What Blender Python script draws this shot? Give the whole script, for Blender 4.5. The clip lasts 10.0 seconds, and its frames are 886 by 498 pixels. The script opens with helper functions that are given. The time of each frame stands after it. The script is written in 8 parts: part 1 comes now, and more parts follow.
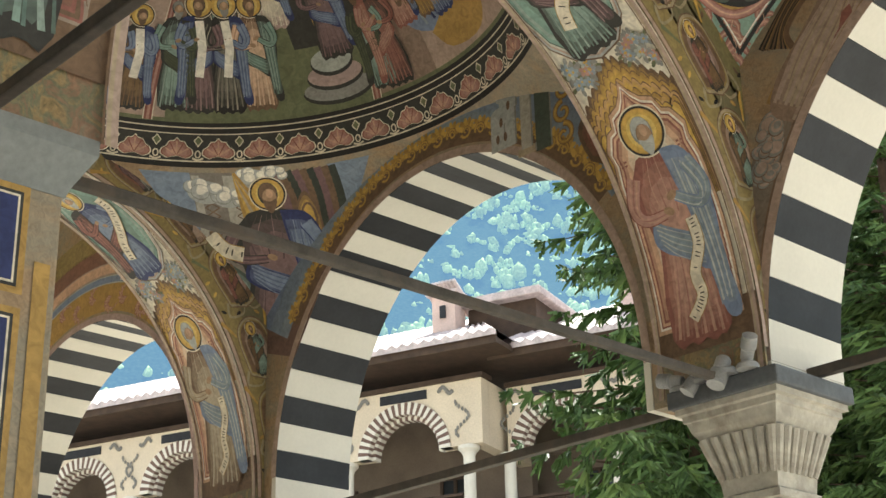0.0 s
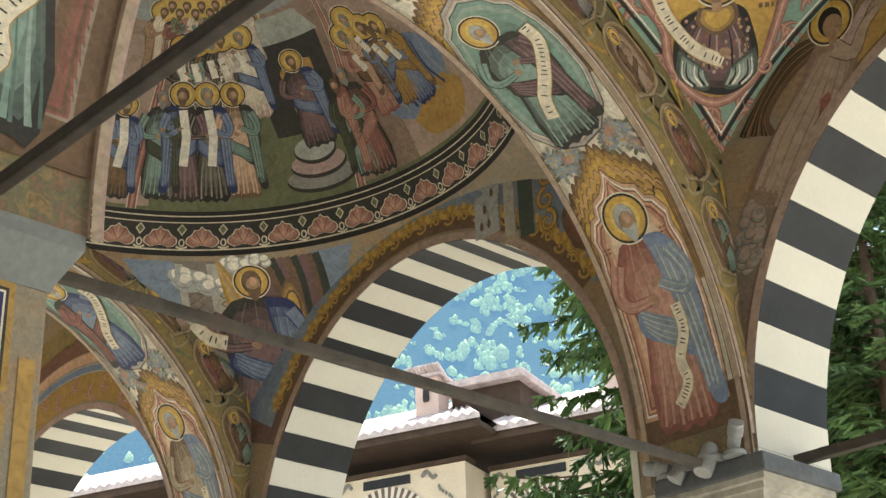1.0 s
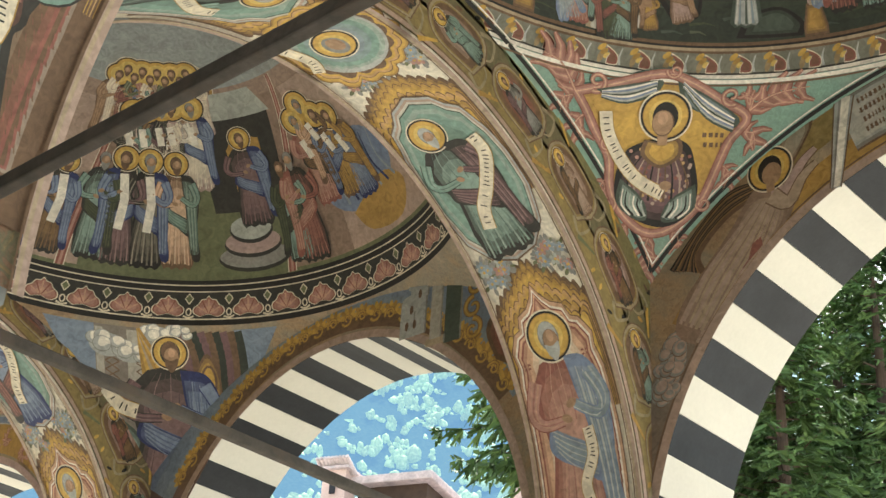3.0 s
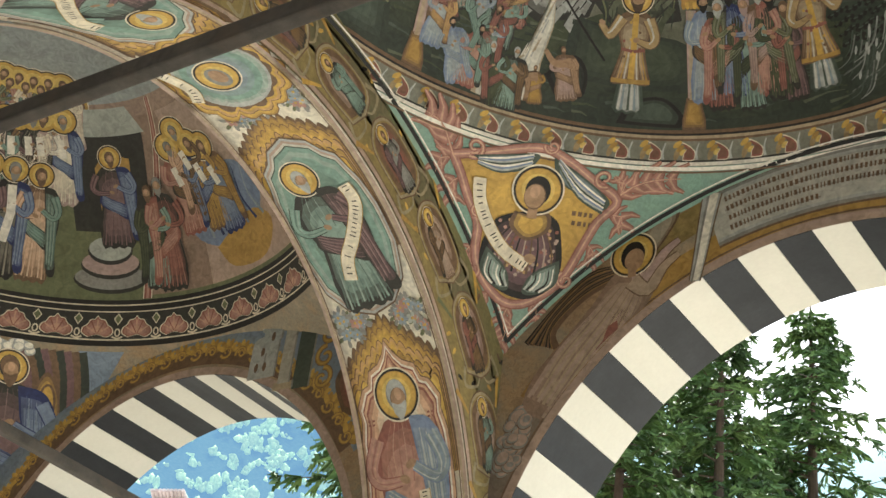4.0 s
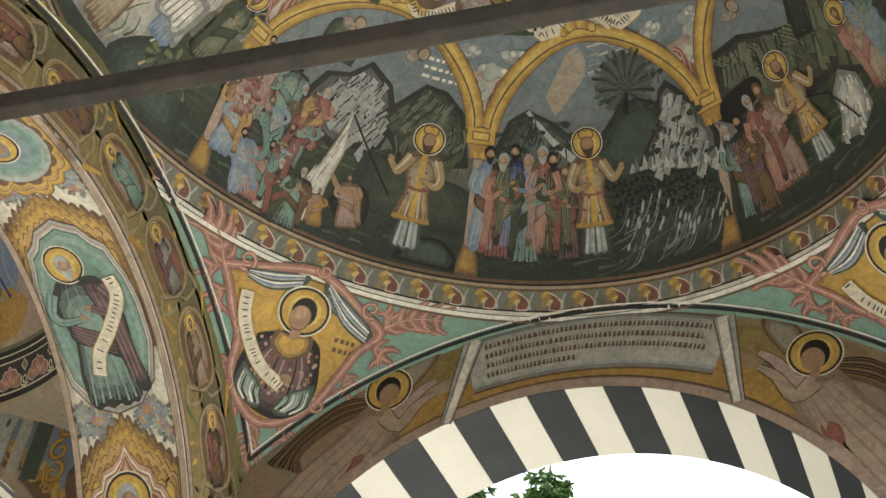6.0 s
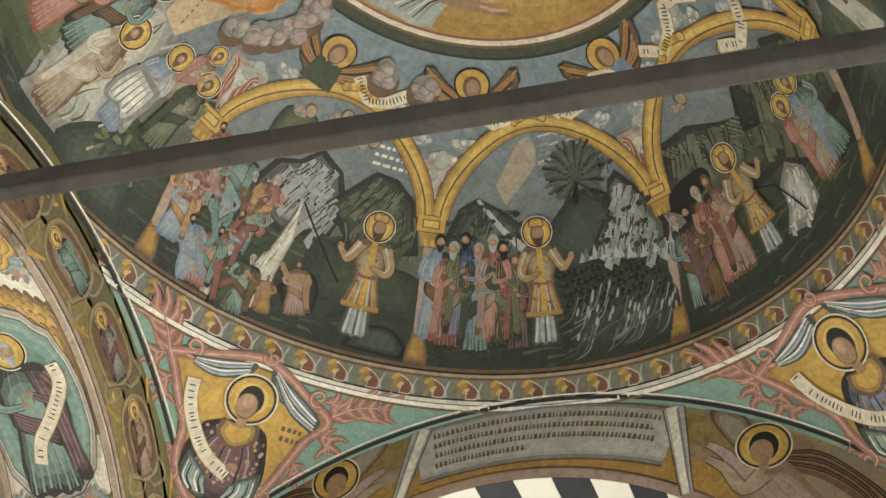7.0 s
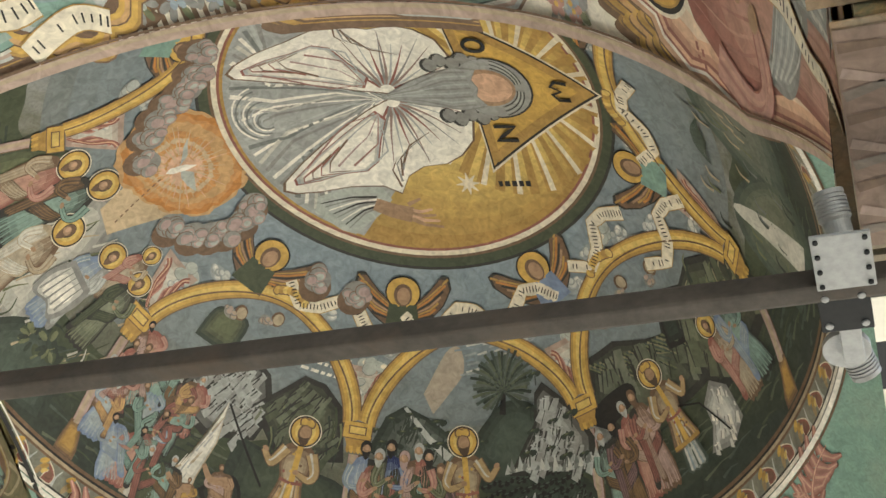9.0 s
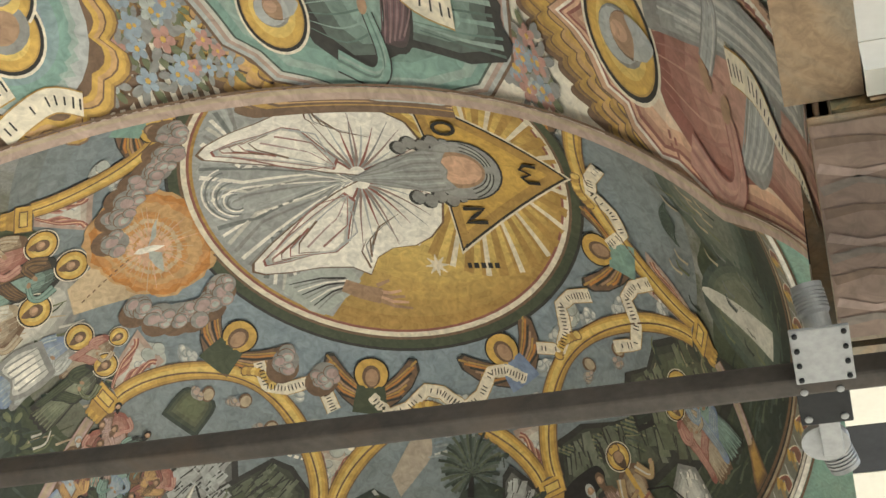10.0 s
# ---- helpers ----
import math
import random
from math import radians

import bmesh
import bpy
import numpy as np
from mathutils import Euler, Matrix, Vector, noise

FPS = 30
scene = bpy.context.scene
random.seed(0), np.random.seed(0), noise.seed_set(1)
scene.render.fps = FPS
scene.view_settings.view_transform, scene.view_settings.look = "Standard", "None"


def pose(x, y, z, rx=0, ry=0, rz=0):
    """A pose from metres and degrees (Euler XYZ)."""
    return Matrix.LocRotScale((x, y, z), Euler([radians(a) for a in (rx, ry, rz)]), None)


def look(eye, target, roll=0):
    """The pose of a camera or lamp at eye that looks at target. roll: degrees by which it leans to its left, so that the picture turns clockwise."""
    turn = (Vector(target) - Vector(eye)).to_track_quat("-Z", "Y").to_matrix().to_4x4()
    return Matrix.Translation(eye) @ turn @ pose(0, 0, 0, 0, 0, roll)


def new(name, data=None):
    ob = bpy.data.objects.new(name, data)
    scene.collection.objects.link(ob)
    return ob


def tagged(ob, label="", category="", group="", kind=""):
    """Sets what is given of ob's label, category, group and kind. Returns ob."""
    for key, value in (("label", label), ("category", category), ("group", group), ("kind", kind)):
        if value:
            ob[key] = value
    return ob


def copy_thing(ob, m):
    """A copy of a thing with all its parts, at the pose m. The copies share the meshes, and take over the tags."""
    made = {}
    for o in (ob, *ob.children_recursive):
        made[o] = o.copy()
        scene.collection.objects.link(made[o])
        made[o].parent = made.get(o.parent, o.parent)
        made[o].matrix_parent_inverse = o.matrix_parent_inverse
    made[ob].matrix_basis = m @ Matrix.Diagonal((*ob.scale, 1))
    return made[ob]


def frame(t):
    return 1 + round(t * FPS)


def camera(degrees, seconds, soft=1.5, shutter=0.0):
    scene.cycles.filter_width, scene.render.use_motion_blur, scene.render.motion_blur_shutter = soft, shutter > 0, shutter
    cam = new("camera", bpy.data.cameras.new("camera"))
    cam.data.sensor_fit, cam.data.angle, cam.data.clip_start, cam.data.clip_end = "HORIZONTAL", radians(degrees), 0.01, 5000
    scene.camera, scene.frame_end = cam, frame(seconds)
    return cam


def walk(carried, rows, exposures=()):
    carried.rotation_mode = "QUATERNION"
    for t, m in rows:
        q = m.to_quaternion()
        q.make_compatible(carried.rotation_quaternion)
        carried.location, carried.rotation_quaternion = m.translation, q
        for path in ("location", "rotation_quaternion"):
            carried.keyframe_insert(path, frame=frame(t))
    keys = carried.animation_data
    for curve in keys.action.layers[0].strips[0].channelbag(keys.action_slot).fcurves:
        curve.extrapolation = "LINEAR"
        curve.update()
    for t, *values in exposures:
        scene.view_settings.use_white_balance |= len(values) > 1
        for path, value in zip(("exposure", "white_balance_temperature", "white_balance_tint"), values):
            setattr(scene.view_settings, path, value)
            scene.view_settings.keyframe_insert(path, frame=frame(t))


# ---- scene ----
cam = camera(33.0, 10.0)
ROWS = [
    (0.0, -0.0000, 0.0000, 1.5999, 112.155, 1.271, 47.003),
    (0.5, -0.0075, -0.0074, 1.6177, 113.491, 1.482, 46.616),
    (1.0, 0.0022, -0.0181, 1.6277, 115.278, 1.919, 46.540),
    (1.5, 0.0072, -0.0452, 1.6314, 116.469, 0.795, 45.728),
    (2.0, 0.0142, -0.0698, 1.6256, 117.133, -0.646, 44.442),
    (3.5, 0.0351, 0.0029, 1.6393, 120.267, -4.970, 37.710),
    (4.0, 0.0338, 0.0100, 1.6577, 121.757, -6.674, 33.013),
    (4.5, 0.0197, 0.0100, 1.6425, 123.638, -7.793, 28.708),
    (5.0, 0.0016, 0.0068, 1.6394, 125.465, -8.536, 24.731),
    (5.5, 0.0011, 0.0104, 1.6290, 126.880, -8.656, 22.157),
    (7.0, 0.0560, 0.0428, 1.6993, 131.641, -7.768, 19.237),
    (7.5, 0.0869, 0.0455, 1.7020, 133.529, -7.851, 18.649),
    (8.0, 0.1447, 0.0450, 1.7244, 135.462, -8.067, 18.197),
    (8.5, 0.1447, 0.0317, 1.7324, 137.420, -7.757, 17.476),
    (9.0, 0.1399, 0.0240, 1.7412, 139.548, -7.615, 16.375),
    (9.5, 0.1354, 0.0122, 1.7470, 141.026, -7.000, 15.907),
    (10.0, 0.1195, 0.0003, 1.7526, 142.614, -6.667, 15.332),
]
walk(cam, [(t, pose(x, y, z, rx, ry, rz)) for t, x, y, z, rx, ry, rz in ROWS],
     exposures=[(t, e, k, 4) for t, e, k in ((0.0, 1.6, 6350), (2.2, 1.72, 6300), (3.5, 1.87, 6250), (5.0, 1.52, 6120), (5.5, 1.6, 6080), (7.0, 2.1, 6050), (10.0, 2.08, 6100))])

# ---- daylight ----
world = bpy.data.worlds.new("sky")
scene.world = world
world.use_nodes = True
wn = world.node_tree.nodes
sky = wn.new("ShaderNodeTexSky")
sky.sky_type = "NISHITA"
sky.sun_disc = False
sky.sun_elevation = radians(58)
sky.sun_rotation = radians(-30)
sky.air_density, sky.dust_density = 1.0, 5.0
wn["Background"].inputs[1].default_value = 0.15
# a thin white veil of summer haze over the whole sky
veil = wn.new("ShaderNodeMix")
veil.data_type, veil.inputs[0].default_value, veil.inputs[7].default_value = "RGBA", 0.6, (3.0, 3.05, 3.1, 1)
world.node_tree.links.new(sky.outputs[0], veil.inputs[6])
world.node_tree.links.new(veil.outputs[2], wn["Background"].inputs[0])
sun_data = bpy.data.lights.new("sun", "SUN")
sun_data.energy, sun_data.angle, sun_data.color = 4.0, radians(0.53), (1.0, 0.95, 0.86)
sun = new("sun", sun_data)
SUN_AZ = radians(-30)
sun.matrix_world = look((0, 0, 40), (-math.sin(SUN_AZ) * math.cos(radians(58)), -math.cos(SUN_AZ) * math.cos(radians(58)), 40 - math.sin(radians(58))))

# ---- materials ----
def base_mat(name, rough=0.8, metal=0.0, spec=0.3):
    m = bpy.data.materials.new(name)
    m.use_nodes = True
    b = m.node_tree.nodes["Principled BSDF"]
    b.inputs["Roughness"].default_value, b.inputs["Metallic"].default_value = rough, metal
    b.inputs["Specular IOR Level"].default_value = spec
    return m, m.node_tree.nodes, m.node_tree.links, b


def noise_node(n, l, scale, detail=6.0, rough=0.6, coord=None, warp=0.0):
    t = n.new("ShaderNodeTexNoise")
    t.inputs["Scale"].default_value, t.inputs["Detail"].default_value = scale, detail
    t.inputs["Roughness"].default_value, t.inputs["Distortion"].default_value = rough, warp
    if coord is None:
        coord = n.new("ShaderNodeTexCoord").outputs["Object"]
    l.new(coord, t.inputs["Vector"])
    return t


def ramp_node(n, l, src, stops):
    r = n.new("ShaderNodeValToRGB")
    e = r.color_ramp.elements
    while len(e) < len(stops):
        e.new(0.5)
    for el, (p, c) in zip(e, stops):
        el.position, el.color = p, (*c, 1)
    l.new(src, r.inputs[0])
    return r


def mixed(n, l, mode, fac, a, b):
    x = n.new("ShaderNodeMix")
    x.data_type, x.blend_type = "RGBA", mode
    for s, v in ((x.inputs[0], fac), (x.inputs[6], a), (x.inputs[7], b)):
        if isinstance(v, (int, float)):
            s.default_value = v
        elif isinstance(v, tuple):
            s.default_value = (*v, 1)
        else:
            l.new(v, s)
    return x.outputs[2]


def bumped(n, l, b, src, strength, dist):
    k = n.new("ShaderNodeBump")
    k.inputs["Strength"].default_value, k.inputs["Distance"].default_value = strength, dist
    l.new(src, k.inputs["Height"])
    l.new(k.outputs[0], b.inputs["Normal"])


def plain(name, col, rough=0.8, vary=0.25, scale=6.0, fine=60.0, bump=0.15, metal=0.0, spec=0.3, stain=None, grain=0.7):
    """A matt surface with broad blotches and fine grain."""
    m, n, l, b = base_mat(name, rough, metal, spec)
    big, small = noise_node(n, l, scale), noise_node(n, l, fine, 3.0)
    lo, hi = tuple(c * (1 - vary) for c in col), tuple(min(1, c * (1 + vary)) for c in col)
    c = ramp_node(n, l, big.outputs["Fac"], [(0.3, lo), (0.7, hi)]).outputs[0]
    g = ramp_node(n, l, small.outputs["Fac"], [(0.3, (0.82,) * 3), (0.7, (1.12,) * 3)]).outputs[0]
    c = mixed(n, l, "MULTIPLY", grain, c, g)
    if stain:
        f = ramp_node(n, l, noise_node(n, l, scale * 0.6, 8.0, 0.7, warp=0.6).outputs["Fac"], [(0.52, (0,) * 3), (0.68, (0.8,) * 3)])
        c = mixed(n, l, "MIX", f.outputs[0], c, stain)
    l.new(c, b.inputs["Base Color"])
    bumped(n, l, b, small.outputs["Fac"], bump, 0.004)
    return m


def fresco(name, cols, scale=3.0, rough=0.62):
    """Aged wall painting: soft fields of several pigments with cracks, dust and brush grain."""
    m, n, l, b = base_mat(name, rough, 0.0, 0.35)
    co = n.new("ShaderNodeTexCoord").outputs["Object"]
    big = noise_node(n, l, scale, 7.0, 0.62, co, 0.8)
    k = len(cols)
    c = ramp_node(n, l, big.outputs["Fac"], [(0.3 + 0.4 * i / max(1, k - 1), q) for i, q in enumerate(cols)]).outputs[0]
    brush = noise_node(n, l, 38.0, 4.0, 0.65, co, 1.5)
    g = ramp_node(n, l, brush.outputs["Fac"], [(0.3, (0.68,) * 3), (0.7, (1.25,) * 3)]).outputs[0]
    c = mixed(n, l, "MULTIPLY", 0.75, c, g)
    dust = ramp_node(n, l, noise_node(n, l, 1.6, 8.0, 0.7, co).outputs["Fac"], [(0.5, (0,) * 3), (0.75, (0.35,) * 3)]).outputs[0]
    c = mixed(n, l, "MIX", dust, c, (0.32, 0.28, 0.22))
    l.new(c, b.inputs["Base Color"])
    bumped(n, l, b, brush.outputs["Fac"], 0.12, 0.003)
    return m


def paint(name, col, vary=0.22, rough=0.6, streak=22.0):
    """One pigment of a wall painting, laid on in brush strokes."""
    m, n, l, b = base_mat(name, rough, 0.0, 0.35)
    co = n.new("ShaderNodeTexCoord").outputs["Object"]
    a = noise_node(n, l, streak, 5.0, 0.6, co, 1.2)
    d = noise_node(n, l, 5.0, 5.0, 0.6, co)
    lo, hi = tuple(c * (1 - vary) for c in col), tuple(min(1, c * (1 + vary)) for c in col)
    c = ramp_node(n, l, a.outputs["Fac"], [(0.32, lo), (0.68, hi)]).outputs[0]
    g = ramp_node(n, l, d.outputs["Fac"], [(0.3, (0.84,) * 3), (0.7, (1.06,) * 3)]).outputs[0]
    c = mixed(n, l, "MULTIPLY", 0.8, c, g)
    l.new(c, b.inputs["Base Color"])
    bumped(n, l, b, a.outputs["Fac"], 0.08, 0.002)
    return m


OCHRE, GOLD, RED, ROSE = (0.40, 0.245, 0.07), (0.55, 0.35, 0.085), (0.26, 0.105, 0.08), (0.42, 0.235, 0.19)
BROWN, DARK, TEAL, BLUE = (0.16, 0.10, 0.06), (0.04, 0.038, 0.033), (0.20, 0.31, 0.26), (0.19, 0.24, 0.35)
SKYB, CREAM, GREEN, GREY = (0.27, 0.32, 0.36), (0.70, 0.63, 0.49), (0.065, 0.078, 0.045), (0.25, 0.245, 0.225)
PEACH, FLESH, VIOLET, LEAF = (0.60, 0.38, 0.25), (0.36, 0.23, 0.14), (0.17, 0.10, 0.105), (0.15, 0.16, 0.085)
HUES = dict(ochre=OCHRE, gold=GOLD, red=RED, rose=ROSE, brown=BROWN, dark=DARK, teal=TEAL, blue=BLUE,
       sky=SKYB, cream=CREAM, green=GREEN, grey=GREY, peach=PEACH, flesh=FLESH, violet=VIOLET, leaf=LEAF, white=(0.78, 0.74, 0.65),
       orange=(0.46, 0.20, 0.05), pale=(0.40, 0.42, 0.38), mauve=(0.40, 0.29, 0.265), navy=(0.03, 0.04, 0.12), amber=(0.50, 0.31, 0.14), apricot=(0.52, 0.40, 0.25), ember=(0.50, 0.25, 0.085), slate=(0.072, 0.092, 0.072), mist=(0.17, 0.18, 0.165), haze=(0.31, 0.335, 0.33), gloom=(0.040, 0.049, 0.038), tan=(0.40, 0.32, 0.215), dusk=(0.40, 0.295, 0.24), parch=(0.52, 0.50, 0.43),
            azure=(0.235, 0.285, 0.315), cool=(0.40, 0.41, 0.39), halo=(0.64, 0.46, 0.14), ink=(0.022, 0.02, 0.018))
PIG = {k: paint("pigment_" + k, c) for k, c in HUES.items()}
M_DOME = fresco("fresco_dome", [(0.06, 0.075, 0.05), (0.14, 0.14, 0.10), (0.27, 0.27, 0.25), (0.21, 0.23, 0.24)], 1.4)
M_DOME2 = fresco("fresco_dome_far", [(0.12, 0.13, 0.085), (0.26, 0.21, 0.13), (0.36, 0.29, 0.22), (0.25, 0.20, 0.15)], 1.8)
M_WALL = fresco("fresco_wall", [(0.20, 0.135, 0.08), (0.35, 0.24, 0.14), (0.27, 0.23, 0.165), (0.40, 0.30, 0.20)], 3.2)
M_PEND = fresco("fresco_pendentive", [(0.18, 0.29, 0.235), (0.22, 0.35, 0.28), (0.19, 0.31, 0.255)], 3.0)
M_FACE = fresco("fresco_rib_face", [(0.10, 0.085, 0.045), (0.29, 0.20, 0.09), (0.15, 0.15, 0.09), (0.25, 0.14, 0.085), (0.18, 0.19, 0.13)], 11.0)
M_WHITE = plain("whitewashed_stone", (0.64, 0.61, 0.53), 0.75, 0.06, 1.5, 45.0, 0.04, grain=0.18)
M_BLACK = plain("black_painted_stone", (0.022, 0.023, 0.026), 0.6, 0.3, 4.0, 45.0, 0.1)
M_STONE = plain("weathered_stone", (0.40, 0.37, 0.31), 0.85, 0.25, 5.0, 30.0, 0.5, stain=(0.20, 0.17, 0.13))
M_ABACUS = plain("dark_grey_painted_stone", (0.10, 0.105, 0.11), 0.6, 0.2, 5.0, 40.0, 0.2)
M_IMPOST = plain("grey_painted_stone", (0.22, 0.23, 0.22), 0.6, 0.15, 3.0, 40.0, 0.1)
M_IRON = plain("brown_painted_iron", (0.075, 0.064, 0.053), 0.7, 0.35, 9.0, 70.0, 0.2, 0.1, 0.3, stain=(0.10, 0.075, 0.055))
M_PLASTER = plain("lime_plaster", (0.68, 0.64, 0.56), 0.85, 0.12, 1.5, 30.0, 0.2)
M_FLOOR = plain("stone_paving", (0.46, 0.43, 0.38), 0.8, 0.2, 1.2, 20.0, 0.3)

# ---- mesh helpers ----
def mesh_ob(name, verts, faces, material, smooth=False, parent=None):
    me = bpy.data.meshes.new(name)
    me.from_pydata([tuple(v) for v in verts], [], faces)
    me.materials.append(material)
    if smooth:
        me.polygons.foreach_set("use_smooth", [True] * len(me.polygons))
    me.update()
    ob = new(name, me)
    if parent:
        ob.parent = parent
    return ob


def part(name, bm, material, parent=None, label="", smooth=False):
    me = bpy.data.meshes.new(name)
    bm.to_mesh(me)
    bm.free()
    me.materials.append(material)
    if smooth:
        me.polygons.foreach_set("use_smooth", [True] * len(me.polygons))
    ob = new(name, me)
    if parent:
        ob.parent = parent
    if label:
        ob["label"] = label
    return ob


def empty(name, label, category, group="", at=(0, 0, 0)):
    ob = new(name)
    ob.location = at
    return tagged(ob, label, category, group)


def box_bm(x0, x1, y0, y1, z0, z1, bevel=0.0, bm=None):
    bm = bm or bmesh.new()
    g = bmesh.ops.create_cube(bm, size=1.0, matrix=Matrix.Translation(((x0 + x1) / 2, (y0 + y1) / 2, (z0 + z1) / 2)) @ Matrix.Diagonal((x1 - x0, y1 - y0, z1 - z0, 1)))
    if bevel:
        ed = list({e for v in g["verts"] for e in v.link_edges})
        bmesh.ops.bevel(bm, geom=ed, offset=bevel, segments=2, affect="EDGES", profile=0.6)
    return bm


def box(name, x0, x1, y0, y1, z0, z1, material, parent=None, bevel=0.0, label=""):
    return part(name, box_bm(x0, x1, y0, y1, z0, z1, bevel), material, parent, label)


def sheet(name, fn, nu, nv, material, parent=None, smooth=True):
    """A curved sheet: fn(u, v) with u and v from 0 to 1."""
    vs = [fn(i / nu, j / nv) for i in range(nu + 1) for j in range(nv + 1)]
    fs = [(i * (nv + 1) + j, (i + 1) * (nv + 1) + j, (i + 1) * (nv + 1) + j + 1, i * (nv + 1) + j + 1) for i in range(nu) for j in range(nv)]
    return mesh_ob(name, vs, fs, material, smooth, parent)


# ---- the plan of the gallery ----
CX, CY = -1.918, 3.686            # the middle of the bay with the great dome
RING_R, RING_Z, APEX_Z = 1.908, 5.975, 7.30
CX2, CY2, RING2_R, RING2_Z = -5.820, 3.683, 1.897, 5.729
FRONT, OUTER = 5.60, 6.19         # faces of the outer wall
PEND_R, PEND_Z = 3.18, 3.43       # the sphere of the pendentives
SPRING = 3.60                     # top of the abaci
TOP = 7.75


ARCH1 = (-1.995, 3.679, 1.731, 1.081)
ARCH2 = (-5.973, 3.85, 1.503, 1.081)
ARCH3 = (-9.98, 3.80, 1.60, 1.081)
RIB = (3.680, 3.74, 1.865, 1.03)       # spans along y
RIB_X = (-4.329, -3.718)
RIB2_X = (-8.20, -7.60)
INNER = (-1.732, 3.718, 1.866, 1.0)    # spans along x on the near side
INNER_Y = (1.175, 2.03)


def arch_wall(name, arch, along, a0, a1, b0, b1, top, material, base, lip=0.045):
    """A wall with one arched opening: 'x' or 'y' is the way it runs, a0..a1 its ends, b0..b1 its faces."""
    c, zc, r, k = arch
    r = r + lip
    n = 80
    prof = [(c - r, base)] + [(c - r * math.cos(math.pi * i / n), zc + r * k * math.sin(math.pi * i / n)) for i in range(n + 1)] + [(c + r, base)]
    vs, fs = [], []

    def put(u, w, z):
        vs.append((u, w, z) if along == "x" else (w, u, z))
        return len(vs) - 1
    for w in (b0, b1):
        low = [put(u, w, z) for u, z in prof]
        up = [put(u, w, top) for u, z in prof]
        for i in range(len(prof) - 1):
            fs.append((low[i], low[i + 1], up[i + 1], up[i]))
        for e, s in ((a0, 0), (a1, -1)):
            p, q = put(e, w, base), put(e, w, top)
            fs.append((p, low[s], up[s], q))
    m = len(prof)
    half = 2 * m + 4
    for i in range(m - 1):
        fs.append((i, i + half, i + 1 + half, i + 1))
        fs.append((m + i, m + i + 1, m + i + 1 + half, m + i + half))
    for s in (2 * m, 2 * m + 2):
        fs.append((s, s + 1, s + 1 + half, s + half))
    fs += [(2 * m, 2 * m + half, half, 0), (m - 1, m - 1 + half, 2 * m + 2 + half, 2 * m + 2)]
    return mesh_ob(name, vs, fs, material)


wall_front = tagged(arch_wall("wall_front", ARCH1, "x", -3.775, 0.67, FRONT, OUTER, TOP, M_WALL, SPRING), "painted outer arcade wall above the striped arch", "wall", kind="structure")
wall_front_2 = tagged(arch_wall("wall_front_far", ARCH2, "x", -7.70, -4.33, FRONT, OUTER, TOP, M_WALL, SPRING), "painted arcade wall of the neighbouring bay", "wall", kind="structure")
wall_front_3 = tagged(arch_wall("wall_front_end", ARCH3, "x", -13.0, -8.2, FRONT, OUTER, TOP, M_WALL, 1.2), "painted arcade wall of the furthest bay", "wall", kind="structure")
pier_wall = tagged(box("wall_pier", -4.33, -3.775, 5.56, OUTER, SPRING, TOP, M_WALL), "painted masonry over the stone column", "wall", kind="structure")
pier_wall_2 = tagged(box("wall_pier_far", -8.2, -7.70, 5.56, OUTER, SPRING, TOP, M_WALL), "painted masonry over the far column", "wall", kind="structure")
rib_wall = tagged(arch_wall("wall_rib", RIB, "y", 1.42, 5.57, RIB_X[0] + 0.012, RIB_X[1] - 0.012, TOP, M_FACE, SPRING, 0.012), "painted cross arch between two domed bays", "arch", kind="structure")
rib_wall_2 = tagged(arch_wall("wall_rib_far", RIB, "y", 1.42, 5.57, RIB2_X[0] + 0.012, RIB2_X[1] - 0.012, TOP, M_FACE, SPRING, 0.012), "painted cross arch of the far bay", "arch", kind="structure")
inner_wall = tagged(arch_wall("wall_inner", INNER, "x", -3.72, 0.66, INNER_Y[0], INNER_Y[1], TOP, M_FACE, SPRING, 0.012), "painted inner arch beside the dome", "arch", kind="structure")
for v in inner_wall.data.vertices:
    # the band narrows towards its foot on the corner column
    if v.co.y > 1.9 and v.co.x > -0.6 and v.co.z < 4.6:
        v.co.y -= 0.45 * (4.6 - v.co.z)
SIDE = (3.62, 3.679, 1.92, 1.0)
side_wall = tagged(arch_wall("wall_side", SIDE, "y", 1.62, 5.60, 0.08, 0.67, TOP, M_WALL, SPRING), "side wall of the bay over a striped arch", "wall", kind="structure")
SIDE2 = (-0.58, 3.679, 1.70, 1.081)
side_wall_2 = tagged(arch_wall("wall_side_near", SIDE2, "y", -2.9, 1.17, 0.20, 0.67, TOP, M_WALL, SPRING), "side wall of the inner bay over a striped arch", "wall", kind="structure")
# what closes the place behind the camera, above it and at the far end
for nm, b in (("wall_church", (-13.0, 0.67, -3.2, -2.9, 0, TOP)), ("wall_bay_two", (-13.0, -4.33, 1.40, 1.90, 0, TOP))):
    tagged(box(nm, *b, M_PLASTER), "plain plastered church wall", "wall", kind="structure")
# out of view; the arch is added to let daylight into the far bays
tagged(arch_wall("wall_end", (3.7, 3.6, 1.7, 1.0), "y", -3.2, 6.19, -13.3, -13.0, TOP, M_PLASTER, 0.0), "plastered end wall with an open arch", "wall", kind="structure")
tagged(box("ceiling", -13.0, 0.75, -3.2, 6.3, TOP, TOP + 0.25, M_PLASTER), "flat roof over the vaulted gallery", "roof", kind="structure")


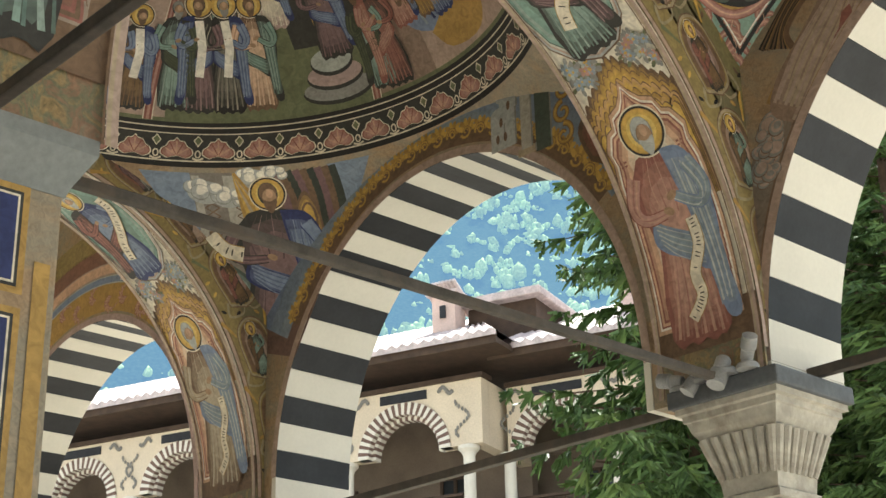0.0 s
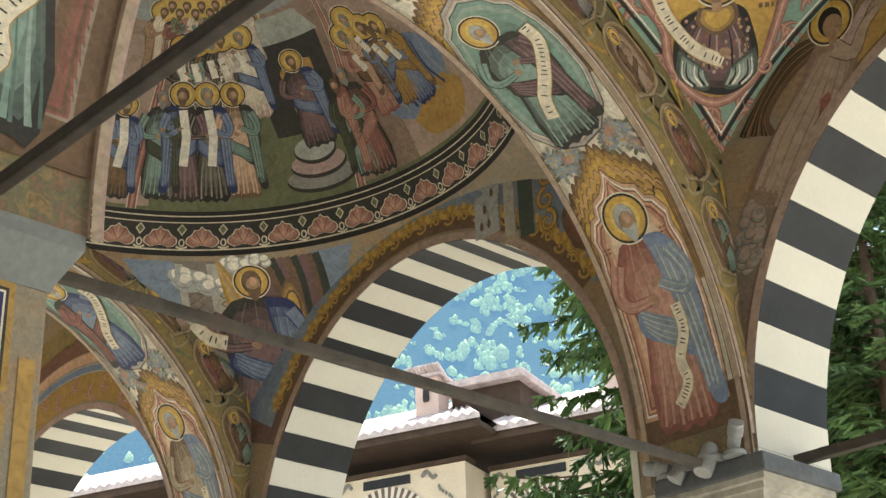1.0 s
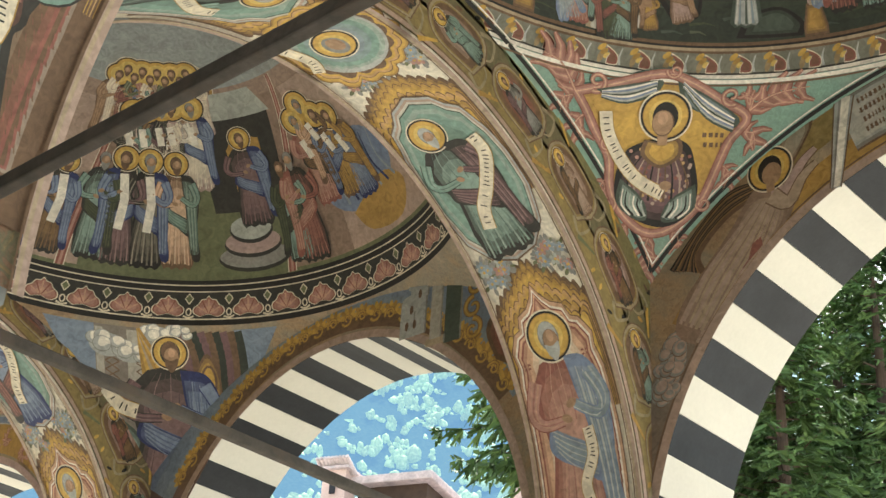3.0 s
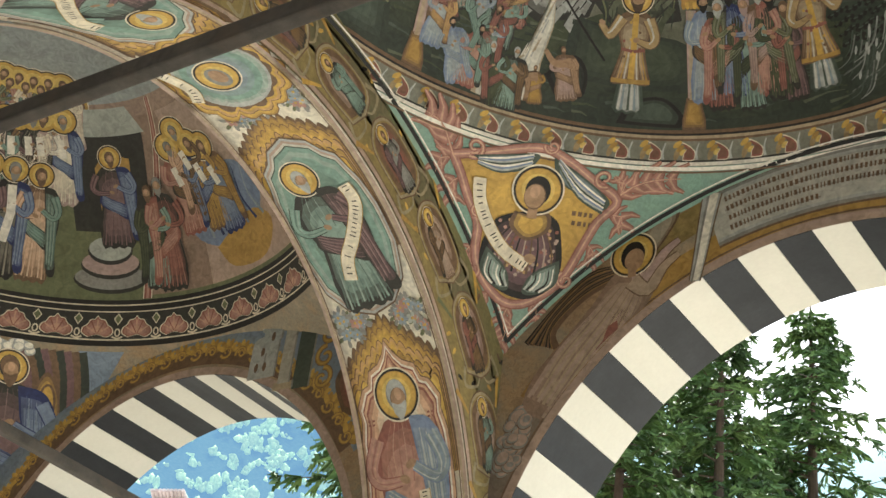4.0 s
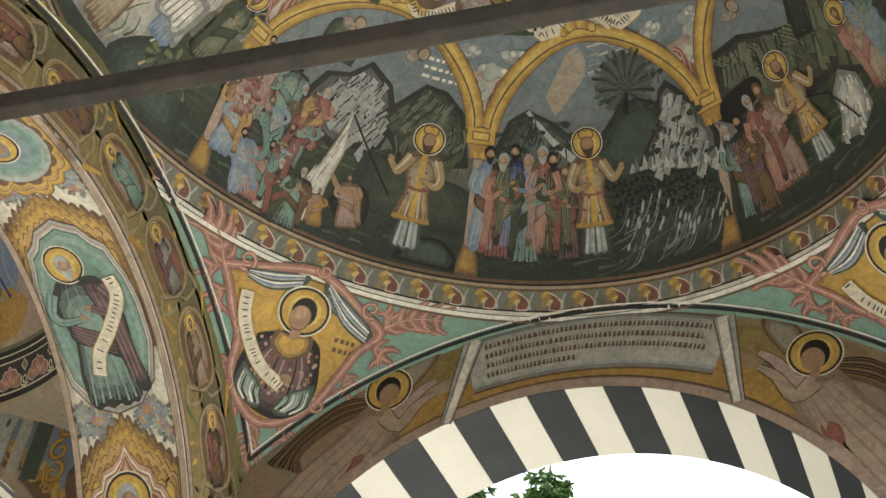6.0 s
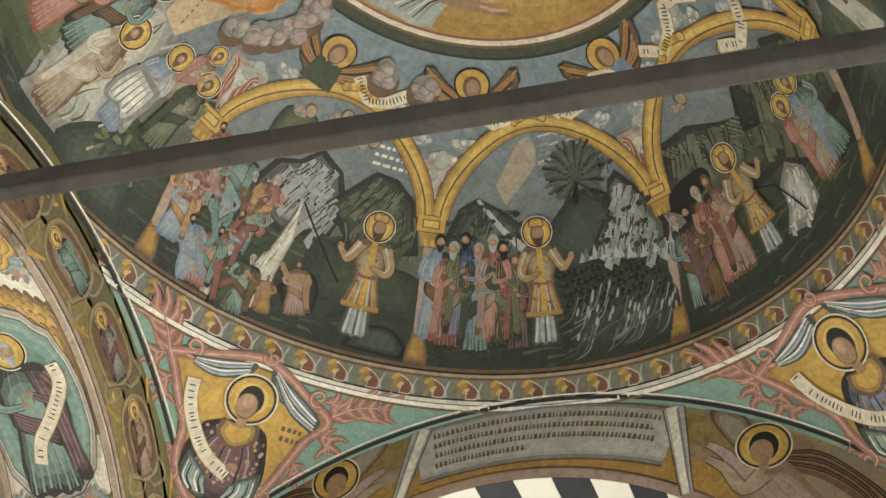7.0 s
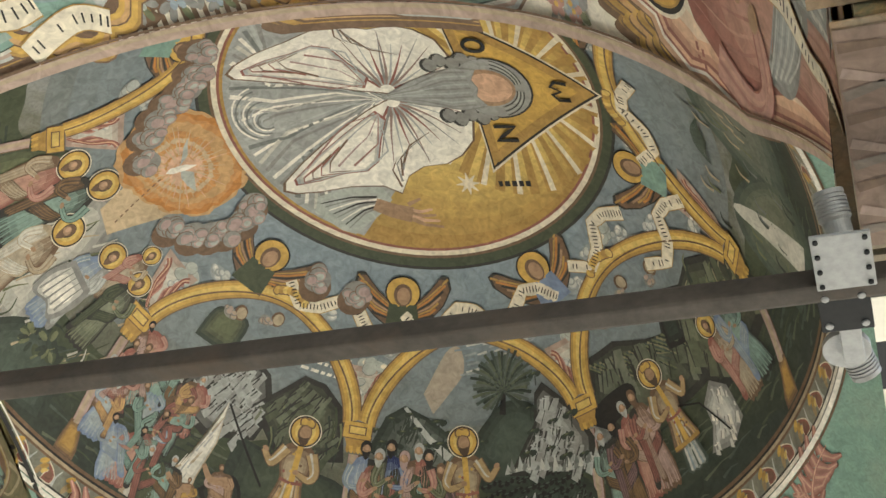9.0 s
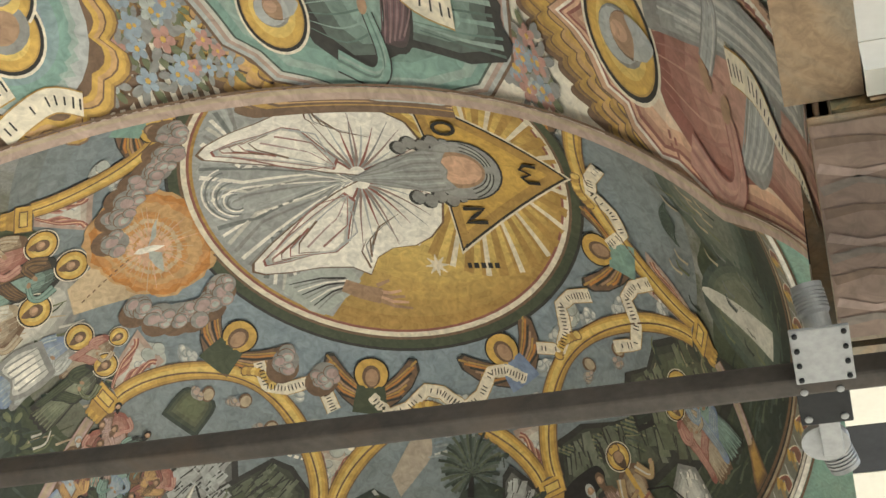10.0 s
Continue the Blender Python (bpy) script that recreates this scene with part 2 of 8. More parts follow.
def cap_point(cx, cy, r, zr, apex):
    h = apex - zr
    rad = (r * r + h * h) / (2 * h)
    zc = apex - rad
    low = math.asin((zr - zc) / rad)

    def at(theta, s, off=0.0):
        e = low + (math.pi / 2 - low) * s
        q = rad - off
        return (cx + q * math.cos(e) * math.cos(theta), cy + q * math.cos(e) * math.sin(theta), zc + q * math.sin(e))
    return at


DOME = cap_point(CX, CY, RING_R, RING_Z, APEX_Z)
DOME2 = cap_point(CX2, CY2, RING2_R, RING2_Z, RING2_Z + 1.33)


def pend_point(cx, cy, dz, x, y, off=0.0):
    d2 = (x - cx) ** 2 + (y - cy) ** 2
    z = PEND_Z + dz + math.sqrt(max(0.01, PEND_R ** 2 - d2))
    n = Vector((x - cx, y - cy, z - PEND_Z - dz)).normalized() * off
    return (x - n.x, y - n.y, z - n.z)


def pendentives(name, cx, cy, r, dz, x0, x1, y0, y1, material, parent):
    def fn(u, v):
        a = 2 * math.pi * u
        c, s = math.cos(a), math.sin(a)
        far = min((x1 - cx) / c if c > 1e-6 else 1e9, (x0 - cx) / c if c < -1e-6 else 1e9, (y1 - cy) / s if s > 1e-6 else 1e9, (y0 - cy) / s if s < -1e-6 else 1e9)
        d = r + (max(far, r + 0.002) - r) * v
        return pend_point(cx, cy, dz, cx + d * c, cy + d * s)
    return sheet(name, fn, 360, 16, material, parent)


dome = sheet("dome", lambda u, v: DOME(2 * math.pi * u, v), 192, 48, M_DOME)
tagged(dome, "painted dome with a round medallion at its crown", "dome", kind="structure")
dome_far = sheet("dome_far", lambda u, v: DOME2(2 * math.pi * u, v), 192, 48, M_DOME2)
tagged(dome_far, "painted dome of the neighbouring bay", "dome", kind="structure")
pend = tagged(pendentives("pendentive", CX, CY, RING_R, 0.0, -3.75, 0.13, 2.0, 5.62, M_PEND, None), "green painted pendentives under the dome ring", "vault", kind="structure")
pend_far = tagged(pendentives("pendentive_far", CX2, CY2, RING2_R, -0.253, -7.70, -4.20, 1.8, 5.62, M_WALL, None), "painted pendentives of the neighbouring bay", "vault", kind="structure")


def rod(name, a, b, size, material, label):
    d = Vector(b) - Vector(a)
    bm = box_bm(-d.length / 2, d.length / 2, -size[0] / 2, size[0] / 2, -size[1] / 2, size[1] / 2, 0.006)
    ob = part(name, bm, material)
    ob.matrix_world = Matrix.Translation((Vector(a) + Vector(b)) / 2) @ d.to_track_quat("X", "Z").to_matrix().to_4x4()
    return tagged(ob, label, "tie rod", "tie rods of the arcade")


rod("tie_rod", (-3.87, 5.70, 3.585), (-3.87, 1.70, 3.585), (0.038, 0.038), M_IRON, "brown painted iron tie rod across the gallery")
rod("tie_rod", (-4.2, 1.522, 3.434), (0.30, 1.522, 3.434), (0.036, 0.040), M_IRON, "brown painted iron tie rod under the inner arch")
rod("tie_rod", (-3.95, 5.90, 3.67), (0.6, 5.90, 3.67), (0.05, 0.05), M_IRON, "brown painted iron tie rod under the striped arch")
rod("tie_rod", (-8.0, 5.90, 3.67), (-3.98, 5.90, 3.67), (0.05, 0.05), M_IRON, "brown painted iron tie rod of the next arch")


def column(x, y, label):
    c = empty("column", label, "column", "columns of the arcade")
    part("abacus", box_bm(x - 0.31, x + 0.31, y - 0.31, y + 0.31, SPRING - 0.085, SPRING, 0.012), M_ABACUS, c, "dark grey painted slab")
    # stepped and flaring block under the slab
    bm = bmesh.new()
    prof = [(0.285, -0.085), (0.285, -0.115), (0.262, -0.12), (0.262, -0.15), (0.25, -0.155), (0.235, -0.20), (0.215, -0.23), (0.18, -0.33), (0.158, -0.42), (0.15, -0.50), (0.165, -0.51), (0.165, -0.545), (0.14, -0.55)]
    rings = []
    for i, (w, z) in enumerate(prof):
        ring = []
        for a, b in ((-1, -1), (1, -1), (1, 1), (-1, 1)):
            ring.append(bm.verts.new((x + a * w, y + b * w, SPRING + z)))
        rings.append(ring)
    for p, q in zip(rings, rings[1:]):
        for i in range(4):
            bm.faces.new((p[i], p[(i + 1) % 4], q[(i + 1) % 4], q[i]))
    bmesh.ops.recalc_face_normals(bm, faces=bm.faces)
    cap = part("capital", bm, M_STONE, c, "weathered carved stone capital")
    # upright flutes on the flaring faces
    for sx, sy in ((0, -1), (1, 0), (0, 1), (-1, 0)):
        for k in range(7):
            f = (k - 3) / 3.4
            a, b = Vector((x, y, SPRING - 0.235)), Vector((x, y, SPRING - 0.43))
            for v, w in ((a, 0.212), (b, 0.155)):
                v.x += sx * w + (f * w if sx == 0 else 0)
                v.y += sy * w + (f * w if sy == 0 else 0)
            bm = bmesh.new()
            bmesh.ops.create_cone(bm, cap_ends=True, segments=8, radius1=0.016, radius2=0.024, depth=(a - b).length)
            fl = part("flute", bm, M_STONE, cap)
            fl.matrix_local = Matrix.Translation((a + b) / 2) @ (a - b).to_track_quat("Z", "Y").to_matrix().to_4x4()
    bm = bmesh.new()
    bmesh.ops.create_cone(bm, cap_ends=True, segments=32, radius1=0.165, radius2=0.14, depth=SPRING - 0.55, matrix=Matrix.Translation((x, y, (SPRING - 0.55) / 2)))
    part("shaft", bm, M_STONE, c, smooth=True)
    return c


column(-3.90, 5.73, "stone column with a carved capital under the striped arches")
column(-7.95, 5.73, "stone column between the far bays of the gallery")
column(0.35, 5.85, "stone column at the corner of the bay")


def wall_pier(x0, x1, y0, y1, label):
    p = empty("pier", label, "pier")
    box("shaft", x0 + 0.07, x1 - 0.07, y0 + 0.07, y1 - 0.07, 0, SPRING - 0.17, M_WALL, p, 0.01)
    bm = bmesh.new()
    prof = [(-0.065, -0.18), (-0.055, -0.15), (0.0, -0.05), (0.0, 0.0)]
    rings = [[bm.verts.new((x, y, SPRING + dz)) for x, y in ((x0 - w, y0 - w), (x1 + w, y0 - w), (x1 + w, y1 + w), (x0 - w, y1 + w))] for w, dz in prof]
    for p0, q0 in zip(rings, rings[1:]):
        for i in range(4):
            bm.faces.new((p0[i], p0[(i + 1) % 4], q0[(i + 1) % 4], q0[i]))
    bm.faces.new(rings[0][::-1])
    bm.faces.new(rings[-1])
    bmesh.ops.recalc_face_normals(bm, faces=bm.faces)
    part("impost", bm, M_IMPOST, p, "smooth grey painted impost")
    return p


wall_panel_owner = wall_pier(-4.33, -3.60, 1.10, 2.02, "painted square pier with a grey impost")
column(0.60, 1.40, "stone column at the open corner of the bay")
wall_over_pier = tagged(box("wall_over_pier", -4.33, -3.70, 1.00, 2.0, SPRING, TOP, M_FACE), "painted masonry over the pier", "wall", kind="structure")
tagged(box("floor", -13.0, 1.2, -3.2, 6.3, -0.2, 0.0, M_FLOOR), "stone paved gallery floor", "floor", kind="structure")

# ---- striped arch linings ----
def striped(parent, arch, along, b0, b1, n, first=0, depth=0.042):
    c, zc, r, k = arch
    for i in range(n):
        a0, a1 = math.pi * i / n + 0.0008, math.pi * (i + 1) / n - 0.0008
        vs = []
        for w in (b0 - 0.004, b1 + 0.004):
            for rr in (r, r + depth):
                for a in (a0, (a0 + a1) / 2, a1):
                    u, z = c - rr * math.cos(a), zc + rr * k * math.sin(a)
                    vs.append((u, w, z) if along == "x" else (w, u, z))
        fs = [(0, 1, 7, 6), (1, 2, 8, 7), (3, 9, 10, 4), (4, 10, 11, 5), (0, 6, 9, 3), (2, 5, 11, 8), (0, 3, 4, 1), (1, 4, 5, 2), (6, 7, 10, 9), (7, 8, 11, 10)]
        mesh_ob("voussoir", vs, fs, M_WHITE if (i + first) % 2 == 0 else M_BLACK, False, parent)
    for s in (-1, 1):
        u = c + s * (r + depth / 2)
        x = (u - depth / 2, u + depth / 2)
        if zc - SPRING > 0.02:
            b = (x[0], x[1], b0 - 0.004, b1 + 0.004) if along == "x" else (b0 - 0.004, b1 + 0.004, x[0], x[1])
            box("voussoir", *b, SPRING, zc - 0.001, M_WHITE, parent)


striped(wall_front, ARCH1, "x", FRONT, OUTER, 29)
striped(wall_front_2, ARCH2, "x", FRONT, OUTER, 29, 1)
striped(wall_front_3, ARCH3, "x", FRONT, OUTER, 29)
striped(side_wall, SIDE, "y", 0.08, 0.67, 29)
striped(side_wall_2, SIDE2, "y", 0.20, 0.67, 29)

# springer stones under the foot of the near side arch
box("springer", 0.110, 0.668, 1.18, 1.60, SPRING - 0.008, SPRING - 0.003, M_WALL, side_wall_2)
box("springer", 0.082, 0.194, 0.86, 1.17, SPRING + 0.02, SPRING + 0.5, M_WALL, side_wall_2)

# ---- wall painting: thin layers of pigment that follow the surface ----
PIG_KEYS = list(PIG)


class Canvas:
    """Collects flat painted shapes in the two coordinates of a surface, and lays them on it as one mesh."""

    def __init__(self, surf):
        self.surf, self.v, self.f, self.m = surf, [], [], []

    def put(self, u, v, layer):
        self.v.append(self.surf(u, v, 0.003 + 0.0005 * layer))
        return len(self.v) - 1

    def poly(self, pts, pig, layer=0, rings=0, heart=None):
        n = len(pts)
        cu, cv = heart or (sum(p[0] for p in pts) / n, sum(p[1] for p in pts) / n)
        fine = []
        for (a, b), (c, d) in zip(pts, pts[1:] + pts[:1]):
            m = max(1, math.ceil(math.hypot(c - a, d - b) / 0.06))
            fine += [(a + (c - a) * i / m, b + (d - b) * i / m) for i in range(m)]
        pts, n = fine, len(fine)
        size = max(math.hypot(p[0] - cu, p[1] - cv) for p in pts)
        k = rings or max(1, math.ceil(size / 0.06))
        c = self.put(cu, cv, layer)
        last = None
        for j in range(1, k + 1):
            t = j / k
            ring = [self.put(cu + (p[0] - cu) * t, cv + (p[1] - cv) * t, layer) for p in pts]
            for i in range(n):
                a, b = ring[i], ring[(i + 1) % n]
                self.f.append((c, a, b) if last is None else (last[i], a, b, last[(i + 1) % n]))
                self.m.append(PIG_KEYS.index(pig))
            last = ring
        return self

    def strip(self, path, width, pig, layer=0):
        """A line of pigment; width is one number or one for each end."""
        w0, w1 = width if isinstance(width, tuple) else (width, width)
        fine = [path[0]]
        for (a, b), (c, d) in zip(path, path[1:]):
            m = max(1, math.ceil(math.hypot(c - a, d - b) / 0.06))
            fine += [(a + (c - a) * i / m, b + (d - b) * i / m) for i in range(1, m + 1)]
        path = fine
        if max(w0, w1) > 0.16:
            # wide bands are laid in narrow lanes, so that they hug the curve
            k = math.ceil(max(w0, w1) / 0.09)
            for j in range(k):
                f = (j + 0.5) / k - 0.5
                lane = []
                for i, (u, v) in enumerate(path):
                    a, b = path[max(0, i - 1)], path[min(len(path) - 1, i + 1)]
                    du, dv = b[0] - a[0], b[1] - a[1]
                    d, w = math.hypot(du, dv) or 1.0, w0 + (w1 - w0) * i / max(1, len(path) - 1)
                    lane.append((u - dv / d * w * f, v + du / d * w * f))
                self.strip(lane, (w0 / k, w1 / k), pig, layer)
            return self
        n, prev = len(path), None
        for i, (u, v) in enumerate(path):
            a, b = path[max(0, i - 1)], path[min(n - 1, i + 1)]
            du, dv = b[0] - a[0], b[1] - a[1]
            d = math.hypot(du, dv) or 1.0
            w = (w0 + (w1 - w0) * i / max(1, n - 1)) / 2
            pair = (self.put(u - dv / d * w, v + du / d * w, layer), self.put(u + dv / d * w, v - du / d * w, layer))
            if prev:
                self.f.append((prev[0], pair[0], pair[1], prev[1]))
                self.m.append(PIG_KEYS.index(pig))
            prev = pair
        return self

    def oval(self, u, v, a, b, pig, layer=0, turn=0.0, n=28):
        c, s = math.cos(turn), math.sin(turn)
        return self.poly([(u + a * math.cos(q) * c - b * math.sin(q) * s, v + a * math.cos(q) * s + b * math.sin(q) * c) for q in (2 * math.pi * i / n for i in range(n))], pig, layer)

    def ring(self, u, v, a, b, width, pig, layer=0, a0=0.0, a1=360.0, n=40):
        return self.strip([(u + a * math.cos(radians(q)), v + b * math.sin(radians(q))) for q in (a0 + (a1 - a0) * i / n for i in range(n + 1))], width, pig, layer)

    def scallop(self, u, v, a, b, lobes, depth, pig, layer=0, a0=0.0, a1=360.0, seed=1):
        """A field with a lobed, cloudy edge."""
        rnd, pts = random.Random(seed), []
        for i in range(lobes):
            k = 1 + rnd.uniform(-0.06, 0.06)
            for j in range(5):
                q = radians(a0 + (a1 - a0) * (i + j / 5) / lobes)
                e = k + depth * abs(math.sin(math.pi * j / 5))
                pts.append((u + a * e * math.cos(q), v + b * e * math.sin(q)))
        return self.poly(pts, pig, layer, 0, (u, v))

    def bars(self, path_of, rows, length, height, pig, layer, seed=0, word=(0.03, 0.09)):
        """Lines of writing as plain bars: path_of(s, row) gives the middle of the line at s metres."""
        rnd = random.Random(seed)
        for r in range(rows):
            s = rnd.uniform(0, 0.03)
            while s < length - word[0]:
                e = min(length, s + rnd.uniform(*word))
                k = max(2, int((e - s) / 0.05) + 1)
                self.strip([path_of(s + (e - s) * i / k, r) for i in range(k + 1)], height, pig, layer)
                s = e + min(height * 0.9, 0.011)
        return self

    def done(self, name, parent=None, label=""):
        me = bpy.data.meshes.new(name)
        me.from_pydata(self.v, [], self.f)
        used = sorted(set(self.m))
        for k in used:
            me.materials.append(PIG[PIG_KEYS[k]])
        me.polygons.foreach_set("material_index", [used.index(k) for k in self.m])
        me.polygons.foreach_set("use_smooth", [True] * len(me.polygons))
        me.update()
        ob = new(name, me)
        if parent:
            ob.parent = parent
        if label:
            ob["label"] = label
        return ob


TONES = dict(gold=("brown", "halo"), leaf=("dark", "pale"), pale=("grey", "white"), cream=("mauve", "white"), white=("grey", "white"), peach=("brown", "cream"), rose=("red", "peach"), red=("dark", "rose"), teal=("dark", "pale"), blue=("navy", "sky"),
             green=("dark", "leaf"), brown=("dark", "ochre"), grey=("dark", "pale"), ochre=("brown", "gold"), violet=("dark", "mauve"), sky=("blue", "white"), mauve=("brown", "peach"), orange=("red", "peach"), flesh=("brown", "peach"), azure=("blue", "white"), cool=("grey", "white"), tan=("brown", "parch"), dusk=("brown", "tan"), parch=("tan", "white"), amber=("brown", "gold"), slate=("gloom", "mist"), ink=("ink", "grey"))


def eased(path, k=4):
    """The same line, drawn as one smooth curve through its points."""
    if len(path) < 3:
        return path
    q = [path[0]] + list(path) + [path[-1]]
    out = []
    for p0, p1, p2, p3 in zip(q, q[1:], q[2:], q[3:]):
        for i in range(k):
            t = i / k
            out.append(tuple(0.5 * (2 * b + (c - a) * t + (2 * a - 5 * b + 4 * c - d) * t * t + (3 * b - a - 3 * c + d) * t ** 3) for a, b, c, d in zip(p0, p1, p2, p3)))
    return out + [path[-1]]


def tone(a, b, f):
    """A pigment mixed from two others."""
    key = f"{a}_{b}_{round(f * 10)}"
    if key not in PIG:
        g = round(f * 10) / 10
        HUES[key] = tuple(p + (q - p) * g for p, q in zip(HUES[a], HUES[b]))
        PIG[key] = paint("pigment_" + key, HUES[key])
        PIG_KEYS.append(key)
    return key


def shaded(cv, pts, lo, hi, layer, steps=4, heart=None):
    """A field modelled from a dark rim to a light middle in several washes."""
    n = len(pts)
    cu, cw = heart or (sum(p[0] for p in pts) / n, sum(p[1] for p in pts) / n)
    for i in range(steps):
        k = 1 - 0.62 * i / steps
        cv.poly([(cu + (a - cu) * k, cw + (b - cw) * k) for a, b in pts], tone(lo, hi, i / max(1, steps - 1)), layer + 0.6 * i, 0, (cu, cw))


def rayed_halo(cv, u, v, r, layer):
    """A gilded disc in a cream and black rim."""
    for k, pig, ly in ((1.09, "cream", 0), (1.02, "ink", 0.6), (0.93, "ochre", 1.2), (0.89, "gold", 1.8), (0.68, "halo", 2.4)):
        cv.oval(u, v, r * k, r * k, pig, layer + ly, 0, 32)


def figure(cv, u, v, h, robe, mantle, layer=1, halo="halo", lean=0.0, wide=1.0, seed=0, skin="flesh", arm=1, hair="brown", halo_r=0.105):
    """A plain robed shape with a disc behind its head: feet at (u, v), h high, leaning by so many degrees."""
    rnd = random.Random(seed)
    c, s = math.cos(radians(lean)), math.sin(radians(lean))
    side = rnd.choice((-1, 1)) * arm
    w = 0.15 * wide

    def T(a, b):
        a, b = side * a * h, b * h
        return (u + a * c + b * s, v - a * s + b * c)

    def lay(path, width, pig, level):
        cv.strip(eased([T(*p) for p in path]), width, pig, level)
    dark, light = TONES.get(robe, ("ink", "cream"))
    dark2, light2 = TONES.get(mantle, ("ink", "cream"))
    g0 = 1.0 if h > 0.7 else 0.6
    # long tunic, pleated to an uneven hem
    out = [(-w * 0.80, 0.04), (-w * 0.86, 0.2), (-w * 0.66, 0.42), (-w * 0.86, 0.6), (-w * 0.84, 0.72), (-w * 0.5, 0.81), (0.0, 0.845), (w * 0.5, 0.81), (w * 0.84, 0.72), (w * 0.86, 0.6), (w * 0.7, 0.42), (w * 0.9, 0.2), (w * 0.84, 0.04)]
    hemline = [(w * 0.8 * (1 - i / 6), 0.012 * math.sin(i * 1.9 + seed)) for i in range(1, 12)]
    shaded(cv, [T(*p) for p in out + hemline], dark, tone(robe, light, 0.15), layer, 4, T(0, 0.4))
    for i in range(13):
        a = -w * 0.76 + 1.52 * w * i / 12 + rnd.uniform(-0.006, 0.006)
        top = 0.36 + 0.12 * rnd.random()
        lay([(a * 0.6, top), (a * 0.86 + rnd.uniform(-0.008, 0.008), 0.2), (a, 0.02 + 0.03 * rnd.random())], (0.002 * h, (0.016 if i % 2 else 0.009) * h), (tone(robe, dark, 0.6 * g0), tone(robe, light, 0.35 * g0), tone(robe, dark, 0.4 * g0), tone(robe, light, 0.2 * g0))[i % 4], layer + 2.5 + 0.02 * i)
    for i in range(7):
        a = -w * 0.6 + 1.2 * w * i / 6
        lay([(a * 0.5, 0.8), (a * 0.9, 0.68), (a * 0.7, 0.55)], (0.002 * h, 0.008 * h), (tone(robe, dark, 0.5), tone(robe, light, 0.3))[i % 2], layer + 2.6 + 0.02 * i)
    # mantle: one side hangs from the shoulder, the other end is drawn across the waist
    hang = eased([(w * 0.2, 0.82), (w * 0.74, 0.80), (w * 1.05, 0.68), (w * 1.08, 0.5), (w * 1.0, 0.32), (w * 1.2, 0.1), (w * 0.95, 0.06), (w * 0.72, 0.12), (w * 0.5, 0.34), (w * 0.42, 0.52), (w * 0.28, 0.68)])
    shaded(cv, [T(*p) for p in hang], dark2, tone(mantle, light2, 0.15), layer + 3.2, 4, T(w * 0.72, 0.46))
    sash = eased([(-w * 0.62, 0.56), (-w * 0.74, 0.46), (-w * 0.5, 0.40), (0.0, 0.35), (w * 0.55, 0.28), (w * 0.7, 0.38), (w * 0.3, 0.45), (-w * 0.3, 0.50)])
    shaded(cv, [T(*p) for p in sash], dark2, mantle, layer + 3.4, 4, T(-w * 0.2, 0.45))
    for i in range(10):
        f = i / 9
        lay([(w * (0.4 + 0.5 * f), 0.77 - 0.06 * f), (w * (0.5 + 0.48 * f), 0.5), (w * (0.7 + 0.36 * f), 0.12 + 0.05 * rnd.random())], (0.004 * h, 0.010 * h), (tone(mantle, dark2, 0.6 * g0), tone(mantle, light2, 0.35 * g0), tone(mantle, dark2, 0.3 * g0))[i % 3], layer + 6 + 0.02 * i)
        lay([(-w * (0.62 - 0.1 * f), 0.54 - 0.1 * f), (-w * 0.15, 0.49 - 0.12 * f), (w * 0.5, 0.43 - 0.12 * f)], (0.007 * h, 0.003 * h), (tone(mantle, dark2, 0.5), tone(mantle, light2, 0.3))[i % 2], layer + 6 + 0.02 * i)
    # sleeves and the two ovals of the palms
    for q, pig, d, g in ((-1, robe, dark, light), (1, mantle, dark2, light2)):
        arm_path = [(q * w * 0.74, 0.74), (q * w * 1.0, 0.62), (q * w * 0.78, 0.555), (q * w * 0.2, 0.585 + 0.03 * q)]
        lay(arm_path, (0.080 * h, 0.046 * h), d, layer + 6.6 + 0.9 * (q > 0))
        lay(arm_path, (0.068 * h, 0.036 * h), pig, layer + 7.1 + 0.9 * (q > 0))
        for j in range(3):
            lay([(x + q * (0.012 * j - 0.012), y + 0.01 * (j - 1)) for x, y in arm_path], (0.010 * h, 0.004 * h), (tone(pig, g, 0.4), tone(pig, d, 0.5), tone(pig, g, 0.2))[j], layer + 7.5 + 0.9 * (q > 0) + 0.05 * j)
        cv.oval(*T(q * w * 0.1, 0.592 + 0.03 * q), 0.028 * h, 0.018 * h, skin, layer + 9 + 0.3 * q, 0.4 * q, 12)
    if halo:
        rayed_halo(cv, *T(0, 0.915), halo_r * h, layer + 3)
    cv.oval(*T(0, 0.915), 0.052 * h, 0.066 * h, TONES.get(hair, ("ink",))[0], layer + 9.4, 0.0, 18)
    cv.oval(*T(0, 0.922), 0.046 * h, 0.058 * h, hair, layer + 9.9, 0.0, 18)
    cv.oval(*T(0.006, 0.893), 0.040 * h, 0.052 * h, "brown", layer + 10.3, 0.0, 16)
    cv.oval(*T(0.007, 0.896), 0.037 * h, 0.048 * h, skin, layer + 10.7, 0.0, 16)
    cv.oval(*T(0.009, 0.916), 0.018 * h, 0.026 * h, tone(skin, "peach", 0.6), layer + 11.1, 0.0, 12)
    cv.poly(eased([T(-0.032, 0.886), T(0.006, 0.872), T(0.042, 0.886), T(0.034, 0.84), T(0.006, 0.805), T(-0.024, 0.84)]), hair, layer + 11.5)


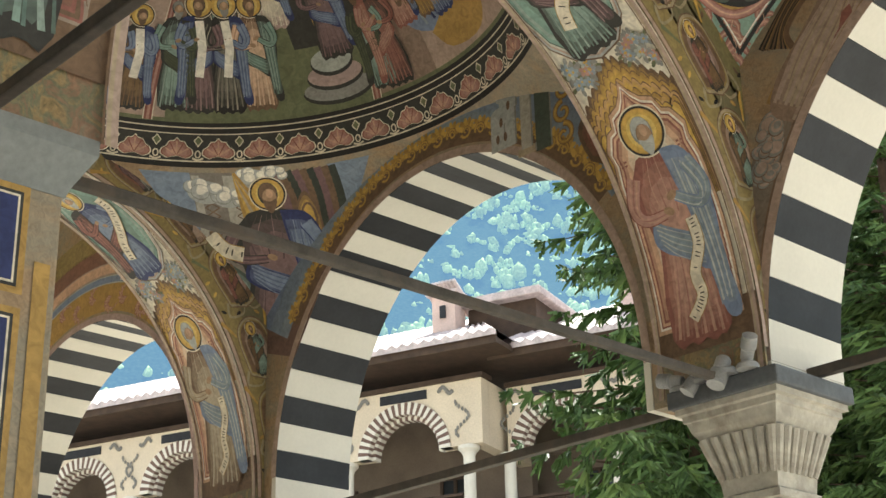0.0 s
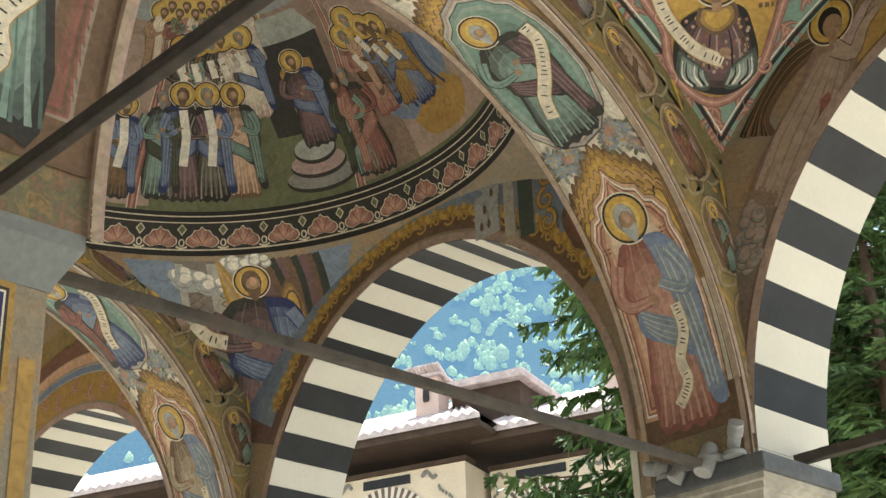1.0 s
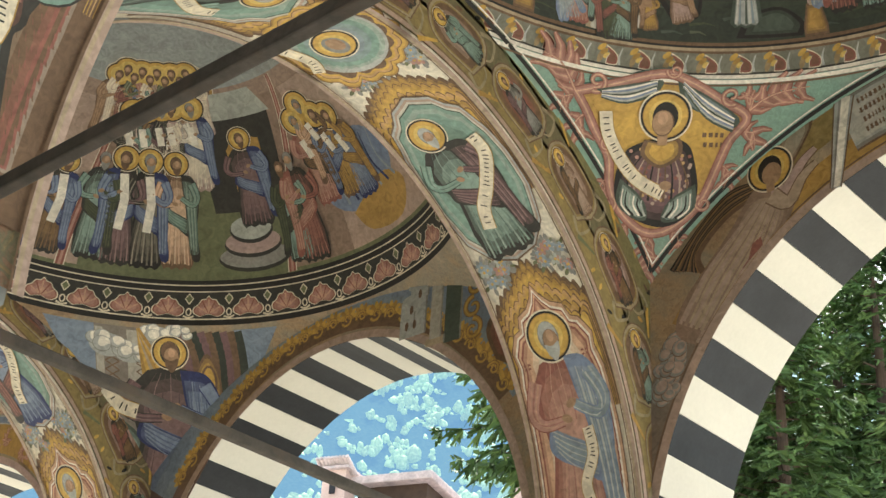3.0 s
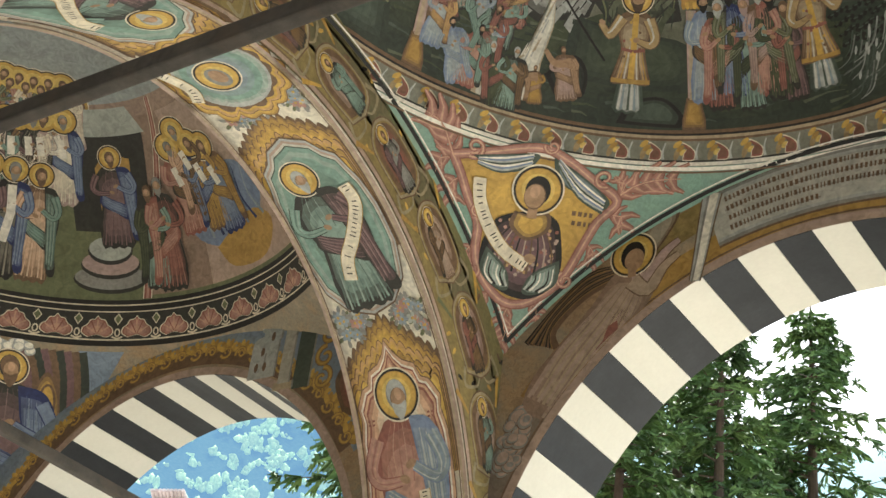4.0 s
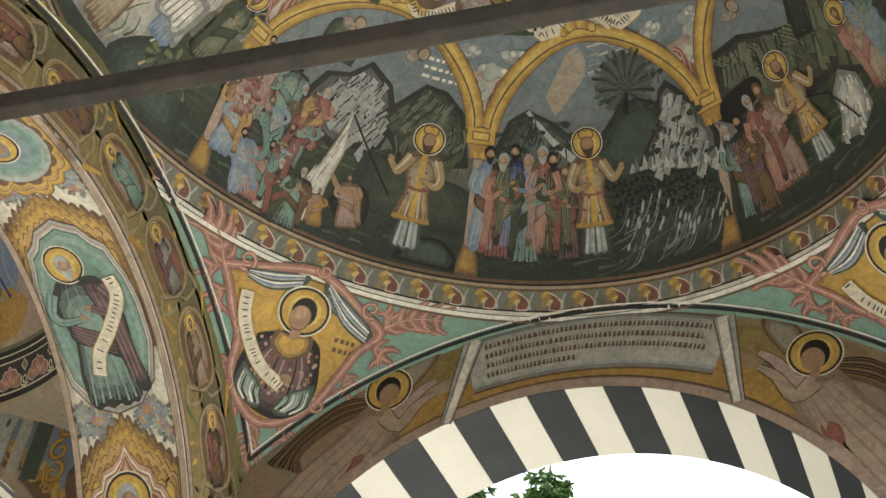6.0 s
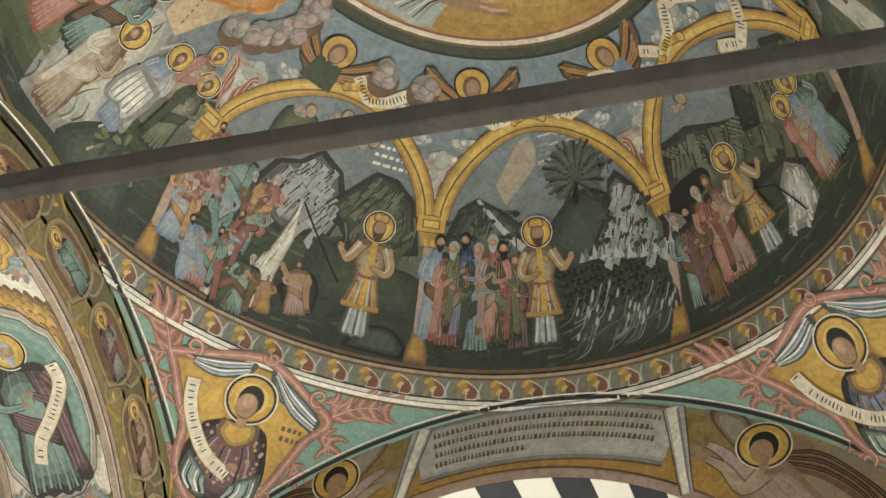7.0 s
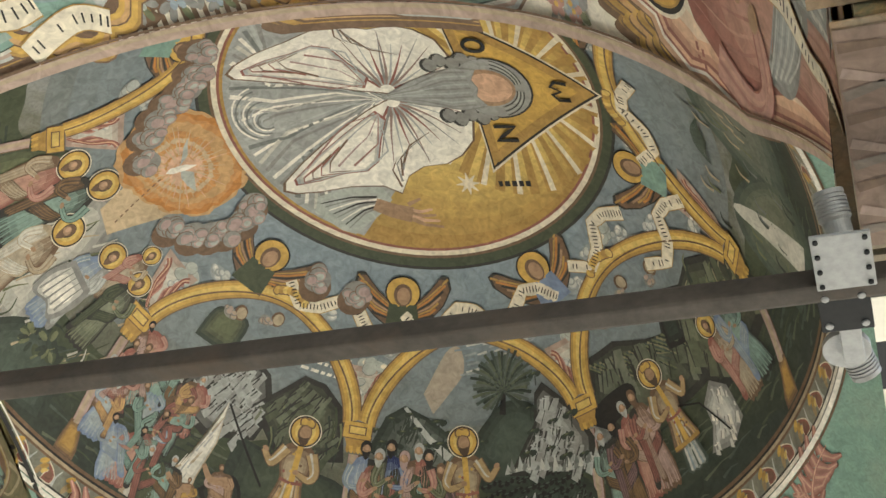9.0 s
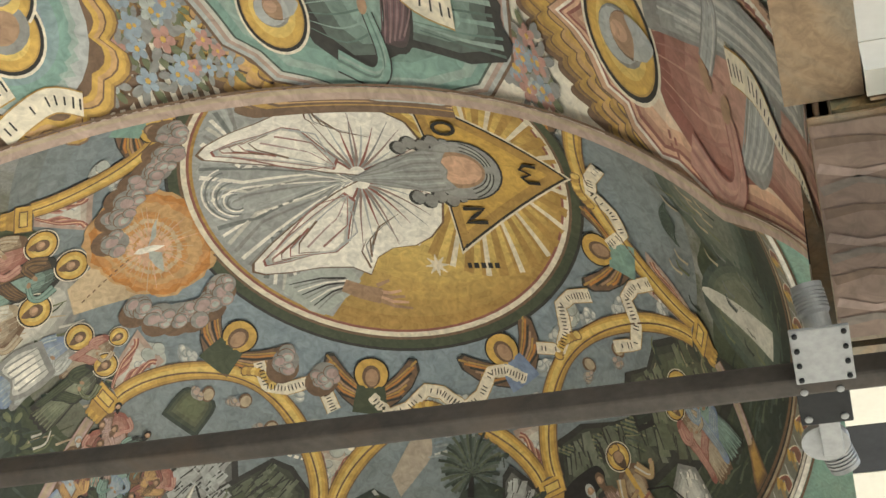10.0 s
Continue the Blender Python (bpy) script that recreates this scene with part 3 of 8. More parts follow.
def acanthus(cv, path, size, layer, pigs=("red", "rose", "peach")):
    """A spiny leaf along a bent spine, with pointed lobes on both sides that shrink towards the tip."""
    spine = eased(path, 2)
    n = len(spine)
    for i in range(1, n - 1):
        a, b = spine[i - 1], spine[i + 1]
        q = math.atan2(b[1] - a[1], b[0] - a[0])
        k = 1.25 * size * (0.35 + 0.65 * math.sin(math.pi * (0.12 + 0.8 * i / n)))
        for s in (-1, 1):
            e = q + s * 1.0
            mid = (spine[i][0] + 0.55 * k * math.cos(e), spine[i][1] + 0.55 * k * math.sin(e))
            tip = (spine[i][0] + k * math.cos(e - s * 0.25), spine[i][1] + k * math.sin(e - s * 0.25))
            for wd, pig, ly in ((0.58, pigs[0], 0), (0.42, tone(pigs[0], pigs[1], 0.6), 0.5), (0.24, pigs[1], 1.0), (0.10, tone(pigs[1], pigs[2], 0.6), 1.3)):
                cv.strip([spine[i], mid, tip], (k * wd, k * wd * 0.25), pig, layer + ly + 0.01 * i)
    cv.strip(spine, (size * 0.22, size * 0.06), pigs[0], layer + 1.6)
    cv.strip(spine, (size * 0.2, size * 0.05), pigs[1], layer + 2.0)
    cv.strip(spine, (size * 0.06, size * 0.02), pigs[2], layer + 2.4)


def volute(cv, u, v, r, start, turn, layer, pigs=("red", "rose", "peach")):
    """A rolled-up end of a scrolling frame."""
    pts = [(u + r * (1 - 0.8 * i / 24) * math.cos(radians(start) + turn * i * 0.3), v + r * (1 - 0.8 * i / 24) * math.sin(radians(start) + turn * i * 0.3)) for i in range(25)]
    for wd, pig, ly in ((0.55, pigs[0], 0), (0.42, pigs[1], 0.5), (0.14, pigs[2], 1.0)):
        cv.strip(pts, (r * wd, r * wd * 0.6), pig, layer + ly)


def scroll(cv, path, width, layer, seed=0, pig="cream", ink="ink"):
    cv.strip(path, width * 1.12, "ochre", layer)
    cv.strip(path, width, pig, layer + 1)
    n = len(path)
    rnd = random.Random(seed)
    for i in range(n - 1):
        (a, b), (c, d) = path[i], path[i + 1]
        L = math.hypot(c - a, d - b)
        k = max(1, int(L / (width * 0.26)))
        for j in range(k):
            if rnd.random() < 0.25:
                continue
            t = (j + 0.5) / k
            pu, pv = a + (c - a) * t, b + (d - b) * t
            nu, nv = -(d - b) / L, (c - a) / L
            e = width * rnd.uniform(0.16, 0.26)
            cv.strip([(pu - nu * e, pv - nv * e), (pu + nu * e, pv + nv * e)], width * 0.09, ink, layer + 2)


def cloud(cv, u, v, a, b, layer, pigs=("brown", "grey", "mauve", "pale"), seed=0):
    """A heap of uneven rounded puffs, each lighter towards its top."""
    rnd = random.Random(seed)
    cv.oval(u, v, a * 0.85, b * 0.85, pigs[1], layer)
    for i in range(7):
        q = rnd.uniform(0, math.tau)
        d = rnd.uniform(0.2, 0.75)
        cu, cw, r = u + a * d * math.cos(q), v + b * d * math.sin(q), min(a, b) * rnd.uniform(0.34, 0.62)
        ly, t = layer + 0.3 + 0.5 * i, rnd.uniform(-0.5, 0.5)
        e = rnd.uniform(0.75, 1.0)
        cv.oval(cu, cw, r * 1.07, r * 1.07 * e, pigs[0], ly, t, 16)
        cv.oval(cu + r * 0.03, cw + r * 0.05, r, r * e, pigs[1], ly + 0.12, t, 16)
        cv.oval(cu + r * 0.12, cw + r * 0.17, r * 0.8, r * 0.76 * e, pigs[2], ly + 0.24, t, 14)
        if i % 2:
            cv.oval(cu + r * 0.2, cw + r * 0.28, r * 0.52, r * 0.46 * e, pigs[3], ly + 0.36, t, 12)


def flowers(cv, u0, u1, v0, v1, n, layer, seed):
    rnd = random.Random(seed)
    for i in range(n):
        u, v, r = rnd.uniform(u0, u1), rnd.uniform(v0, v1), rnd.uniform(0.018, 0.03)
        for j in range(6):
            q = j * math.pi / 3 + rnd.random()
            cv.oval(u + r * 1.6 * math.cos(q), v + r * 1.6 * math.sin(q), r * 0.8, r * 0.42, "leaf" if j % 3 == 0 else "grey", layer + 0.05 * j + 0.001 * i, q, 8)
        p = rnd.choice(("sky", "sky", "rose", "pale"))
        for j in range(5):
            q = j * math.tau / 5
            cv.oval(u + r * 0.7 * math.cos(q), v + r * 0.7 * math.sin(q), r * 0.5, r * 0.42, p, layer + 1 + 0.08 * j + 0.001 * i, q, 8)
        cv.oval(u, v, r * 0.28, r * 0.28, "gold", layer + 2, 0, 8)


def leafwork(cv, u, v, size, turn, layer, pigs=("rose", "peach"), flip=1):
    """One curled acanthus spray: a fleshy stem that rolls up, with lobed leaves along its back."""
    pts = []
    for i in range(18):
        t = i / 17
        q = radians(turn) + flip * (0.2 * t + 2.1 * t ** 3)
        r = size * t * (1 - 0.16 * t ** 3)
        pts.append((u + r * math.cos(q), v + r * math.sin(q)))
    for i in range(2, 15):
        a, b = pts[i - 1], pts[i + 1]
        q = math.atan2(b[1] - a[1], b[0] - a[0]) + (1 if i % 2 else -1) * (0.75 - 0.02 * i)
        k = size * (0.16 + 0.05 * math.sin(math.pi * i / 16))
        c = (pts[i][0] + k * 0.8 * math.cos(q), pts[i][1] + k * 0.8 * math.sin(q))
        cv.oval(*c, k * 1.06, k * 0.48, TONES[pigs[0]][0], layer + 0.12 * i, q, 12)
        cv.oval(*c, k * 0.95, k * 0.38, pigs[0], layer + 0.05 + 0.12 * i, q, 12)
        cv.oval(c[0] + k * 0.15 * math.cos(q), c[1] + k * 0.15 * math.sin(q), k * 0.6, k * 0.14, pigs[1], layer + 0.09 + 0.12 * i, q, 10)
    cv.strip(pts, (size * 0.14, size * 0.07), TONES[pigs[0]][0], layer + 2)
    cv.strip(pts, (size * 0.11, size * 0.05), pigs[0], layer + 3)
    cv.strip(pts, (size * 0.03, size * 0.015), pigs[1], layer + 4)


# ---- the painted surfaces ----
def dome_chart(at, arc):
    """Flat coordinates round the crown of a dome."""
    return lambda x, y, off: at(math.atan2(y, x), 1 - math.hypot(x, y) / arc, off)


def meridian(at, arc, rad, low, theta0):
    """Upright coordinates on a dome: u to the right, v up from the ring, at the bearing theta0 in degrees."""
    def fn(u, v, off):
        r = rad * max(0.15, math.cos(low + v / rad))
        return at(radians(theta0) - u / r, v / arc, off)
    return fn


ARC1, RAD1, LOW1 = 2.472, 2.036, radians(20.44)
RAD2 = (RING2_R ** 2 + 1.33 ** 2) / (2 * 1.33)
LOW2 = math.asin((RING2_Z - (RING2_Z + 1.33 - RAD2)) / RAD2)
ARC2 = (math.pi / 2 - LOW2) * RAD2
crown = dome_chart(DOME, ARC1)


def on_dome(theta0):
    return meridian(DOME, ARC1, RAD1, LOW1, theta0)


def on_dome2(theta0):
    return meridian(DOME2, ARC2, RAD2, LOW2, theta0)


def on_front(u, v, off):
    return (u, FRONT - off, v)


def on_rib(xm, sign=1):
    """The underside of a cross arch: u across, v along the curve from its foot at the column (sign 1) or at the pier (-1)."""
    def fn(u, v, off):
        a = v / RIB[2]
        r = RIB[2] - off
        return (xm + sign * u, RIB[0] + sign * r * math.cos(a), RIB[1] + r * RIB[3] * math.sin(a))
    return fn


def on_inner(sign):
    """The underside of the inner arch; v from the foot at the pier (1) or at the corner column (-1)."""
    def fn(u, v, off):
        a = 1.09 * v / INNER[2]
        r = INNER[2] - off
        y = 1.62 + sign * u * 1.45
        z = INNER[1] + r * math.sin(a)
        if sign < 0 and y > 1.58 and z < 4.6:
            y = 1.58 + (y - 1.58) * max(0.03, 1 - (4.6 - z))
        return (INNER[0] - sign * r * math.cos(a), y, z)
    return fn


def on_pend(cx, cy, dz, theta0):
    phi0 = math.asin(2.62 / PEND_R)

    def fn(u, v, off):
        phi = phi0 - v / PEND_R
        t = radians(theta0) - u / (PEND_R * math.sin(phi))
        r = PEND_R - off
        return (cx + r * math.sin(phi) * math.cos(t), cy + r * math.sin(phi) * math.sin(t), PEND_Z + dz + r * math.cos(phi))
    return fn


def on_rib_face(x, side):
    """The upright side of a cross arch: u is the bearing along the curve in metres, v the distance out from the edge."""
    def fn(u, v, off):
        a = u / RIB[2]
        r = RIB[2] + 0.012 + v
        return (x + side * off, RIB[0] + r * math.cos(a), RIB[1] + r * RIB[3] * math.sin(a))
    return fn

DEG = RIB[2] * math.pi / 180      # metres along an arch for one degree


def billow(cv, v0, apex, reach, layer, seed, mid=-0.02, edge=0.30):
    """Golden clouds heaped in lobed bands under a pointed crest, from the band's edges to its middle."""
    d = DEG
    for band in range(5):
        k = 1 - 0.17 * band
        lo, hi = (("brown", "ochre"), ("ochre", "gold"), ("amber", "gold"), ("ochre", "amber"), ("gold", "halo"))[band]
        n = 15 - band
        for wob, pig, ly in ((0.0, "brown", 0), (0.006, lo, 0.5), (0.02, tone(lo, hi, 0.5), 1.0), (0.036, hi, 1.5)):
            pts = []
            for i in range(n):
                for j in range(6):
                    f = (i + j / 6) / n * 2 - 1
                    bump = (0.028 + 0.008 * math.sin(seed + i * 2.1)) * abs(math.sin(math.pi * j / 6))
                    x = mid + f * (edge * (1.0 if band == 0 else 0.985 - 0.03 * band) - wob)
                    top = v0 * d + (apex - v0) * d * (1 - abs(f) ** 1.25 * (1 - reach)) * (1 - 0.13 * band)
                    pts.append((x, top + bump - wob))
            pts += [(mid + (edge - wob) * (1 - 0.03 * band), (v0 - 10) * d), (mid - (edge - wob) * (1 - 0.03 * band), (v0 - 10) * d)]
            cv.poly(pts, pig, layer + 2.2 * band + ly, 0, (mid, (v0 - 5) * d))


def half_arch(surf, parent, seed, red="rose", blue="grey", mid=-0.025, ground="peach", oval=("teal", "violet")):
    """The painted programme of half an arch: a standing shape in a cusped panel, one in a green oval, flowers between."""
    cv = Canvas(surf)
    d = DEG
    for k in range(2, 92, 6):
        cv.strip([(0, (k + j) * d) for j in range(0, 7, 2)], 0.60, "brown" if k < 8 or ground == "brown" else tone("cream", "white", 0.4), 0)
    for s in (-1, 1):
        cv.strip([(s * 0.290, k * d) for k in range(-4, 93, 2)], 0.030, "dusk", 40)
        cv.strip([(s * 0.283, k * d) for k in range(-4, 93, 2)], 0.010, "tan", 40.6)
        cv.strip([(s * 0.270, k * d) for k in range(-4, 93, 2)], 0.006, "brown", 41.2)
    # cusped panel under golden clouds
    billow(cv, 33, 47.0, 0.45, 2, seed)
    side = [(0.245, 6), (0.25, 20), (0.245, 29), (0.225, 32), (0.235, 34), (0.19, 36.5), (0.15, 37), (0.13, 39), (0.07, 39.8), (0.03, 41.2), (0, 43.0)]
    frame_pts = [(mid - a, b * d) for a, b in side] + [(mid + a, b * d) for a, b in side[::-1]]

    def inset(ku, kv):
        return [(mid + (a - mid) * ku, 23 * d + (b - 23 * d) * kv) for a, b in frame_pts]
    for ku, kv, pig, ly in ((1.05, 1.03, "brown", 14), (1.03, 1.02, tone("brown", ground, 0.8), 14.6), (0.97, 0.985, tone(ground, "white", 0.9 if ground == "peach" else 0.2), 15.2), (0.93, 0.965, "red", 15.8), (0.90, 0.95, ground, 16.4), (0.85, 0.925, "red", 17), (0.81, 0.9, tone("red", ground, 0.5), 17.6), (0.74, 0.86, ground, 18.2), (0.62, 0.8, tone(ground, "cream", 0.5 if ground == "peach" else 0.1), 18.8), (0.48, 0.72, tone(ground, "cream", 1.0 if ground == "peach" else 0.2), 19.4)):
        cv.poly(inset(ku, kv), pig, ly)
    figure(cv, mid, 3.0 * d, 1.15, red, blue, 21, "halo", wide=1.22, seed=seed, hair="cool", halo_r=0.107)
    for s in (-1, 1):
        cv.bars(lambda q, r: (mid + s * 0.175 - 0.035 + q, 32 * d - 0.02 * r), 2, 0.06, 0.010, "red", 20.5, seed, (0.01, 0.018))
    scroll(cv, eased([(mid + 0.085, 21 * d), (mid + 0.09, 17 * d), (mid + 0.03, 13 * d), (mid + 0.045, 9.5 * d), (mid - 0.03, 6.5 * d)]), 0.06, 34, seed)
    # flowers on plaster, either side of the crest
    flowers(cv, -0.25, -0.11, 44.5 * d, 49 * d, 12, 13, seed + 2)
    flowers(cv, 0.08, 0.24, 44.5 * d, 49 * d, 12, 13, seed + 4)
    # green oval, flat-footed, with a cusped head
    billow(cv, 67, 83.0, 0.62, 2, seed + 3, mid, 0.30)
    rim = [(0.0, 48.2), (0.13, 49.4), (0.22, 52.6), (0.262, 58), (0.262, 64), (0.245, 68.5), (0.225, 70.5), (0.205, 73.2), (0.15, 74.6), (0.11, 76.6), (0.05, 77.4), (0.0, 78.2)]
    loop = [(mid + a, b * d) for a, b in rim] + [(mid - a, b * d) for a, b in rim[-2:0:-1]]
    for k, pig, ly in ((1.05, "brown", 14), (1.03, "cool", 14.6), (1.0, "dusk", 15.2), (0.97, "parch", 15.8), (0.94, "slate", 16.4), (0.925, "teal", 17), (0.87, tone("teal", "pale", 0.4), 17.6), (0.80, "teal", 18.2), (0.66, tone("teal", "slate", 0.3), 18.8)):
        cv.poly([(mid + (a - mid) * k, 62.5 * d + (b - 62.5 * d) * k) for a, b in loop], pig, ly, 0, (mid, 62.5 * d))
    figure(cv, mid + 0.005, 48.8 * d, 0.80, oval[0], oval[1], 21, "halo", wide=1.5, seed=seed + 6, lean=-4, hair="cool", halo_r=0.122)
    scroll(cv, eased([(mid + 0.16, 68.5 * d), (mid + 0.165, 65 * d), (mid + 0.06, 60 * d), (mid - 0.02, 57 * d), (mid - 0.05, 53.6 * d)]), 0.068, 34, seed + 1)
    flowers(cv, -0.25, 0.24, 83.0 * d, 88.5 * d, 30, 13, seed + 7)
    return cv.done("painted_panel", parent)


def crown_oval(surf, parent, at=93.0):
    """The cusped medallion at the crown of an arch."""
    cv = Canvas(surf)
    v0 = at * DEG
    for i, (k, pig) in enumerate(((1.0, "brown"), (0.985, "ochre"), (0.955, "gold"), (0.90, "brown"), (0.885, "amber"), (0.84, "gold"), (0.79, "brown"))):
        cv.scallop(0, v0, 0.285 * k, 0.31 * k, 16, 0.1, pig, 15 + 0.6 * i, seed=5)
    for k, pig in ((0.225, "cool"), (0.21, tone("teal", "pale", 0.5)), (0.185, "teal"), (0.15, tone("teal", "azure", 0.6)), (0.12, "azure")):
        cv.oval(0, v0, k, k * 1.05, pig, 20 + 10 * (0.225 - k))
    rayed_halo(cv, -0.02, v0, 0.105, 22)
    cv.oval(-0.02, v0 - 0.01, 0.055, 0.07, "grey", 26, 0.3, 18)
    cv.oval(-0.016, v0 - 0.004, 0.038, 0.05, "flesh", 26.6, 0.3, 16)
    scroll(cv, eased([(-0.25, v0 + 0.14), (-0.22, v0 + 0.06), (-0.2, v0 - 0.04), (-0.23, v0 - 0.12)]), 0.06, 28, 3)
    cv.done("painted_whorl", parent)


RIB_M = (RIB_X[0] + RIB_X[1]) / 2
half_arch(on_rib(RIB_M), rib_wall, 11, "rose", "azure")
half_arch(on_rib(RIB_M, -1), rib_wall, 12, "blue", "red")
crown_oval(on_rib(RIB_M), rib_wall)
RIB2_M = (RIB2_X[0] + RIB2_X[1]) / 2
half_arch(on_rib(RIB2_M), rib_wall_2, 13, "tan", "azure", oval=("blue", "red"))
half_arch(on_rib(RIB2_M, -1), rib_wall_2, 14)
half_arch(on_inner(1), inner_wall, 15, "teal", "red", ground="brown")
half_arch(on_inner(-1), inner_wall, 17, "rose", "cool", -0.045)
crown_oval(on_inner(-1), inner_wall, 95.0)

# hem of the robe, carried on under the foot of the arch
cv = Canvas(lambda u, v, off: (u, v, SPRING - 0.008 - off))
cv.poly([(0.112, 1.19), (0.112, 1.59), (0.30, 1.59), (0.30, 1.19)], tone("dusk", "brown", 0.5), 0)
for k in range(9):
    y = 1.22 + 0.042 * k
    cv.strip([(0.116, y), (0.17, y + 0.02 * math.sin(k * 2.0)), (0.24, y + 0.01)], (0.018, 0.005), (tone("dusk", "brown", 0.8), "dusk", tone("slate", "dusk", 0.5))[k % 3], 3)
cv.done("painted_hem", side_wall_2)

# ---- the upright sides of the cross arch: a vine of small niches ----
for x, side, par in ((RIB_X[1] - 0.012, 1, rib_wall), (RIB2_X[1] - 0.012, 1, rib_wall_2)):
    face = on_rib_face(x, side)
    cv = Canvas(face)
    L = 180 * DEG
    rnd = random.Random(8)
    for r0, pig in ((0.10, tone("leaf", "ochre", 0.4)), (0.28, tone("leaf", "brown", 0.4)), (0.46, tone("leaf", "ochre", 0.25))):
        cv.strip([(L * i / 90, r0) for i in range(91)], 0.2, pig, 0)
    cv.strip([(L * i / 90, 0.012) for i in range(91)], 0.024, "dusk", 2)
    cv.strip([(L * i / 90, 0.03) for i in range(91)], 0.007, "brown", 2.6)
    for i in range(150):
        u, v = rnd.uniform(0, L), rnd.uniform(0.05, 0.5)
        cv.oval(u, v, 0.022, 0.010, rnd.choice(("ink", "ochre", "gold", "brown", "leaf")), 1 + 0.005 * i, rnd.uniform(0, 3), 8)
    cv.done("painted_vine", par)
    for i in range(13):
        deg = 14.5 + 13.1 * i
        low = 0.10 + 0.10 * min(1.0, abs(90 - deg) / 60) if 40 < deg < 140 else 0.13
        cv = Canvas(lambda a, b, off, g=deg, f=low: face(g * DEG + b, f + 0.07 + a, off))
        ring = eased([(-0.11, -0.14), (-0.12, 0.03), (-0.09, 0.13), (0.0, 0.17), (0.09, 0.13), (0.12, 0.03), (0.11, -0.14), (0.0, -0.18)])
        for k, pig, ly in ((1.1, "brown", 3), (1.06, tone("leaf", "tan", 0.7), 3.6), (0.98, tone("leaf", "ochre", 0.5), 4.2), (0.92, "brown", 4.8)):
            cv.poly([(a * k, b * k) for a, b in ring], pig, ly)
        shaded(cv, [(a * 0.86, b * 0.86) for a, b in ring], "brown", rnd.choice(("red", "dusk", "mauve")), 5.4, 3)
        figure(cv, 0.0, -0.17, 0.31, rnd.choice(("teal", "grey", "dusk", "brown")), rnd.choice(("red", "teal", "brown", "violet")), 8, "ochre", wide=1.3, seed=i, halo_r=0.14)
        for s in (-1, 1):
            cv.strip(eased([(s * 0.13, -0.12), (s * 0.16, -0.20), (s * 0.06, -0.22), (s * 0.02, -0.19)]), (0.022, 0.008), tone("leaf", "tan", 0.6), 7)
            cv.strip(eased([(s * 0.13, 0.1), (s * 0.17, 0.17), (s * 0.2, 0.22)]), (0.012, 0.03), rnd.choice(("gold", "ochre", "leaf")), 7)
        cv.done("painted_niche", par)

# ---- ring of the great dome ----
cv = Canvas(lambda u, v, off: (lambda p: (p[0], p[1], p[2]))(DOME(u, v / ARC1, off)))


def ring_band(cv, v0, v1, pig, layer, n=160, a0=0.0, a1=2 * math.pi):
    rows = max(1, math.ceil((v1 - v0) / 0.07))
    ids = []
    for i in range(n + 1):
        t = a0 + (a1 - a0) * i / n
        ids.append([cv.put(t, v0 + (v1 - v0) * j / rows, layer) for j in range(rows + 1)])
    for a, b in zip(ids, ids[1:]):
        for j in range(rows):
            cv.f.append((a[j], b[j], b[j + 1], a[j + 1]))
            cv.m.append(PIG_KEYS.index(pig))


ring_band(cv, 0.0, 0.018, "white", 3)
ring_band(cv, 0.018, 0.028, "dark", 2)
ring_band(cv, 0.02, 0.125, tone("grey", "leaf", 0.4), 1)
ring_band(cv, 0.125, 0.140, "brown", 2)
ring_band(cv, 0.137, 0.152, "tan", 3)
ring_band(cv, 0.150, 0.165, "ink", 2)
ring_band(cv, 0.163, 0.185, "brown", 3)
cv.done("painted_ring_band", dome)
N_TEETH = 72
for i in range(N_TEETH):
    cv = Canvas(on_dome(360.0 * i / N_TEETH))
    # a yellow lobed leaf behind a red pointed one with a pale edge
    for k in range(3):
        cv.oval(0.020 + 0.014 * k, 0.108 - 0.020 * k, 0.026 - 0.003 * k, 0.013, ("gold", "ochre", "halo")[k], 3 + 0.3 * k, 0.7, 12)
    cv.oval(0.018, 0.06, 0.014, 0.034, tone("ochre", "grey", 0.4), 3, -0.3, 12)
    for k, pig, ly in ((1.0, "cream", 5), (0.86, "red", 5.6), (0.6, tone("red", "brown", 0.6), 6.2)):
        cv.poly(eased([(0.075 + k * a, 0.06 + k * b) for a, b in ((-0.030, -0.034), (0.022, -0.034), (0.034, -0.012), (0.030, 0.016), (0.004, 0.042), (-0.034, 0.060), (-0.012, 0.026), (-0.026, 0.0))]), pig, ly)
    cv.strip(eased([(0.116, 0.03), (0.112, 0.07), (0.125, 0.115)]), (0.014, 0.006), tone("azure", "white", 0.4), 5)
    cv.done("painted_ring_leaf", dome)

# ---- scenes of the great dome: ground, hills, sky ----
rnd = random.Random(21)


def skyline(cv, base, amp, seed, pig, layer, low=0.18, n=220):
    """A rolling horizon right round the dome, filled down to its foot."""
    r = random.Random(seed)
    ph = [r.uniform(0, 6.28) for _ in range(5)]
    ids, rows = [], 16
    for i in range(n + 1):
        t = math.tau * i / n
        top = base + amp * sum(math.sin(t * k + ph[j]) / (j + 1) for j, k in enumerate((5, 9, 14, 23, 37)))
        ids.append([cv.put(t, low + (top - low) * j / rows, layer) for j in range(rows + 1)])
    for a, b in zip(ids, ids[1:]):
        for j in range(rows):
            cv.f.append((a[j], b[j], b[j + 1], a[j + 1]))
            cv.m.append(PIG_KEYS.index(pig))


def at_bearing(th0):
    """Turns a bearing in degrees and a height over the ring into the flat coordinates of on_dome(th0)."""
    return lambda th, v: (radians(th0 - th) * RAD1 * math.cos(LOW1 + v / RAD1), v)


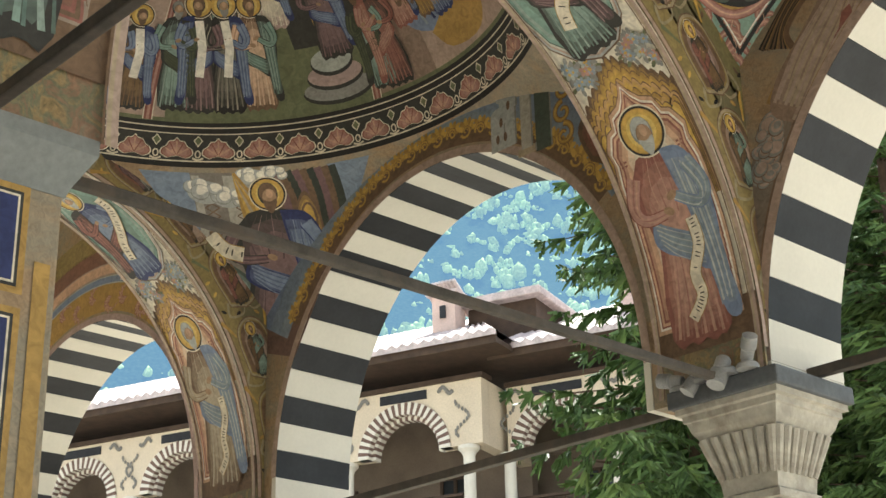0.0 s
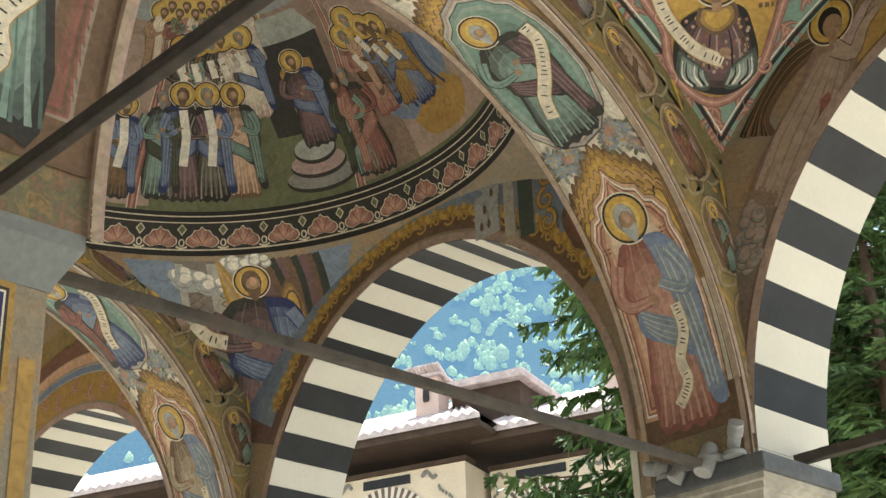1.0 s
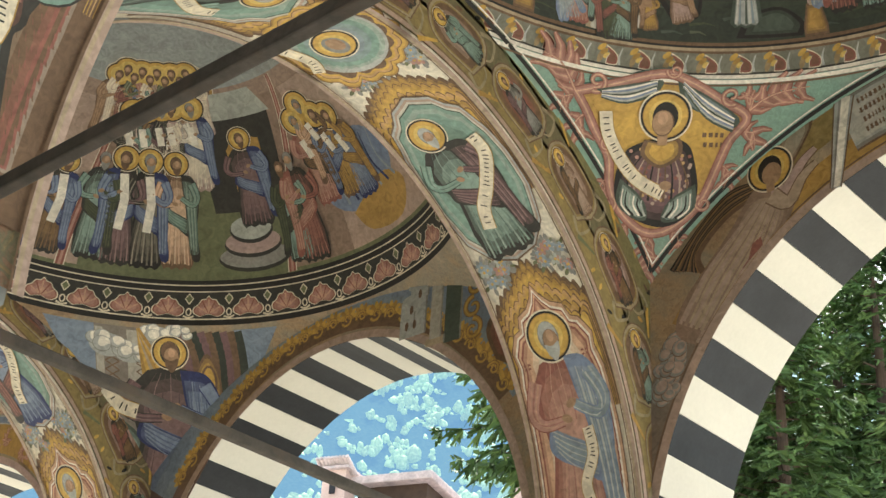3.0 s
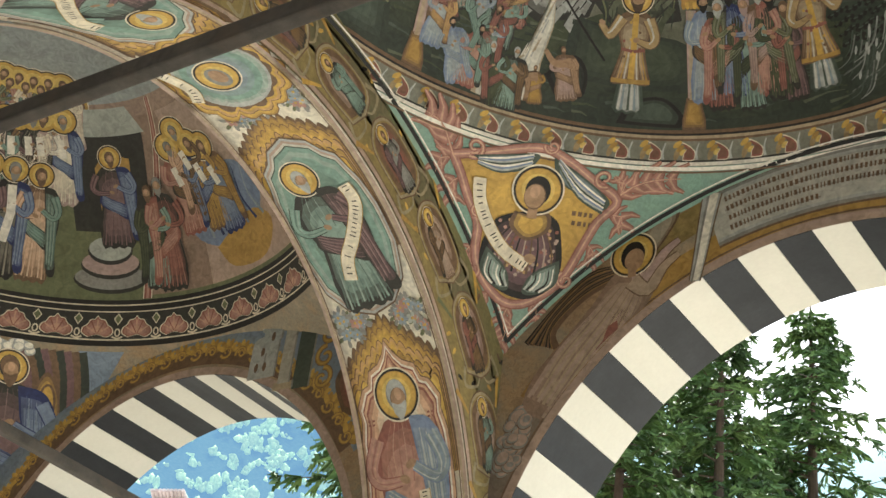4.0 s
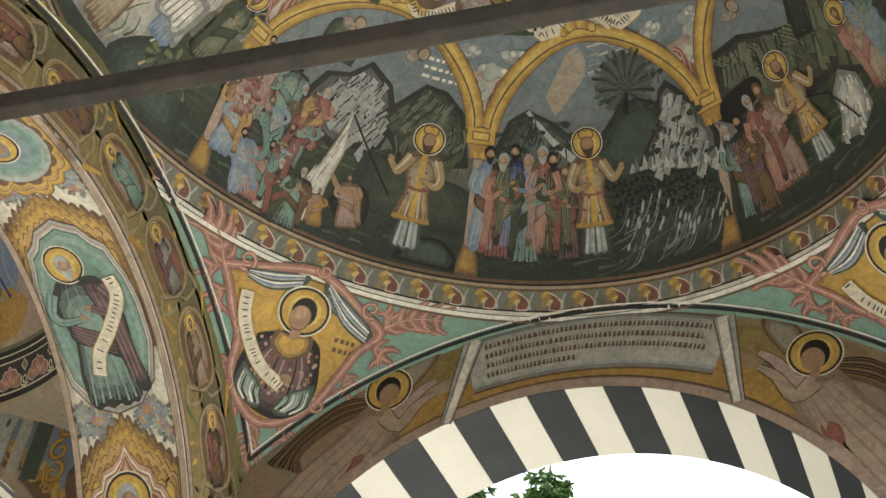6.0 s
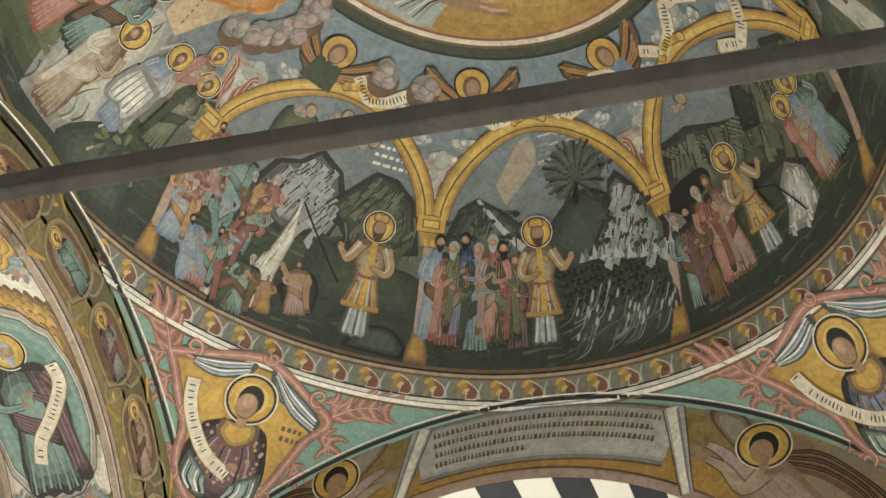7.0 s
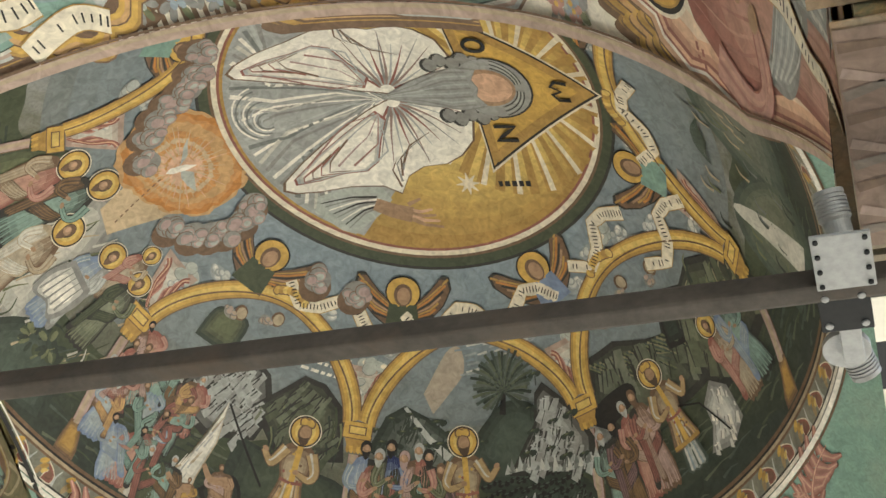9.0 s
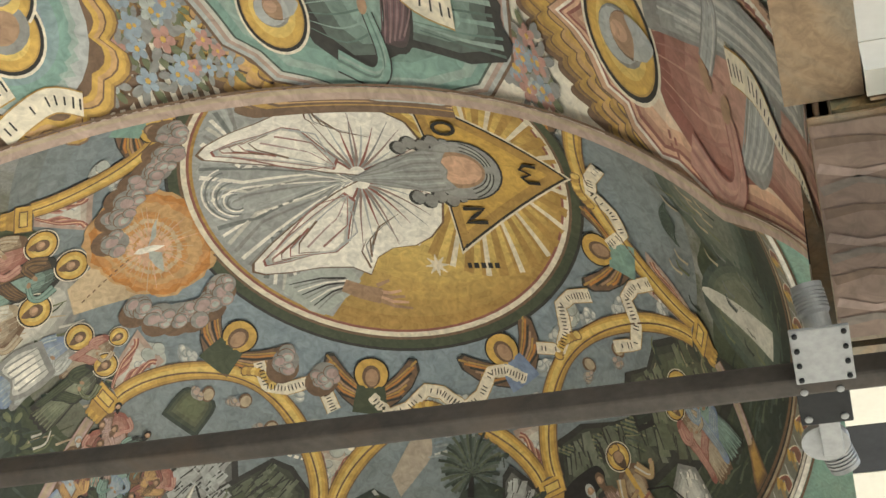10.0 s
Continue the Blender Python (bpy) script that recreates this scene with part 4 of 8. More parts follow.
cv = Canvas(lambda u, v, off: DOME(u, v / ARC1, off))
for k in range(8):
    ring_band(cv, 0.8 + 0.12 * k, 0.93 + 0.12 * k, tone("mist", "azure", min(1.0, 0.25 + 0.12 * k)), 0)
skyline(cv, 0.66, 0.06, 4, "green", 1)
for k in range(6):
    skyline(cv, 0.56 - 0.055 * k, 0.03, 5 + k // 2, tone("green", "gloom", 0.25 + 0.15 * k), 2 + 0.6 * k)
cv.done("painted_landscape", dome)
# brushed contours of the ground
cv = Canvas(lambda u, v, off: DOME(u, v / ARC1, off))
for i in range(900):
    t, v = rnd.uniform(0, math.tau), rnd.uniform(0.2, 0.62)
    k, rise = rnd.uniform(0.03, 0.12), rnd.uniform(-0.02, 0.02)
    cv.strip([(t, v), (t + k * 0.4, v + 0.012 + rise * 0.3), (t + k, v + rise)], (0.003, 0.016), rnd.choice(("gloom", "slate", "green", tone("slate", "leaf", 0.4), "gloom")), 6.4 + 0.002 * i)
cv.done("painted_brushwork", dome)


def crag(cv, pts, lo, hi, layer, seed, n=40, cap=True):
    """A faceted rock: shaded field, slanting facets, dark clefts and pale edges inside its outline."""
    r = random.Random(seed)
    cu, cw = sum(p[0] for p in pts) / len(pts), sum(p[1] for p in pts) / len(pts)
    shaded(cv, pts, TONES.get(lo, ("gloom",))[0], tone(lo, hi, 0.35), layer, 4, (cu, cw))
    wide = max(p[0] for p in pts) - min(p[0] for p in pts)
    for i in range(n):
        k = r.randrange(len(pts))
        a, b = pts[k], pts[(k + 1) % len(pts)]
        f, g = r.random(), r.uniform(0.15, 0.9)
        u, v = cu + (a[0] + (b[0] - a[0]) * f - cu) * g, cw + (a[1] + (b[1] - a[1]) * f - cw) * g
        s = wide * r.uniform(0.07, 0.17)
        lean = r.uniform(0.2, 0.7)
        facet = [(u, v), (u + s * 0.45, v - s * 0.15), (u + s * (0.5 - lean), v - s * 1.3), (u - s * lean, v - s * 0.9)]
        p = r.choice((tone(lo, hi, 0.7), tone(lo, hi, 0.2), hi, tone(lo, hi, 0.5)))
        cv.poly(facet, p, layer + 2 + 0.03 * i)
        cv.strip([facet[0], facet[3]], (0.009, 0.004), TONES.get(lo, ("gloom",))[0], layer + 3.3 + 0.01 * i)
        if cap and i % 2:
            cv.strip([facet[0], facet[1]], (0.008, 0.003), hi, layer + 3.8 + 0.01 * i)


def bushes(cv, spots, size, layer, seed, pigs=("gloom", "green", "leaf")):
    """Small round-topped trees on thin stems."""
    r = random.Random(seed)
    for i, (u, v) in enumerate(spots):
        s = size * r.uniform(0.75, 1.25)
        cv.strip([(u, v - s * 1.5), (u + s * 0.1, v)], (s * 0.16, s * 0.22), "gloom", layer + 0.02 * i)
        for j in range(7):
            q = math.pi * j / 6
            cv.oval(u + s * 0.75 * math.cos(q), v + s * 0.36 * math.sin(q), s * 0.5, s * 0.24, pigs[0], layer + 0.3 + 0.02 * i + 0.02 * j, 0.5 * math.cos(q), 10)
        cv.oval(u - s * 0.15, v + s * 0.36, s * 0.5, s * 0.17, pigs[1], layer + 0.9 + 0.02 * i, 0.1, 10)
        cv.oval(u - s * 0.2, v + s * 0.42, s * 0.25, s * 0.08, pigs[2], layer + 1.3 + 0.02 * i, 0.1, 8)


def field(cv, P, pts, lo, hi, layer, steps=4):
    shaded(cv, eased([P(*p) for p in pts]), lo, hi, layer, steps)


# the bay with the staff and the water
P = at_bearing(135)
cv = Canvas(on_dome(135))
crag(cv, [P(*p) for p in ((150, 0.72), (147, 0.95), (142.5, 1.0), (139, 1.1), (133, 1.03), (129.5, 0.86), (131, 0.7), (140, 0.62))], "grey", "cool", 8, 5, 70)
crag(cv, [P(*p) for p in ((134, 0.86), (130, 0.98), (126, 1.09), (121, 1.08), (116, 0.98), (114, 0.72), (126, 0.66))], "green", tone("leaf", "mist", 0.4), 9.5, 31, 46, False)
for i in range(26):
    a, b = P(rnd.uniform(116, 130), rnd.uniform(0.76, 1.0))
    cv.strip(eased([(a, b), (a + 0.03, b - 0.06), (a + 0.04, b - 0.13)]), (0.012, 0.004), ("gloom", "leaf", "green")[i % 3], 12 + 0.02 * i)
field(cv, P, ((152, 1.02), (152, 1.18), (148, 1.22), (143, 1.2), (143, 1.02)), "gloom", tone("green", "leaf", 0.6), 9)
# bank of ground, pale stream and its spray
field(cv, P, ((134, 0.7), (124, 0.66), (113, 0.6), (113, 0.38), (134, 0.4)), "gloom", tone("green", "slate", 0.4), 9.8)
for k, pig in ((1.0, "tan"), (0.88, "parch"), (0.62, tone("parch", "white", 0.6))):
    a, b, c, d = P(138.2, 0.83), P(140.3 - 4 * (1 - k), 0.5), P(147.5 - 6 * (1 - k), 0.19), P(138 + 3 * (1 - k), 0.24)
    cv.poly(eased([a, b, P(144 - 5 * (1 - k), 0.33), c, d, P(137.5 + 2 * (1 - k), 0.42), P(136.8 + 1.4 * (1 - k), 0.62)]), pig, 12 + 2 * (1 - k))
for i in range(24):
    f = rnd.random()
    a, b = P(137.6 + 4 * f + rnd.uniform(-2.6, 2.6) * f, 0.76 - 0.52 * f)
    cv.strip([(a, b), (a - 0.02, b - 0.07)], (0.003, 0.008), ("tan", "white", "cool")[i % 3], 14.5 + 0.01 * i)
field(cv, P, ((136.5, 0.38), (134, 0.48), (131.5, 0.5), (129.5, 0.42), (130, 0.3), (134, 0.28)), "ink", "gloom", 13.5, 3)
field(cv, P, ((124, 0.2), (122, 0.31), (117, 0.34), (113.5, 0.25), (114, 0.19)), "ink", "slate", 13, 3)
cv.strip([P(138.0, 0.82), P(131.5, 0.64), P(127, 0.50)], 0.011, "ink", 25)
cv.bars(lambda s, r: P(129 - 13 * s / 0.25, 1.22 - 0.045 * r), 3, 0.25, 0.016, "white", 12, 4, (0.012, 0.04))
cv.done("painted_cliff", dome, "grey painted crags, a green hill and a pale stream")

# the bay with the palm
P = at_bearing(89)
cv = Canvas(on_dome(89))
cv.poly(eased([P(99, 1.1), P(93, 1.3), P(89, 1.32), P(89, 1.2), P(93, 1.1), P(97, 1.0)]), tone("amber", "haze", 0.6), 8)
for i in range(30):
    a, b = P(rnd.uniform(70, 91), rnd.uniform(1.17, 1.34))
    cv.strip([(a, b), (a + rnd.uniform(0.04, 0.1), b + 0.005)], (0.008, 0.014), (tone("haze", "white", 0.5), "haze", "azure")[i % 3], 8.4 + 0.01 * i)
crag(cv, [P(*p) for p in ((110, 0.8), (107, 0.98), (103, 1.04), (98, 0.98), (92, 0.86), (91, 0.72), (102, 0.7))], "slate", "mist", 9, 8, 40, False)
cv.strip([P(103, 1.03), P(98, 0.88), P(94, 0.78)], (0.02, 0.045), tone("haze", "white", 0.3), 13.4)
bushes(cv, [P(*p) for p in ((108.5, 0.9), (105.5, 0.96), (103, 0.9), (107, 0.84), (104.5, 0.83), (100.5, 0.92), (98.5, 0.84), (96, 0.95), (93.2, 0.9), (101.5, 0.99), (95.5, 0.84), (91, 0.84))], 0.034, 14, 3)
field(cv, P, ((92, 0.74), (89, 0.86), (84, 0.98), (80, 1.02), (75, 0.97), (71, 0.8), (72, 0.55), (88, 0.6)), "gloom", "slate", 13)
crag(cv, [P(*p) for p in ((83, 0.66), (79.5, 0.78), (76, 0.88), (74, 1.02), (71.5, 1.06), (67, 0.9), (65, 0.72), (66.5, 0.58), (74, 0.62))], "grey", "cool", 15, 12, 70)
for i in range(22):
    f = i / 21
    a, b = P(83 - 17 * f, 0.67 - 0.06 * f + 0.015 * math.sin(7 * f))
    cv.poly([(a - 0.02, b), (a, b + 0.05 + 0.03 * math.sin(i * 2.4)), (a + 0.02, b)], ("cool", "mist", tone("cool", "white", 0.3))[i % 3], 19.6 + 0.02 * i)
bushes(cv, [P(*p) for p in ((72.5, 1.1), (76.5, 0.84), (72, 0.86), (78.5, 0.74), (74, 0.74), (70, 0.77), (68, 0.86), (68, 0.66), (71.5, 0.68), (76, 0.95), (87, 0.84))], 0.032, 20.4, 9)
# the palm: a short trunk under a round fan of fronds
trunk, top = P(82.0, 0.96), P(80.6, 1.07)
cv.strip([trunk, top], (0.034, 0.024), "ink", 21)
for k in range(46):
    q = radians(-62 + 304 * k / 45)
    s = 0.15 * (1 + 0.14 * math.sin(k * 2.7))
    e = (top[0] + s * math.cos(q), top[1] + s * 1.0 * math.sin(q) + 0.04)
    cv.strip(eased([top, (top[0] + s * 0.55 * math.cos(q), top[1] + s * 0.62 * math.sin(q) + 0.035), e]), (0.010, 0.016), ("slate", "gloom", tone("slate", "leaf", 0.35), tone("slate", "mist", 0.4))[k % 4], 21.4 + 0.01 * k)
# reeds bent over dark water
field(cv, P, ((88, 0.2), (87, 0.5), (80, 0.62), (70, 0.58), (67.5, 0.4), (69, 0.19)), "gloom", tone("slate", "gloom", 0.5), 14.5)
for k in range(5):
    bushes(cv, [P(87.5 - 1.1 * j - 0.4 * k, 0.62 - 0.05 * k + 0.01 * (j % 3)) for j in range(16)], 0.024, 15.6 + 0.2 * k, 30 + k, ("ink", "slate", "slate"))
for i in range(95):
    th, v = rnd.uniform(70, 87), rnd.uniform(0.2, 0.42)
    s = rnd.uniform(0.06, 0.16)
    a, b = P(th, v)
    w = rnd.uniform(0.3, 1.1)
    cv.strip(eased([(a - s * w, b), (a - s * 0.2 * w, b + s * 0.3), (a + s * 0.2, b + s)]), (0.003, 0.009), ("slate", "mist", "slate", tone("mist", "cool", 0.5), "gloom")[i % 5], 17.4 + 0.01 * i)
    if i % 4 == 0:
        cv.oval(a + s * 0.22, b + s * 1.05, 0.007, 0.022, "cool", 18.6, -0.3, 8)
cv.done("painted_cliff", dome, "painted palm, dark hill and pale crags over reeds")

# the bay with the procession and the white rock
P = at_bearing(40)
cv = Canvas(on_dome(40))
crag(cv, [P(*p) for p in ((64, 0.86), (60, 1.06), (52, 1.06), (45, 0.96), (38, 0.88), (38, 0.6), (60, 0.62))], "green", tone("leaf", "mist", 0.5), 9, 33, 50, False)
for i in range(34):
    f = i / 33
    a, b = P(61.5 - 20 * f, 1.04 - 0.12 * f)
    cv.strip(eased([(a, b), (a + 0.06, b - 0.08), (a + 0.13, b - 0.17 - 0.05 * math.sin(i))]), (0.014, 0.004), ("gloom", "leaf", "slate", tone("leaf", "tan", 0.3))[i % 4], 11.6 + 0.01 * i)
crag(cv, [P(*p) for p in ((43, 0.86), (38, 1.02), (35, 1.06), (30, 0.98), (24, 1.0), (18, 0.86), (16, 0.5), (38, 0.5))], "green", tone("leaf", "mist", 0.3), 10, 35, 50, False)
field(cv, P, ((42, 0.84), (38.5, 1.0), (36, 1.02), (35, 0.92), (38, 0.8)), "ink", "gloom", 12.6, 3)
for i in range(26):
    a, b = P(rnd.uniform(19, 34), rnd.uniform(0.62, 0.96))
    cv.strip(eased([(a, b), (a + 0.03, b + 0.05), (a + 0.07, b + 0.06)]), (0.016, 0.004), ("leaf", "gloom", tone("leaf", "tan", 0.4))[i % 3], 12.8 + 0.01 * i)
crag(cv, [P(*p) for p in ((45.5, 0.34), (43, 0.44), (42.5, 0.54), (39, 0.6), (36.5, 0.52), (37, 0.36), (41, 0.3))], "cool", "white", 14, 15, 26)
cv.strip([P(47, 0.62), P(43, 0.56), P(40.2, 0.36)], 0.009, "ink", 26)
cv.poly(eased([P(66, 0.80), P(60, 0.86), P(54, 0.86), P(54, 0.78), P(62, 0.72)]), "ink", 13)
cv.done("painted_cliff", dome, "dark green painted hills and a white rock")

# the side of the dome towards the cross arch: pale slopes with dark shrubs
P = at_bearing(-178)
cv = Canvas(on_dome(-178))
for pts, lo, hi, ly in ((((176, 0.3), (178, 0.8), (-176, 1.1), (-168, 1.05), (-164, 0.6), (-168, 0.25)), "grey", "parch", 9), (((-170, 0.3), (-168, 0.8), (-160, 1.0), (-152, 0.7), (-152, 0.25)), "green", "leaf", 8),
                        (((163, 0.2), (166, 0.42), (174, 0.56), (-178, 0.3), (175, 0.16)), "gloom", "slate", 11)):
    shaded(cv, eased([P(a if a > 0 else a + 0.0, b) if a < 0 else (radians(182 - a) * RAD1 * math.cos(LOW1 + b / RAD1), b) for a, b in pts]), lo, hi, ly, 4)
for i in range(70):
    a, b = rnd.uniform(-0.35, 0.55), rnd.uniform(0.26, 0.95)
    cv.strip(eased([(a, b), (a + 0.02, b + 0.06), (a + rnd.uniform(-0.02, 0.06), b + 0.12)]), (0.014, 0.004), ("green", "leaf", "tan", "parch", "slate")[i % 5], 13 + 0.01 * i)
for cu, cw in ((0.32, 0.5), (0.42, 0.44), (0.24, 0.46), (0.1, 0.8), (-0.2, 0.6), (0.36, 0.95)):
    for j in range(16):
        q = rnd.uniform(0, math.tau)
        cv.oval(cu + 0.06 * math.cos(q), cw + 0.045 * math.sin(q), 0.03, 0.012, ("gloom", "green", "leaf")[j % 3], 14 + 0.03 * j, q, 8)
cv.done("painted_cliff", dome, "pale painted slope with dark shrubs")
# the slopes on the other side, beyond the last column
P = at_bearing(-4)
cv = Canvas(on_dome(-4))
field(cv, P, ((15, 0.3), (12, 0.66), (5, 0.76), (-2, 0.62), (-4, 0.4), (4, 0.24)), "slate", tone("leaf", "mist", 0.4), 9)
field(cv, P, ((2, 0.4), (-4, 0.7), (-14, 0.84), (-22, 0.7), (-22, 0.3)), "slate", tone("mist", "leaf", 0.4), 8)
cv.poly(eased([P(9, 0.3), P(7.5, 0.7), P(5, 0.72), P(4, 0.3)]), "parch", 12)
for i in range(40):
    a, b = P(rnd.uniform(-18, 13), rnd.uniform(0.35, 0.9))
    cv.strip(eased([(a, b), (a + 0.02, b + 0.05), (a + 0.06, b + 0.07)]), (0.016, 0.004), ("leaf", "gloom", "tan", "mist")[i % 4], 12 + 0.01 * i)
for k in range(18):
    q = math.pi * k / 17
    a, b = P(-5, 0.86)
    cv.strip(eased([(a, b), (a + 0.07 * math.cos(q), b + 0.06 * math.sin(q) + 0.02), (a + 0.12 * math.cos(q), b + 0.04 * math.sin(q))]), (0.012, 0.004), "slate", 14)
cv.done("painted_cliff", dome, "dark green painted slope")

# painted columns and arches of the scenes: bearing and height of each foot and capital
COLS = ((157.9, 163.0, 0.90), (111.9, 112.4, 0.89), (69.2, 64.6, 0.88), (27.0, 15.6, 0.76), (-23.0, -33.0, 0.85), (-70.0, -80.0, 0.9), (-108.0, -112.0, 0.9), (-149.0, -153.0, 0.87))
for i, (foot, head, cap) in enumerate(COLS):
    cv = Canvas(on_dome(foot))
    P = at_bearing(foot)

    def Q(u, v):
        """Leans the shaft from its foot towards its capital."""
        a, b = P(foot + (head - foot) * max(0.0, (v - 0.2)) / (cap - 0.2), v)
        return (a + u, b)
    shaded(cv, [Q(*p) for p in ((-0.058, 0.18), (-0.058, 0.23), (-0.042, 0.3), (-0.035, 0.34), (0.035, 0.34), (0.042, 0.3), (0.058, 0.23), (0.058, 0.18))], "brown", "ochre", 14, 4)
    for w, pig, ly in ((0.056, "brown", 13), (0.048, "mauve", 13.6), (0.030, tone("mauve", "tan", 0.6), 14.2), (0.012, "tan", 14.8)):
        cv.strip([Q(-0.004 * (ly - 13), 0.33 + (cap - 0.12 - 0.33) * j / 6) for j in range(7)], w, pig, ly)
    for k in range(5):
        a, b = Q(-0.036 + 0.018 * k, cap - 0.10)
        cv.oval(a, b + 0.01, 0.012, 0.026, "gold" if k % 2 else "ochre", 16 + 0.1 * k, 0, 10)
    cv.poly([Q(*p) for p in ((-0.045, cap - 0.08), (0.045, cap - 0.08), (0.058, cap - 0.045), (-0.058, cap - 0.045))], "ochre", 16.6)
    cv.poly([Q(*p) for p in ((-0.075, cap - 0.045), (0.075, cap - 0.045), (0.075, cap + 0.045), (-0.075, cap + 0.045))], "brown", 17)
    cv.poly([Q(*p) for p in ((-0.07, cap - 0.04), (0.07, cap - 0.04), (0.07, cap + 0.04), (-0.07, cap + 0.04))], "gold", 17.6)
    cv.poly([Q(*p) for p in ((-0.045, cap - 0.022), (0.045, cap - 0.022), (0.045, cap + 0.022), (-0.045, cap + 0.022))], "brown", 18.2)
    cv.poly([Q(*p) for p in ((-0.038, cap - 0.016), (0.038, cap - 0.016), (0.038, cap + 0.016), (-0.038, cap + 0.016))], "halo", 18.8)
    # acanthus between the feet of two arches
    shaded(cv, [Q(*p) for p in ((-0.05, cap + 0.05), (0.05, cap + 0.05), (0.085, cap + 0.2), (0.11, cap + 0.32), (-0.11, cap + 0.32), (-0.085, cap + 0.2))], "dusk", "parch", 13, 3)
    for s in (-1, 1):
        for j in range(4):
            leaf = eased([Q(s * 0.006, cap + 0.055), Q(s * (0.026 + 0.008 * j), cap + 0.10 + 0.022 * j), Q(s * (0.018 + 0.012 * j), cap + 0.17 + 0.03 * j), Q(s * (0.045 + 0.012 * j), cap + 0.20 + 0.03 * j)])
            cv.strip(leaf, (0.012, 0.03), "red" if j % 2 else "rose", 15 + 0.5 * j)
            cv.strip(leaf, (0.003, 0.009), "peach" if j % 2 else "red", 15.3 + 0.5 * j)
    cv.done("painted_column", dome)
    if i == 7:
        continue    # the glory of the dove takes the place of this arch
    nfoot, nhead, ncap = COLS[(i + 1) % 8]
    gap = (head - nhead) % 360
    mid = head - gap / 2
    P = at_bearing(mid)
    cv = Canvas(on_dome(mid))

    def bow(k, rise):
        q = math.pi * k
        return P(mid + (gap / 2 - 1.6) * math.cos(q), cap + (ncap - cap) * k + 0.04 + rise * math.sin(q) ** 1.15)
    for rise, w, pig, ly in ((0.47, 0.088, "brown", 19), (0.47, 0.078, "ochre", 19.6), (0.474, 0.056, "gold", 20.2), (0.48, 0.026, "halo", 20.8), (0.452, 0.008, "brown", 21.4)):
        cv.strip([bow(j / 40, rise) for j in range(41)], w, pig, ly)
    for k in range(9):
        q = k / 8 - 0.5
        a, b = bow(0.5 + 0.12 * q, 0.5 + 0.02 * math.cos(q * 3))
        cv.oval(a, b, 0.022, 0.028, "brown", 21 + 0.05 * k, 0, 12)
        cv.oval(a, b, 0.017, 0.022, ("gold", "ochre", "halo")[k % 3], 21.6 + 0.05 * k, 0, 12)
    # clouds along the back of the arch, small winged heads under it
    for k in range(7):
        a, b = bow((k + 0.6) / 7.2, 0.47)
        cloud(cv, a, b + 0.07 + 0.02 * (k % 2), 0.07, 0.045, 12 + 0.2 * k, ("grey", "haze", tone("haze", "white", 0.4), tone("haze", "white", 0.7)), 10 * i + k)
    for k in (-1, 0, 1) if i in (0, 2) else ():
        a, b = bow(0.5 + 0.12 * k, 0.36 - 0.04 * abs(k))
        cv.oval(a, b, 0.034, 0.04, "brown", 14, 0, 14)
        cv.oval(a + 0.004, b, 0.026, 0.03, "tan", 14.6, 0, 12)
        cloud(cv, a - 0.05, b - 0.03, 0.04, 0.03, 15, ("brown", "grey", "dusk", "tan"), k + 5)
    cv.done("painted_arch", dome)


